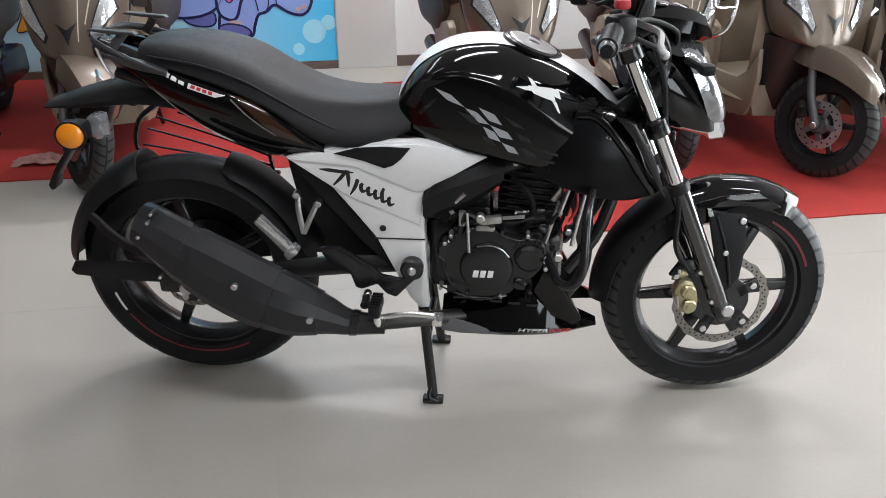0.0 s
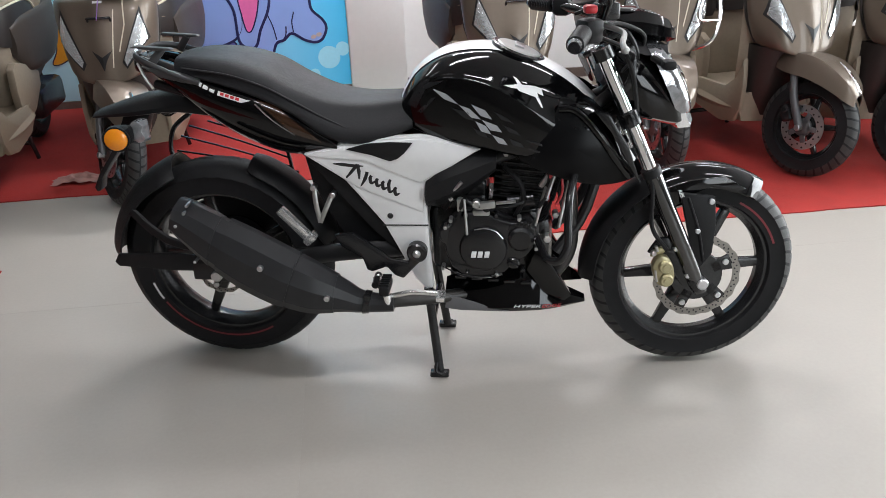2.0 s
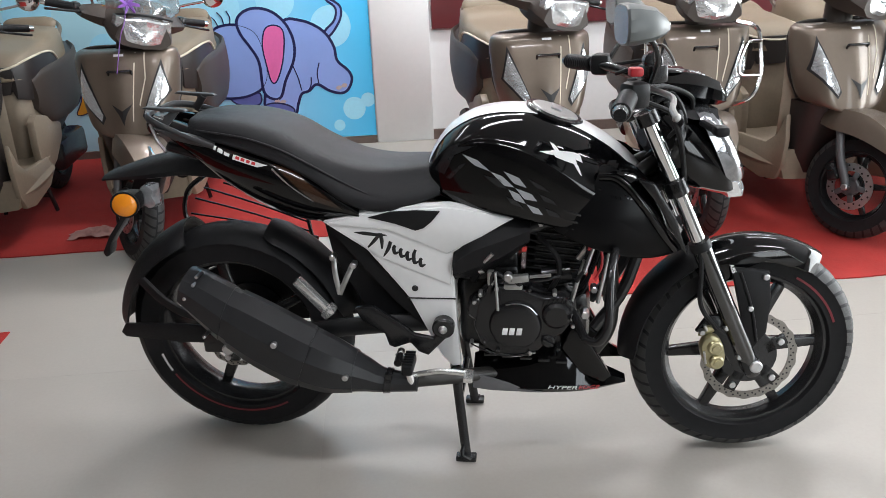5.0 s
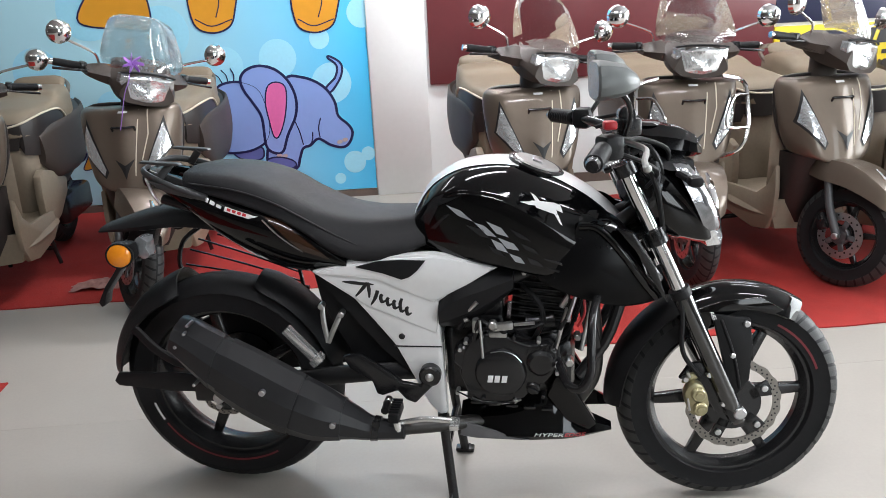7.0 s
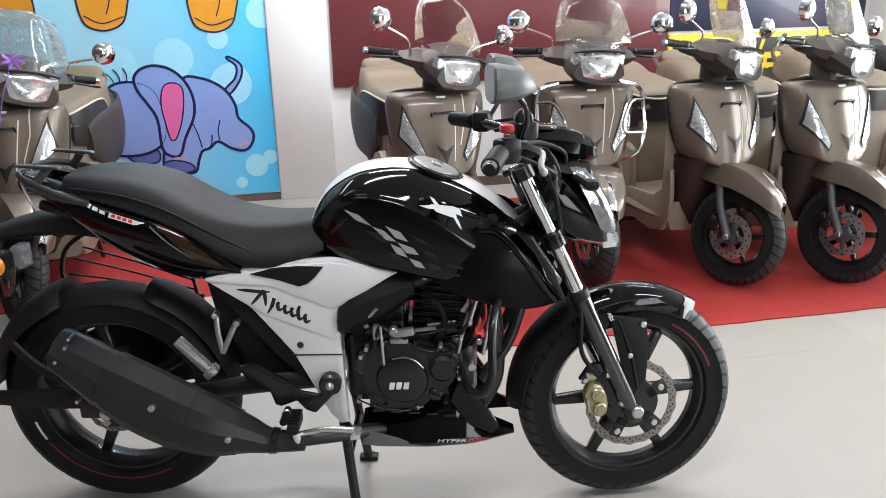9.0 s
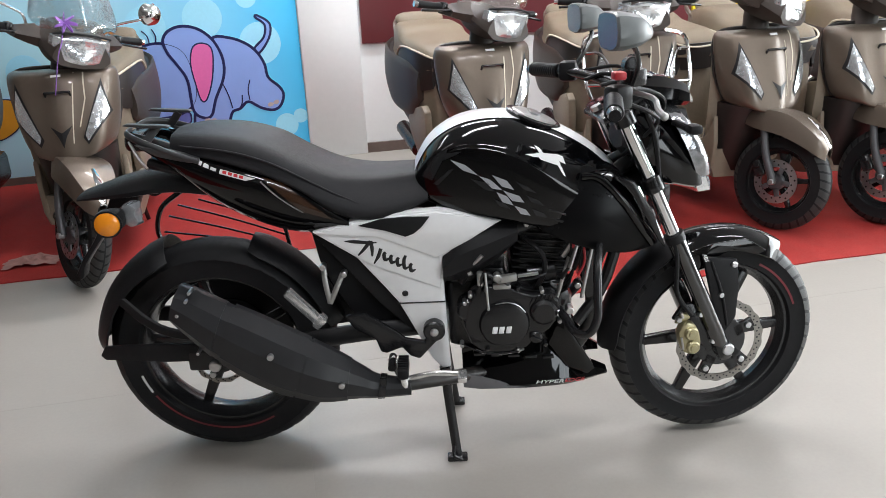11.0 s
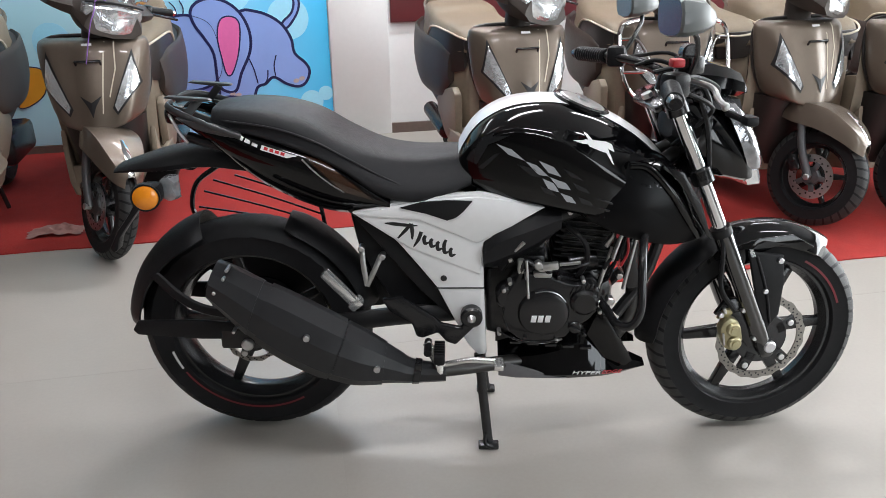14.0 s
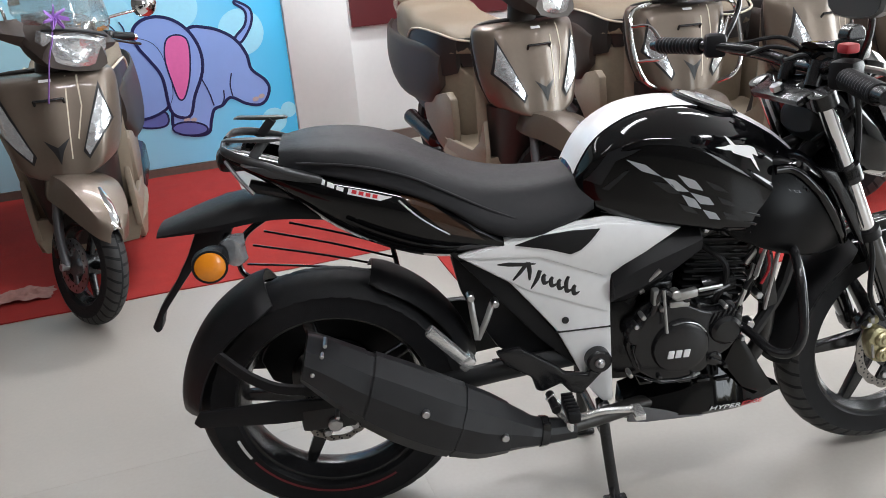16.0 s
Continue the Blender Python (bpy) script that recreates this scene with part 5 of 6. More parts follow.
part("brake_pedal", joined(tube([(0.475, -0.17, 0.322), (0.50, -0.19, 0.292), (0.54, -0.20, 0.302), (0.58, -0.205, 0.312), (0.645, -0.205, 0.308)], 0.0072, 10, 4, 0.7), box((0.652, -0.215, 0.306), (0.024, 0.045, 0.016), 0.004), tube([(0.47, -0.165, 0.34), (0.50, -0.18, 0.30)], 0.011, 10), tube([(0.502, -0.205, 0.30), (0.507, -0.205, 0.272)], 0.010, 10)), PEGALU, bike, "cast alloy brake pedal")

# engine
eng = part("engine", joined(box((0.765, 0, 0.42), (0.30, 0.20, 0.20), 0.03), box((0.70, 0, 0.50), (0.15, 0.18, 0.10), 0.02), box((0.90, 0, 0.40), (0.10, 0.17, 0.16), 0.03)), SATIN, bike, "black four-stroke engine with finned cylinder")
COV = [(0.672, 0.470), (0.690, 0.505), (0.725, 0.522), (0.775, 0.520), (0.812, 0.500), (0.838, 0.492), (0.880, 0.498), (0.905, 0.475), (0.905, 0.430), (0.880, 0.395), (0.845, 0.372), (0.822, 0.345), (0.770, 0.330), (0.715, 0.333), (0.680, 0.360), (0.662, 0.410)]
cov = part("clutch_cover", plate(COV, -0.152, -0.10, 0.007, 3), SATIN, eng, "black clutch cover with a raised round boss")
part("cover_flange", plate([(0.785 + (x - 0.785) * 1.06, 0.425 + (z - 0.425) * 1.07) for x, z in COV], -0.126, -0.098, 0.003), SATIN, cov)
part("cover_dome", lathe([(0, -0.166), (0.052, -0.1655), (0.060, -0.162), (0.064, -0.156), (0.066, -0.145), (0, -0.145)], (0.765, 0, 0.418), 48, closed=False), SATIN, cov, sharp=25)
part("cover_boss", lathe([(0, -0.168), (0.026, -0.167), (0.034, -0.160), (0.038, -0.145), (0, -0.145)], (0.865, 0, 0.448), 36, closed=False), SATIN, cov, sharp=25)
for k in range(6):
    part("cover_rib", box((0.835 + 0.011 * k, -0.153, 0.478 + 0.002 * k), (0.004, 0.006, 0.026), 0.001, (0, 20, 0)), SATIN, cov)
for k in range(5):
    part("case_rib", box((0.70 + 0.045 * k, -0.115, 0.318 - 0.004 * k), (0.03, 0.03, 0.008), 0.002), SATIN, eng)
for k, (x, z) in enumerate(((0.665, 0.48), (0.655, 0.36), (0.72, 0.345), (0.80, 0.34), (0.87, 0.355), (0.905, 0.42), (0.86, 0.505), (0.80, 0.515), (0.72, 0.515), (0.68, 0.50))):
    part("cover_bolt", disc((x, z), 0.0055, -0.160, -0.13, 0.0015, 10), STEEL if k in (0, 5) else SATIN if k in (2, 4, 7) else ALU, eng)
part("cover_mark", joined(*[plate([(x, 0.398), (x + 0.013, 0.398), (x + 0.016, 0.416), (x + 0.003, 0.416)], -0.1685, -0.165, 0.0005) for x in (0.732, 0.749, 0.767)]), WHITE, eng, "white emblem bars")
CYL = Vector((-0.17, 0, 0.985)).normalized()
for k in range(9):
    c = Vector((0.86, 0, 0.505)) + Vector((0.10, 0, 0.99)) * (0.018 * k)
    part("cooling_fin", box(c, (0.15, 0.185, 0.006), 0.002, (0, 6, 0)), MATTE, eng)
part("cylinder", box((0.868, 0, 0.575), (0.13, 0.16, 0.17), 0.012, (0, 6, 0)), SATIN, eng)
part("cylinder_head", joined(box((0.88, 0, 0.685), (0.16, 0.18, 0.07), 0.015, (0, 6, 0)), disc((0.88, 0.68), 0.035, -0.12, -0.08, 0.006, 20), tube([(0.93, -0.08, 0.60), (0.955, -0.10, 0.655)], 0.012, 10)), SATIN, eng, "black cylinder head cover")
part("oil_pipe", tube([(0.70, -0.15, 0.50), (0.715, -0.16, 0.56), (0.745, -0.155, 0.545), (0.78, -0.15, 0.53)], 0.006, 8, 4), SATIN, eng)
part("cable_bracket", joined(box((0.76, -0.145, 0.52), (0.045, 0.016, 0.016), 0.004), tube([(0.718, -0.165, 0.565), (0.724, -0.178, 0.47)], 0.0035, 8), box((0.706, -0.15, 0.545), (0.016, 0.022, 0.036), 0.004)), ALU, eng, "bare alloy cable bracket")
part("spark_lead", tube([(0.90, -0.06, 0.66), (0.93, -0.12, 0.64), (0.935, -0.13, 0.58), (0.91, -0.135, 0.53)], 0.006, 8, 5), MATTE, eng)
part("red_cap", box((0.945, -0.125, 0.625), (0.016, 0.02, 0.035), 0.004, (0, 15, 0)), RED, eng)
part("bright_pipe", tube([(0.915, -0.12, 0.585), (0.935, -0.125, 0.62), (0.945, -0.12, 0.65)], 0.008, 8, 4), STEEL, eng)
part("air_box", smooth_loft([[(x, y, z) for y, z in ((-0.125, z0), (-0.13, z1), (0.13, z1), (0.125, z0))] for x, z0, z1 in ((0.615, 0.53, 0.60), (0.66, 0.535, 0.645), (0.73, 0.57, 0.67), (0.80, 0.63, 0.685))], 3, 3), MATTE, bike, "matte black air box cover")
part("throttle_body", joined(tube([(0.70, 0, 0.58), (0.80, 0, 0.60)], 0.03, 16), box((0.745, -0.07, 0.565), (0.05, 0.04, 0.045), 0.008)), SATIN, eng)
part("hose", tube([(0.66, -0.11, 0.52), (0.70, -0.135, 0.60), (0.735, -0.13, 0.63)], 0.010, 8, 4), MATTE, eng)
part("kick_link", tube([(0.655, -0.165, 0.37), (0.72, -0.175, 0.345), (0.80, -0.17, 0.345)], 0.002, 8, 3), SATIN, eng)
part("gear_cover", joined(disc((0.675, 0.455), 0.03, -0.15, -0.10, 0.006, 20), box((0.70, -0.125, 0.475), (0.06, 0.04, 0.05), 0.012)), SATIN, eng)
part("oil_cap", joined(disc((0.845, 0.375), 0.017, -0.158, -0.13, 0.004, 18), box((0.845, -0.16, 0.375), (0.03, 0.008, 0.008), 0.002, (0, 30, 0))), SATIN, eng)
part("starter_motor", tube([(0.83, -0.09, 0.525), (0.90, -0.09, 0.535)], 0.026, 16), SATIN, eng)
part("hose_clip", joined(*[tube([(x, -0.128, z), (x + 0.01, -0.128, z + 0.004)], 0.0125, 10) for x, z in ((0.675, 0.555), (0.70, 0.60))]), STEEL, eng)
for k in range(5):
    part("wire", tube([(0.90 + 0.012 * k, -0.085 - 0.006 * k, 0.46 + 0.02 * k), (0.935 + 0.008 * k, -0.105, 0.50 + 0.03 * k), (0.945, -0.09 + 0.01 * k, 0.60 + 0.012 * k), (0.925, -0.06, 0.68)], 0.0035, 6, 4), MATTE, eng)
part("bright_link", tube([(0.90, -0.125, 0.47), (0.918, -0.132, 0.545), (0.93, -0.128, 0.585)], 0.0055, 8, 3), STEEL, eng)
for x, z, r, y in ((0.935, 0.435, 0.011, -0.13), (0.955, 0.50, 0.009, -0.12), (0.93, 0.555, 0.008, -0.135)):
    part("pipe_union", disc((x, z), r, y, y + 0.03, 0.002, 6), STEEL, eng)
for p0, p1, r in (((0.957, -0.128, 0.645), (0.930, -0.140, 0.560), 0.0055), ((0.988, -0.118, 0.600), (0.964, -0.126, 0.470), 0.005), ((0.800, -0.150, 0.548), (0.850, -0.156, 0.556), 0.0045), ((0.690, -0.150, 0.585), (0.712, -0.156, 0.610), 0.0055)):
    part("bright_link", rod(p0, p1, r, 10), STEEL, eng)
part("alloy_lug", joined(box((0.772, -0.150, 0.543), (0.052, 0.018, 0.020), 0.005, (0, -8, 0)), disc((0.748, 0.548), 0.011, -0.164, -0.14, 0.003, 16)), ALU, eng)
part("red_hose", tube([(0.965, -0.10, 0.63), (0.972, -0.115, 0.57), (0.955, -0.12, 0.53)], 0.0035, 8, 4), RED, eng)
part("clutch_arm", joined(tube([(0.775, -0.14, 0.535), (0.83, -0.15, 0.54), (0.872, -0.14, 0.548)], 0.0045, 8, 3), disc((0.775, 0.533), 0.010, -0.155, -0.12, 0.002, 12)), SATIN, eng)
part("breather_hose", tube([(0.82, -0.10, 0.63), (0.86, -0.13, 0.60), (0.87, -0.125, 0.55), (0.85, -0.12, 0.50)], 0.007, 8, 5), MATTE, eng)
for x, z in ((0.825, 0.67), (0.935, 0.685), (0.83, 0.705), (0.92, 0.715)):
    part("head_bolt", disc((x, z), 0.007, -0.118, -0.10, 0.0015, 6), STEEL, eng)
FIN = mat("pale_fin_edge", (0.045, 0.045, 0.047), 0.34, metal=0.5, grain=0.2, scale=80, patch=0.2)
for k in range(7):
    c = Vector((0.868, -0.0935, 0.548)) + Vector((0.10, 0, 0.99)) * (0.0175 * k)
    part("fin_edge", box(c, (0.118, 0.002, 0.0035), 0.0008, (0, 6, 0)), FIN, eng)
# thin steel lines drawn in place of the highlights on the cover's rounded edges
part("cover_highlight", tube([(0.690, -0.148, 0.343), (0.715, -0.152, 0.335), (0.77, -0.153, 0.332), (0.815, -0.150, 0.341)], 0.0028, 8, 4), STEEL, cov)
part("cover_highlight", tube([(0.742, -0.162, 0.477), (0.772, -0.164, 0.482), (0.800, -0.163, 0.472), (0.818, -0.162, 0.452)], 0.0016, 6, 4), STEEL, cov)
part("side_guard", tube([(1.02, -0.07, 0.635), (1.00, -0.15, 0.625), (0.985, -0.215, 0.590), (0.982, -0.245, 0.53), (0.980, -0.258, 0.475), (0.962, -0.258, 0.437), (0.932, -0.235, 0.430), (0.915, -0.17, 0.44), (0.905, -0.12, 0.44)], 0.0105, 12, 6), SATIN, bike, "black tubular engine guard loop")
for p in ((0.905, 0.44), (1.00, 0.628)):
    part("guard_bolt", disc(p, 0.010, -0.152, -0.11, 0.002, 10), STEEL, bike)
# radiator-side bits and header pipe
part("oil_cooler", box((0.985, 0, 0.52), (0.035, 0.19, 0.13), 0.006, (0, -12, 0)), SATIN, bike, "small black oil cooler")
part("header_pipe", tube([(0.94, -0.03, 0.60), (0.985, -0.05, 0.585), (1.0, -0.06, 0.50), (1.0, -0.07, 0.39), (0.968, -0.08, 0.325), (0.91, -0.09, 0.27), (0.75, -0.10, 0.255), (0.58, -0.16, 0.265), (0.47, -0.195, 0.272)], 0.0185, 14, 6), mat("header_pipe_black", (0.05, 0.048, 0.046), 0.35, metal=0.6, grain=0.2, scale=40, patch=0.3), bike, "dark metal exhaust header pipe")

# exhaust
EX = [  # top x, z; bottom x, z; inner y, outer y
    (-0.015, 0.592, -0.038, 0.517, -0.190, -0.288), (0.027, 0.575, -0.014, 0.489, -0.188, -0.291), (0.094, 0.538, 0.049, 0.416, -0.186, -0.292), (0.172, 0.496, 0.127, 0.353, -0.184, -0.292), (0.253, 0.446, 0.195, 0.311, -0.180, -0.289),
    (0.322, 0.402, 0.280, 0.273, -0.174, -0.279), (0.369, 0.362, 0.355, 0.264, -0.170, -0.258), (0.405, 0.332, 0.395, 0.258, -0.170, -0.242), (0.441, 0.306, 0.430, 0.251, -0.172, -0.228), (0.52, 0.290, 0.52, 0.249, -0.172, -0.213)]


def ex_ring(at, k=1.0):
    """The silencer's section at a station, k times its size about its middle."""
    i = min(int(at), len(EX) - 2)
    tx, tz, bx, bz, yi, yo = (a + (b - a) * (at - i) for a, b in zip(EX[i], EX[i + 1]))
    top, low, w = Vector((tx, 0, tz)), Vector((bx, 0, bz)), yo - yi
    mid = (top + low) / 2 + Vector((0, yi + w / 2, 0))
    pts = [low.lerp(top, b) + Vector((0, yi + w * a, 0)) for a, b in ((0.03, 0.14), (0.0, 0.84), (0.30, 0.99), (0.48, 1.0), (0.86, 0.86), (1.0, 0.60), (0.98, 0.22), (0.80, 0.02), (0.35, 0.0))]
    return [mid + (p - mid) * k for p in pts]


ex = part("exhaust", smooth_loft([ex_ring(k) for k in range(len(EX))], 1, 4), EXHAUST, bike, "matte black stubby exhaust silencer with heat shield", sharp=22)
part("heat_shield", smooth_loft([ex_ring(k, 1.07) for k in (2.22, 2.27, 3.0, 4.0, 4.42)], 1, 3), EXHAUST, ex, sharp=22)
part("shield_front", smooth_loft([ex_ring(k, 1.055) for k in (4.48, 5.2, 6.0, 6.15)], 1, 3), EXHAUST, ex, sharp=22)
part("shield_rear", smooth_loft([ex_ring(k, 1.04) for k in (0.0, 1.0, 1.95)], 1, 3), EXHAUST, ex, sharp=22)
part("exhaust_clamp", joined(smooth_loft([ex_ring(k, 1.10) for k in (8.05, 8.25)], 1, 2), box((0.452, -0.218, 0.300), (0.018, 0.012, 0.02), 0.003)), SATIN, ex)
for x, z, y in ((0.195, 0.424, -0.296), (0.354, 0.322, -0.268), (0.024, 0.441, -0.294), (0.010, 0.570, -0.278), (0.018, 0.588, -0.270), (-0.011, 0.541, -0.292)):
    r = 0.008 if x > 0.1 else 0.0042
    part("shield_bolt", disc((x, z), r, y - 0.004, y + 0.03, 0.0015, 14), STEEL, ex)


# belly pan, centre stand
for s in (-1, 1):
    bp = part("belly_pan", smooth_loft([
        [(0.655, s * y, z) for y, z in ((0.05, 0.222), (0.12, 0.224), (0.128, 0.236), (0.115, 0.262), (0.06, 0.285))],
        [(0.78, s * y, z) for y, z in ((0.05, 0.213), (0.135, 0.216), (0.144, 0.230), (0.128, 0.285), (0.07, 0.33))],
        [(0.88, s * y, z) for y, z in ((0.05, 0.213), (0.132, 0.217), (0.142, 0.232), (0.118, 0.31), (0.08, 0.36))],
        [(0.95, s * y, z) for y, z in ((0.05, 0.216), (0.122, 0.219), (0.132, 0.231), (0.108, 0.272), (0.08, 0.295))],
        [(1.045, s * y, z) for y, z in ((0.05, 0.222), (0.085, 0.223), (0.088, 0.226), (0.082, 0.231), (0.06, 0.234))]], 1, 4), GLOSS, bike, "gloss black belly pan", sharp=22)
    part("belly_spoiler", plate([(0.88, 0.34), (0.905, 0.405), (0.925, 0.398), (1.005, 0.262), (0.985, 0.245), (0.93, 0.27)], min(s * 0.10, s * 0.125), max(s * 0.10, s * 0.125), 0.004), GLOSS, bp)
    if s < 0:
        part("belly_trim", plate([(0.66, 0.272), (0.80, 0.226), (0.835, 0.219), (0.70, 0.221), (0.655, 0.228)], -0.143, -0.136, 0.002), mat("grey_plastic", (0.12, 0.12, 0.125), 0.5, grain=0.1), bp)
        words("HYPER", 0.0138, WHITE, bp, pose(0.845, -0.1450, 0.2330, 90, 0, 1) @ Matrix.Diagonal((1.85, 1, 1, 1)), "white slanted lettering")
        words("EDGE", 0.0138, RED, bp, pose(0.922, -0.1425, 0.2330, 90, 0, 8) @ Matrix.Diagonal((1.55, 1, 1, 1)), "red slanted lettering")
stand = part("centre_stand", joined(*[j for s in (-1, 1) for j in (tube([(0.605, s * 0.10, 0.27), (0.618, s * 0.115, 0.14), (0.632, s * 0.135, 0.012)], 0.013, 10, 4, 0.8), box((0.632, s * 0.14, 0.007), (0.055, 0.03, 0.014), 0.004), tube([(0.628, s * 0.13, 0.05), (0.622, s * 0.15, 0.02), (0.645, s * 0.155, 0.008)], 0.006, 8, 3))], tube([(0.615, -0.11, 0.17), (0.615, 0.11, 0.17)], 0.010, 10)), SATIN, bike, "black tubular centre stand, lowered")
part("stand_tang", tube([(0.61, -0.10, 0.235), (0.55, -0.135, 0.235), (0.525, -0.14, 0.245)], 0.008, 8, 3), SATIN, stand)
part("stand_bolt", disc((0.61, 0.255), 0.014, -0.125, -0.09, 0.003, 14), STEEL, stand)
part("side_stand", tube([(0.60, 0.12, 0.27), (0.50, 0.17, 0.235), (0.40, 0.18, 0.225)], 0.011, 8, 3), SATIN, bike)

# chain side: guard rails on the far side
for z0, z1, x0 in ((0.690, 0.600, -0.06), (0.676, 0.572, -0.12), (0.644, 0.545, -0.15), (0.598, 0.535, -0.17)):
    part("guard_bar", tube([(x0, 0.14, z0), ((x0 + 0.18) / 2, 0.145, (z0 + z1) / 2 + 0.002), (0.18, 0.14, z1)], 0.0028, 6, 3), SATIN, bike)
part("guard_frame", tube([(-0.10, 0.12, 0.72), (-0.165, 0.135, 0.67), (-0.188, 0.14, 0.60), (-0.165, 0.14, 0.562), (-0.09, 0.14, 0.55), (0.05, 0.14, 0.54), (0.2, 0.13, 0.53)], 0.007, 8, 5), SATIN, bike, "black tubular side guard")
part("guard_frame", tube([(0.155, 0.13, 0.66), (0.17, 0.14, 0.60), (0.18, 0.14, 0.53)], 0.006, 8, 4), SATIN, bike)
part("sprocket", disc(RA, 0.105, 0.062, 0.072, 0.002, 44), SATIN, bike)
part("chain_cover", plate([(-0.17, 0.37), (-0.13, 0.44), (-0.04, 0.485), (0.12, 0.475), (0.45, 0.47), (0.52, 0.42), (0.5, 0.34), (0.1, 0.29), (-0.08, 0.275), (-0.15, 0.31)], 0.080, 0.105, 0.008), MATTE, bike)

# ---- scooters ----
SC_R = 0.225
FORKG = mat("fork_grey", (0.11, 0.11, 0.115), 0.4, metal=0.5, grain=0.1)


def scooter(name, m, steer, label, guard=False, ribbon=False, screen=True, paint=None):
    body, dark = paint or BRONZE, paint or DBRONZE
    vinyl, seam = (SEAT, SATIN) if paint else (SBROWN, PIPING)
    ob = thing(name, m, label, "scooter", "scooters on display")
    piv = Vector((-0.135, 0, 0.5))
    ax = Vector((-math.sin(radians(23)), 0, math.cos(radians(23))))
    S = Matrix.Translation(piv) @ Matrix.Rotation(radians(steer), 4, ax) @ Matrix.Translation(-piv)
    c = (0.0, SC_R)

    def sc_wheel(nm, cx, xf):
        hub = part(nm, lathe([(0.140, -0.026), (0.156, -0.03), (0.156, -0.024), (0.148, -0.02), (0.135, -0.006), (0.135, 0.006), (0.148, 0.02), (0.156, 0.024), (0.156, 0.03), (0.140, 0.026), (0.125, 0.006), (0.125, -0.006)], (cx, 0, SC_R), 40), SATIN, ob, "", xf)
        part("tyre", tyre_mesh((cx, SC_R), SC_R, 0.045, 0.152), RUBBER, hub, xf=xf)
        part("tyre_tread", tread_blocks((cx, SC_R), SC_R, 0.045, 34, 0.1, 0.152), TREAD, hub, xf=xf)
        for k in range(5):
            bm, sm = spoke((cx, SC_R), 0.025, 0.132, 10 + 72 * k, 0.017, 0.010, 0.010)
            part("spoke", bm, SATIN, hub, xf=xf @ sm)
        part("hub", disc((cx, SC_R), 0.045, -0.045, 0.045, 0.008, 24), SATIN, hub, xf=xf)
        return hub

    fwh = sc_wheel("front_wheel", 0.0, S)
    bd = part("brake_disc", lathe([(0.066, -0.058), (0.100, -0.058), (0.100, -0.054), (0.066, -0.054)], (0, 0, SC_R), 40), STEEL, fwh, "drilled steel brake disc", S)
    part("disc_hole", joined(*[disc((r_ * math.cos(a_ + q_), SC_R + r_ * math.sin(a_ + q_)), 0.0045, -0.0588, -0.0582, 0.0002, 8) for a_ in (2 * math.pi * k / 12 for k in range(12)) for r_, q_ in ((0.076, 0.0), (0.090, 0.26))]), DARKTXT, bd, xf=S)
    part("disc_carrier", joined(disc(c, 0.040, -0.060, -0.03, 0.004, 24), *[plate([(r_ * math.cos(a_ + q_), SC_R + r_ * math.sin(a_ + q_)) for r_, q_ in ((0.03, -0.4), (0.070, -0.16), (0.070, 0.16), (0.03, 0.4))], -0.060, -0.053, 0.001) for a_ in (2 * math.pi * k / 5 for k in range(5))]), FORKG, bd, xf=S)
    part("brake_caliper", joined(box((-0.085, -0.066, SC_R + 0.045), (0.045, 0.03, 0.075), 0.008, (0, -28, 0)), disc((-0.09, SC_R + 0.06), 0.014, -0.088, -0.07, 0.003, 16)), SATIN, fwh, xf=S)
    sc_wheel("rear_wheel", -1.275, Matrix())
    for s in (-1, 1):
        leg = part("fork_leg", tube([(0.0, s * 0.082, SC_R), (-0.06, s * 0.082, 0.345), (-0.10, s * 0.07, 0.47)], 0.017, 12, 3), FORKG, ob, xf=S)
        part("axle_nut", disc(c, 0.014, min(s * 0.075, s * 0.105), max(s * 0.075, s * 0.105), 0.003, 12), STEEL, leg, xf=S)
    fr = []
    for x, zt, zb, w in ((-0.19, 0.520, 0.455, 0.070), (-0.12, 0.545, 0.445, 0.094), (-0.03, 0.548, 0.440, 0.102), (0.04, 0.532, 0.425, 0.098), (0.11, 0.492, 0.398, 0.082), (0.160, 0.448, 0.370, 0.056), (0.185, 0.412, 0.355, 0.024)):
        out = [(-w, zb), (-w * 1.0, zb + (zt - zb) * 0.6), (-w * 0.93, zt - 0.012), (-w * 0.5, zt - 0.003), (0, zt), (w * 0.5, zt - 0.003), (w * 0.93, zt - 0.012), (w * 1.0, zb + (zt - zb) * 0.6), (w, zb)]
        inn = [(y * 0.93, z - 0.006 if z > zb + 0.001 else z) for y, z in out[::-1]]
        fr.append([(x, y, z) for y, z in out + inn])
    fend = part("front_mudguard", smooth_loft(fr, 1, 4), body, ob, "bronze front mudguard", S, 40)
    part("mudguard_tip", smooth_loft([[(x, y, z) for y, z in ((-w, zt - 0.012), (0, zt + 0.003), (w, zt - 0.012), (0, zt - 0.006))] for x, zt, w in ((0.06, 0.523, 0.020), (0.11, 0.494, 0.027), (0.160, 0.450, 0.026), (0.188, 0.413, 0.014))], 2, 3), CHROME, fend, "bright mudguard trim", S)
    # apron
    AP = [  # z, front x at centre, half width, side x
        (0.552, -0.058, 0.105, -0.175), (0.560, -0.046, 0.150, -0.185), (0.590, -0.050, 0.180, -0.200), (0.66, -0.068, 0.202, -0.220), (0.735, -0.092, 0.213, -0.235), (0.815, -0.120, 0.219, -0.248), (0.863, -0.142, 0.214, -0.256), (0.881, -0.172, 0.192, -0.260)]
    rings = []
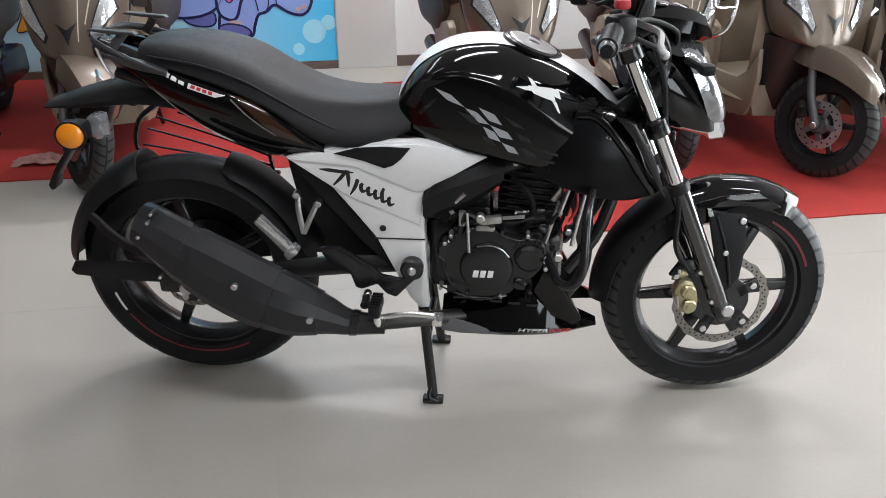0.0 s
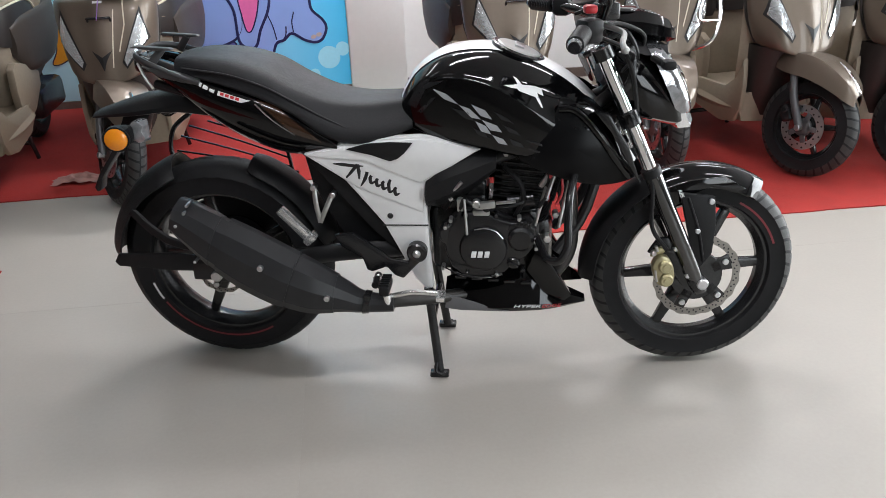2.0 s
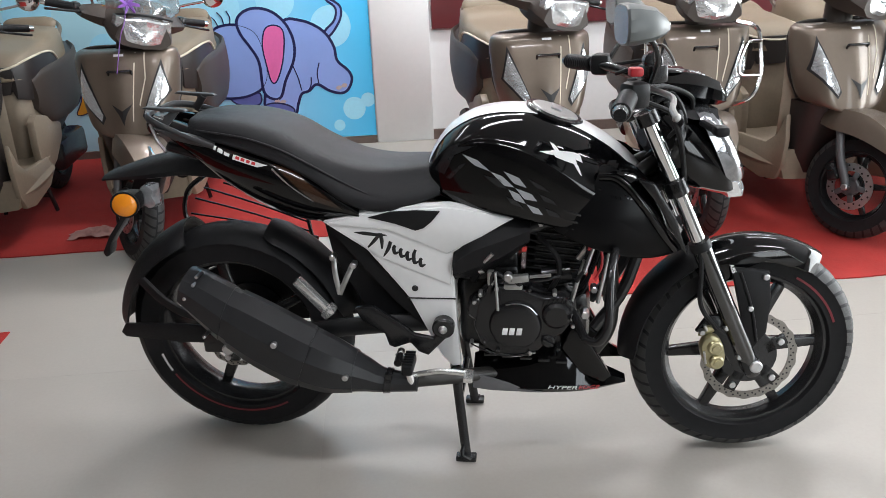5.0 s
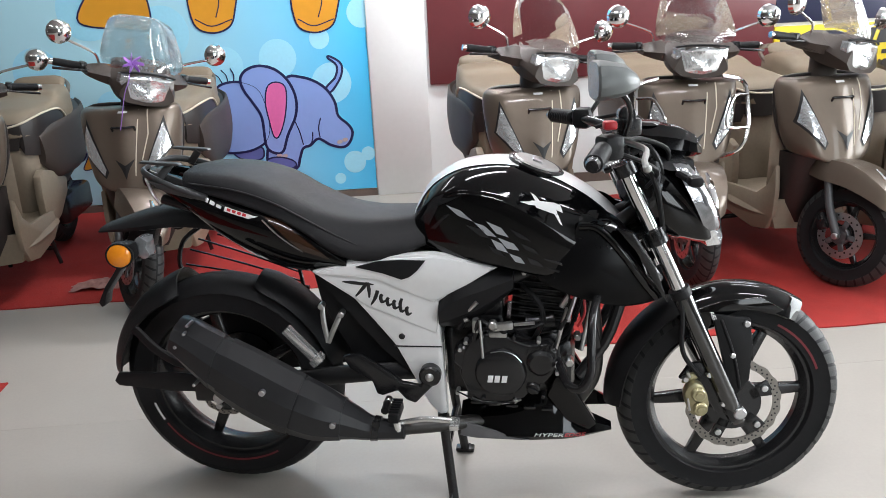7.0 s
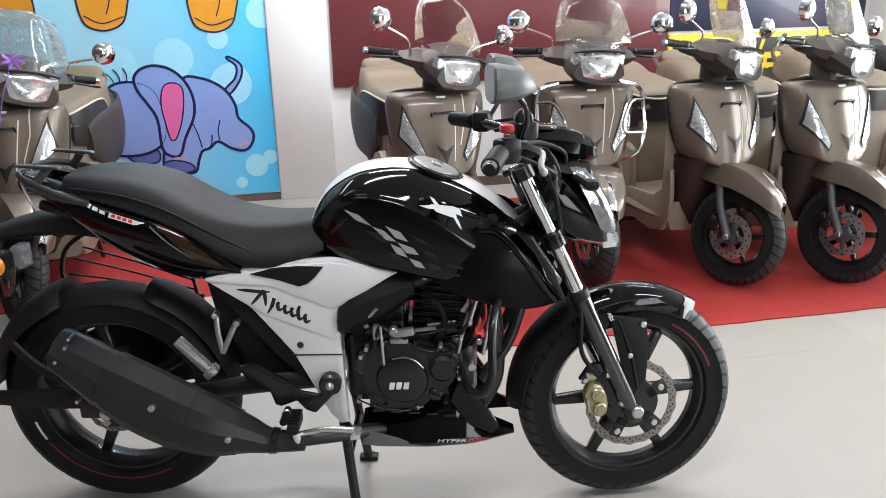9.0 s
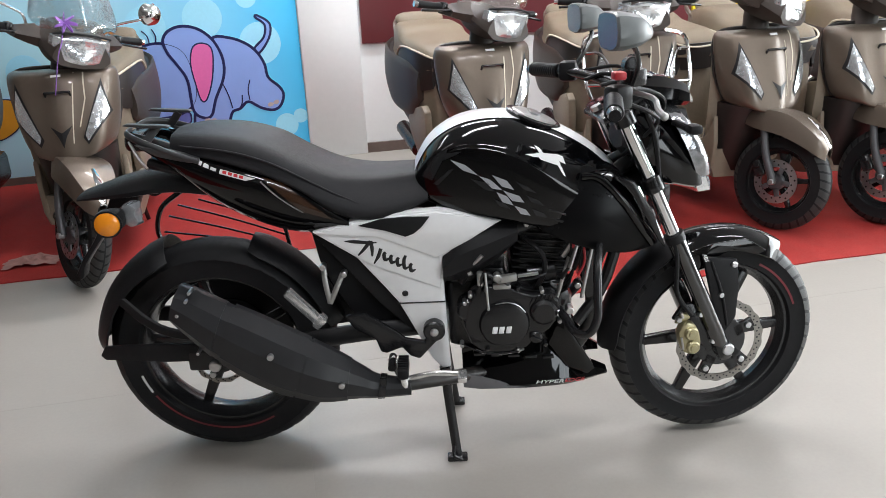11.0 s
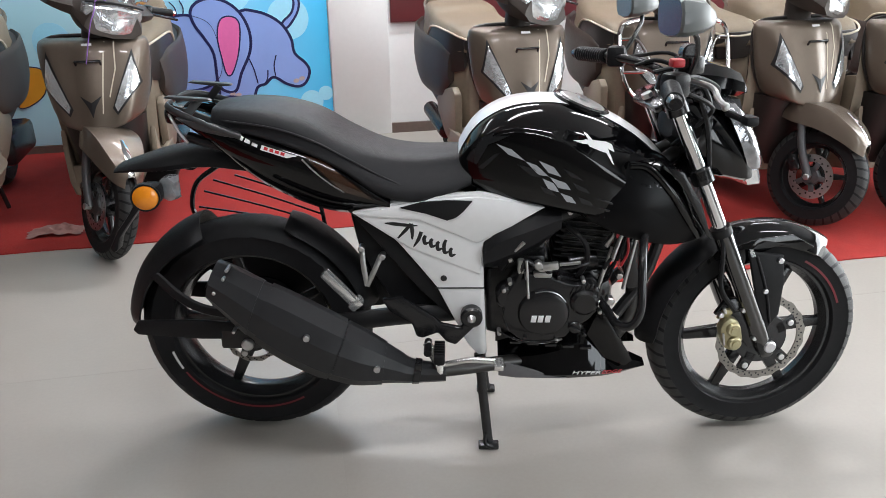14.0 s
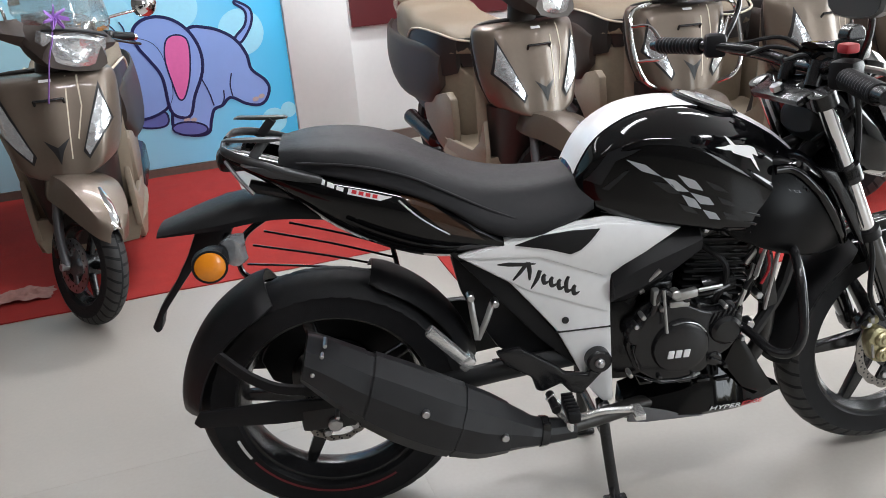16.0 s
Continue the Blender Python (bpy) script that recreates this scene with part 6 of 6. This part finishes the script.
    for z, xf_, w, xs in AP:
        drop = max(0.0, min(1.0, (0.66 - z) / 0.12)) * 0.05
        half = [(xf_, 0.0), (xf_ - 0.016, w * 0.35), (xf_ - 0.036, w * 0.76), (xs + 0.02, w * 0.985), (xs - 0.02, w), (xs - 0.03, w * 0.9), (xs + 0.0, w * 0.4), (xs + 0.0, 0.0)]
        rings.append([(x, -y, z - drop * (1 - y / w)) for x, y in half] + [(x, y, z - drop * (1 - y / w)) for x, y in half[-2:0:-1]])
    ap_bm = smooth_loft(rings, 3, 4)
    bmesh.ops.recalc_face_normals(ap_bm, faces=ap_bm.faces)
    tree = BVHTree.FromBMesh(ap_bm)
    ap = part("apron", ap_bm, body, ob, "metallic bronze front apron", sharp=45)

    def on_front(y, z, lift=0.002):
        hit = tree.ray_cast(Vector((0.6, y, z)), Vector((-1, 0, 0)))
        return hit[0] + hit[1] * lift if hit[0] is not None else Vector((-0.2, y, z))

    def front_patch(nm, poly, material, lift, thick=0.0, lab="", steps=6):
        bm = bmesh.new()
        a, b, cc, d = [Vector((0, y, z)) for y, z in poly]
        g = [[bm.verts.new(on_front(*(a.lerp(b, i / steps).lerp(d.lerp(cc, i / steps), j / steps)).yz, lift)) for j in range(steps + 1)] for i in range(steps + 1)]
        for i in range(steps):
            for j in range(steps):
                bm.faces.new((g[i][j], g[i + 1][j], g[i + 1][j + 1], g[i][j + 1]))
        return part(nm, bm, material, ap, lab, sharp=60)

    for s in (-1, 1):
        front_patch("lamp_surround", [(s * 0.166, 0.842), (s * 0.190, 0.706), (s * 0.092, 0.590), (s * 0.076, 0.618)], DARKTXT, 0.0015)
        front_patch("front_indicator", [(s * 0.163, 0.816), (s * 0.181, 0.710), (s * 0.094, 0.603), (s * 0.085, 0.628)], LENS, 0.006, lab="clear wedge-shaped indicator lens")
    front_patch("apron_badge", [(-0.042, 0.672), (0, 0.645), (0, 0.586), (-0.014, 0.628)], DARKTXT, 0.003)
    front_patch("apron_badge", [(0.042, 0.672), (0, 0.645), (0, 0.586), (0.014, 0.628)], DARKTXT, 0.003)
    front_patch("badge_bar", [(-0.02, 0.868), (0.02, 0.868), (0.02, 0.860), (-0.02, 0.860)], WHITE, 0.003)
    front_patch("apron_stripe", [(0.062, 0.872), (0.067, 0.872), (0.040, 0.60), (0.036, 0.60)], PIPING, 0.0015)
    front_patch("apron_stripe", [(0.098, 0.870), (0.104, 0.870), (0.103, 0.77), (0.098, 0.77)], PIPING, 0.0015)
    front_patch("apron_stripe", [(0.098, 0.77), (0.103, 0.77), (0.072, 0.66), (0.068, 0.665)], PIPING, 0.0015)
    hook = [on_front(y, 0.800, 0.012) for y in (-0.045, 0, 0.045)]
    part("apron_mark", joined(tube(hook, 0.005, 8, 4), *[tube([p, p - Vector((0.012, 0, 0.018))], 0.005, 8) for p in (hook[0], hook[2])]), SATIN, ap, "dark scroll-shaped emblem")
    part("apron_edge", tube([(-0.235, -0.165, 0.575), (-0.262, -0.198, 0.67), (-0.272, -0.212, 0.755), (-0.284, -0.208, 0.842), (-0.282, -0.165, 0.882), (-0.278, 0, 0.886), (-0.282, 0.165, 0.882), (-0.284, 0.208, 0.842), (-0.272, 0.212, 0.755), (-0.262, 0.198, 0.67), (-0.235, 0.165, 0.575)], 0.008, 8, 4), DBROWN, ap)
    part("leg_shield", smooth_loft([[(x, -w, z), (x + 0.02, 0, z + 0.0), (x, w, z), (x - 0.03, w * 0.9, z), (x - 0.04, 0, z), (x - 0.03, -w * 0.9, z)] for z, x, w in ((0.30, -0.32, 0.17), (0.45, -0.29, 0.185), (0.65, -0.272, 0.195), (0.80, -0.288, 0.188), (0.870, -0.298, 0.160))], 3, 3), BEIGE, ob, "beige inner leg shield")
    part("lower_apron", smooth_loft([[(x0, -w, z), (x0 + 0.05, 0, z), (x0, w, z), (x0 - 0.16, w, z), (x0 - 0.18, 0, z), (x0 - 0.16, -w, z)] for z, x0, w in ((0.22, -0.28, 0.10), (0.32, -0.25, 0.13), (0.44, -0.21, 0.14), (0.56, -0.17, 0.15))], 3, 3), DBROWN, ob)
    part("floorboard", smooth_loft([[(x, y, z) for y, z in ((-w, zb), (-w, zt - 0.012), (-w * 0.9, zt), (w * 0.9, zt), (w, zt - 0.012), (w, zb))] for x, w, zt, zb in ((-0.25, 0.17, 0.335, 0.20), (-0.40, 0.18, 0.315, 0.20), (-0.58, 0.185, 0.315, 0.21), (-0.70, 0.18, 0.33, 0.22))], 2, 3), BEIGE, ob, "beige footboard")
    for s in (-1, 1):
        part("floor_side", plate([(-0.25, 0.50), (-0.30, 0.40), (-0.38, 0.345), (-0.66, 0.335), (-0.70, 0.25), (-0.62, 0.20), (-0.40, 0.17), (-0.29, 0.19), (-0.245, 0.26), (-0.235, 0.38)], min(s * 0.172, s * 0.196), max(s * 0.172, s * 0.196), 0.006), BEIGE, ob, "beige footboard side panel")
        part("rear_side_panel", plate([(-0.61, 0.52), (-0.66, 0.545), (-0.80, 0.51), (-0.96, 0.44), (-0.94, 0.37), (-0.80, 0.28), (-0.66, 0.24), (-0.60, 0.30), (-0.595, 0.42)], min(s * 0.150, s * 0.188), max(s * 0.150, s * 0.188), 0.008), BEIGE, ob, "beige lower side panel")
    def back(x):
        return x - 0.085 * max(0.0, min(1.0, (x + 1.15) / 0.55))

    # rear body: dark under the seat, bronze side covers behind
    part("rear_body", smooth_loft([[(back(x), y, z) for y, z in ((-w * 0.8, zb), (-w, zb + (zt - zb) * 0.3), (-w, zb + (zt - zb) * 0.75), (-w * 0.85, zt), (w * 0.85, zt), (w, zb + (zt - zb) * 0.75), (w, zb + (zt - zb) * 0.3), (w * 0.8, zb))] for x, w, zt, zb in ((-0.60, 0.085, 0.712, 0.33), (-0.66, 0.135, 0.722, 0.33), (-0.85, 0.175, 0.728, 0.36), (-1.10, 0.19, 0.735, 0.43), (-1.38, 0.175, 0.77, 0.50), (-1.52, 0.11, 0.79, 0.60))], 3, 4), DBROWN, ob, "dark brown plastic under the seat", sharp=45)
    part("front_cover", smooth_loft([[(back(x), y, z) for y, z in ((-w * 0.88, z0), (-w, z0 + 0.35 * (z1 - z0)), (-w * 0.98, z1 - 0.03), (-w * 0.9, z1), (0, z1 + 0.01), (w * 0.9, z1), (w * 0.98, z1 - 0.03), (w, z0 + 0.35 * (z1 - z0)), (w * 0.88, z0), (0, z0 - 0.008))] for x, w, z0, z1 in ((-0.585, 0.085, 0.34, 0.63), (-0.60, 0.114, 0.325, 0.65), (-0.66, 0.152, 0.325, 0.655), (-0.76, 0.174, 0.335, 0.62))], 3, 3), BEIGE, ob, "beige panel below the seat front")
    for s in (-1, 1):
        part("side_cover", smooth_loft([[(x, s * (w + d), z) for z, d in ((z0, 0.0), (z0 + (z1 - z0) * 0.3, 0.020), (z0 + (z1 - z0) * 0.75, 0.016), (z1, 0.0), ((z0 + z1) / 2, -0.05))] for x, w, z0, z1 in ((-0.74, 0.165, 0.55, 0.70), (-0.84, 0.188, 0.47, 0.735), (-1.0, 0.205, 0.46, 0.745), (-1.18, 0.212, 0.48, 0.755), (-1.38, 0.19, 0.56, 0.775), (-1.52, 0.12, 0.65, 0.79))], 3, 4), dark, ob, "dark bronze side cover", sharp=50)
    SEATP = ((-0.560, 0.075, 0.775, 0.725), (-0.585, 0.122, 0.812, 0.725), (-0.68, 0.165, 0.850, 0.725), (-0.86, 0.186, 0.864, 0.735), (-1.02, 0.190, 0.880, 0.745), (-1.12, 0.188, 0.910, 0.75), (-1.28, 0.170, 0.918, 0.765), (-1.42, 0.13, 0.895, 0.785))
    part("seat", smooth_loft([[(back(x), y, z - 0.018) for y, z in ((-w * 0.95, zb), (-w, zb + 0.02), (-w * 0.93, zt - 0.022), (-w * 0.5, zt - 0.004), (0, zt), (w * 0.5, zt - 0.004), (w * 0.93, zt - 0.022), (w, zb + 0.02), (w * 0.95, zb), (0, zb))] for x, w, zt, zb in SEATP], 3, 4), vinyl, ob, "black vinyl seat" if paint else "tan vinyl seat with cream piping", sharp=60)
    for q in (-1, 1):
        part("seat_piping", tube([(back(x), q * y, z - 0.018) for x, y, z in ((-0.552, 0, 0.775), (-0.556, 0.06, 0.779), (-0.580, 0.128, 0.794), (-0.68, 0.177, 0.818), (-0.86, 0.199, 0.826), (-0.98, 0.203, 0.812), (-1.05, 0.202, 0.775), (-1.09, 0.199, 0.735))], 0.0055, 6, 5), seam, ob)
    part("seat_front", smooth_loft([[(x - 0.085, -w, z), (x - 0.063, -w * 0.6, z), (x - 0.055, 0, z), (x - 0.063, w * 0.6, z), (x - 0.085, w, z), (x - 0.115, 0, z)] for z, x, w in ((0.645, -0.590, 0.090), (0.70, -0.585, 0.110), (0.745, -0.582, 0.125), (0.775, -0.585, 0.118))], 3, 3), DBROWN, ob)
    for s in (-1, 1):
        part("seat_side", smooth_loft([[(back(x), s * (w + d), z - 0.018) for z, d in ((z0, 0), (z0 + 0.6 * (z1 - z0), 0.007), (z1, 0.0), ((z0 + z1) / 2, -0.02))] for x, w, z0, z1 in ((-0.582, 0.118, 0.640, 0.785), (-0.68, 0.170, 0.622, 0.815), (-0.86, 0.191, 0.640, 0.824), (-0.99, 0.196, 0.685, 0.812), (-1.085, 0.194, 0.735, 0.752))], 2, 4), DBROWN, ob)
    rest = part("backrest", smooth_loft([[(x, -w, z), (x + 0.03, -w * 0.9, z), (x + 0.04, 0, z), (x + 0.03, w * 0.9, z), (x, w, z), (x - 0.02, 0, z)] for z, x, w in ((0.845, -1.34, 0.09), (0.872, -1.35, 0.12), (0.905, -1.365, 0.128), (0.926, -1.38, 0.112), (0.934, -1.39, 0.08))], 3, 4), vinyl, ob, "small rounded pillion backrest", sharp=60)
    part("backrest_piping", tube([(-1.308, -0.105, 0.882), (-1.302, 0, 0.877), (-1.308, 0.105, 0.882)], 0.005, 6, 4), seam, rest)
    rail = part("grab_rail", tube([(-1.30, -0.14, 0.80), (-1.45, -0.12, 0.87), (-1.53, -0.05, 0.90), (-1.53, 0.05, 0.90), (-1.45, 0.12, 0.87), (-1.30, 0.14, 0.80)], 0.012, 8, 5), body, ob)
    part("stand", joined(*[tube([(-0.78, s * 0.09, 0.25), (-0.80, s * 0.13, 0.01)], 0.011, 8) for s in (-1, 1)], box((-0.79, 0, 0.10), (0.02, 0.22, 0.02), 0.004)), SATIN, ob)
    part("engine_unit", joined(box((-1.10, 0.12, 0.27), (0.42, 0.14, 0.16), 0.03), box((-0.9, 0.0, 0.30), (0.25, 0.20, 0.14), 0.03)), SATIN, ob)
    part("silencer", tube([(-0.92, -0.12, 0.23), (-1.02, -0.13, 0.25), (-1.30, -0.14, 0.30)], [0.018, 0.045, 0.042], 14, 4), SATIN, ob)
    # steered head: cowl, headlamp, bars, screen, mirrors
    head = part("handlebar_cowl", smooth_loft([
        [(x, y, z) for y, z in ((-w * 0.72, z0), (-w, zs - 0.022), (-w * 0.97, zs), (-w * 0.6, z1 - 0.004), (0, z1), (w * 0.6, z1 - 0.004), (w * 0.97, zs), (w, zs - 0.022), (w * 0.72, z0), (0, z0 - 0.008))] for x, w, z0, zs, z1 in ((-0.345, 0.09, 0.995, 1.020, 1.030), (-0.322, 0.134, 0.968, 1.040, 1.062), (-0.255, 0.146, 0.936, 1.026, 1.066), (-0.188, 0.141, 0.916, 0.998, 1.058), (-0.135, 0.128, 0.908, 0.972, 1.046), (-0.105, 0.116, 0.908, 0.955, 1.034))], 1, 2), dark, ob, "dark brown angular handlebar cowl", S, 28)
    for s in (-1, 1):
        part("cowl_wing", smooth_loft([[(x + 0.005, s * y, 1.008 + z * k) for x, z in ((-0.285 + dx, -0.035), (-0.20 + dx, -0.045), (-0.18 + dx, -0.01), (-0.25 + dx, 0.04), (-0.31 + dx, 0.02))] for y, dx, k in ((0.08, 0, 1.1), (0.14, -0.01, 1.0), (0.19, -0.035, 0.7), (0.215, -0.05, 0.5))], 1, 2), dark, head, xf=S)
        part("switch_block", box((-0.298, s * 0.222, 1.018), (0.045, 0.03, 0.042), 0.008), SATIN, head, xf=S)
        grip = part("grip", tube([(-0.29, s * 0.215, 1.018), (-0.32, s * 0.335, 1.02)], 0.0165, 12), MATTE, head, xf=S)
        part("bar_end", tube([(-0.32, s * 0.335, 1.02), (-0.324, s * 0.352, 1.02)], 0.013, 12), CHROME, grip, xf=S)
        part("lever", tube([(-0.25, s * 0.20, 1.008), (-0.25, s * 0.28, 1.003), (-0.275, s * 0.345, 0.998)], 0.0055, 8, 4), SATIN, head, xf=S)
        mr = part("mirror", tube([(-0.26, s * 0.165, 1.04), (-0.25, s * 0.182, 1.075), (-0.25, s * 0.21, 1.092), (-0.25, s * 0.31, 1.125)], 0.0055, 8, 4), CHROME, head, "chrome round mirror on a thin stem", S)
        part("mirror_head", lathe([(0, -0.004), (0.046, -0.004), (0.050, 0.0), (0.045, 0.020), (0.026, 0.034), (0, 0.038)], (-0.25, s * 0.335, 1.150), 24, closed=False, rot=(0, 0, -90)), CHROME, mr, xf=S)
    lamp = part("headlamp", loft([[(-0.125 + d - 0.02 * abs(y) / 0.12, y * k, 0.973 + z * k) for y, z in ((-0.118, 0.052), (-0.122, 0.018), (-0.084, -0.050), (0, -0.060), (0.084, -0.050), (0.122, 0.018), (0.118, 0.052), (0, 0.060))] for d, k in ((0.0, 1.0), (0.028, 0.95), (0.042, 0.7), (0.046, 0.2))]), LENS, head, "clear faceted headlamp", S)
    part("lamp_brow", tube([(-0.118, -0.116, 1.028), (-0.098, -0.06, 1.036), (-0.092, 0, 1.038), (-0.098, 0.06, 1.036), (-0.118, 0.116, 1.028)], 0.005, 8, 4), MATTE, lamp, xf=S)
    part("steering_neck", tube([(-0.27, 0, 0.85), (-0.28, 0, 0.96)], 0.058, 14), dark, ob, xf=S)
    if screen:
        rows_ = []
        for h, w, x in ((0.0, 0.135, -0.115), (0.03, 0.176, -0.13), (0.08, 0.174, -0.155), (0.15, 0.155, -0.19), (0.20, 0.132, -0.212), (0.222, 0.088, -0.225)):
            rows_.append([(x - 0.07 * (t * t), w * t, 1.048 + h - 0.01 * t * t) for t in (-1, -0.6, -0.2, 0.2, 0.6, 1)])
        scr = smooth_loft(rows_, 2, 3, closed=False)
        bmesh.ops.solidify(scr, geom=list(scr.faces), thickness=0.003)
        ws = part("windscreen", scr, CLEAR, head, "clear plastic windscreen in creased film", S, 60)
        ws.visible_shadow = False
    if guard:
        for s in (-1, 1):
            part("crash_guard", tube([(-0.13, s * 0.08, 0.54), (-0.08, s * 0.19, 0.585), (-0.10, s * 0.235, 0.67), (-0.15, s * 0.242, 0.79), (-0.18, s * 0.226, 0.868), (-0.19, s * 0.14, 0.895)], 0.009, 10, 5), CHROME, ob, "chrome crash guard")
            part("crash_guard", tube([(-0.10, s * 0.235, 0.68), (-0.060, s * 0.13, 0.70), (-0.115, s * 0.17, 0.81), (-0.155, s * 0.24, 0.815)], 0.007, 10, 5), CHROME, ob)
    if ribbon:
        rb = [joined(tube([(-0.130, -0.075, 1.075), (-0.10, -0.085, 1.00), (-0.09, -0.10, 0.94), (-0.085, -0.105, 0.79)], 0.006, 6, 4, 0.25))]
        for k in range(7):
            a = 2 * math.pi * k / 7
            rb.append(tube([(-0.115, -0.075, 1.075), (-0.095, -0.075 + 0.045 * math.cos(a), 1.075 + 0.04 * math.sin(a)), (-0.105, -0.075 + 0.012 * math.cos(a + 0.5), 1.075 + 0.01 * math.sin(a + 0.5))], 0.0065, 6, 4, 0.3))
        part("ribbon", joined(*rb), PURPLE, head, "shiny purple gift ribbon", S)
    return ob


def parked(x, y, rear):
    """A pose for a scooter whose front tyre stands at x, y and whose tail points rear degrees left of +y."""
    return pose(x, y, 0.005, 0, 0, -90 + rear)


base = scooter("scooter", parked(2.15, 1.533, 20), 23, "metallic bronze scooter, front wheel turned, on the red carpet")
for x, y, r in ((2.648, 1.546, 19), (3.22, 1.70, 11), (0.873, 1.404, 16)):
    copy_thing(base, parked(x, y, r))
scooter("scooter", parked(1.515, 1.53, 6), 6, "metallic bronze scooter with chrome crash guard and clear windscreen", guard=True)
scooter("scooter", parked(-0.925, 1.173, 11), 36, "metallic bronze scooter with a purple gift ribbon on its headlamp", ribbon=True)
copy_thing(base, parked(-1.63, 0.95, 14))
scooter("scooter", parked(4.05, 2.1, 24), 10, "red scooter with black seat parked behind the bronze row", screen=False, paint=REDPAINT)

# ---- floor, tile by tile ----
floor = tagged(room_box("floor", U0 - 3, U1 + 1, V0 - 3, V1 + 0.2, -0.1, -0.0005, GROUT), "pale beige vitrified tile floor, polished", "floor", kind="structure")
TS, GAP = 2.4, 0.0006
tile_bm = box((0, 0, -0.004), (TS - GAP, TS - GAP, 0.008), 0.0003, seg=1)
tile_me = bpy.data.meshes.new("tile")
tile_bm.to_mesh(tile_me)
tile_bm.free()
tile_me.materials.append(TILE)
for i in range(-3, 4):
    for j in range(-4, 3):
        u, v = 0.196 + TS * (i + 0.5), 0.35 + TS * (j + 0.5)
        if u + TS / 2 > U0 and u - TS / 2 < U1 and v - TS / 2 < V1:
            t = new("tile", tile_me)
            t.parent = floor
            t.matrix_world = RM @ pose(u, v, 0)
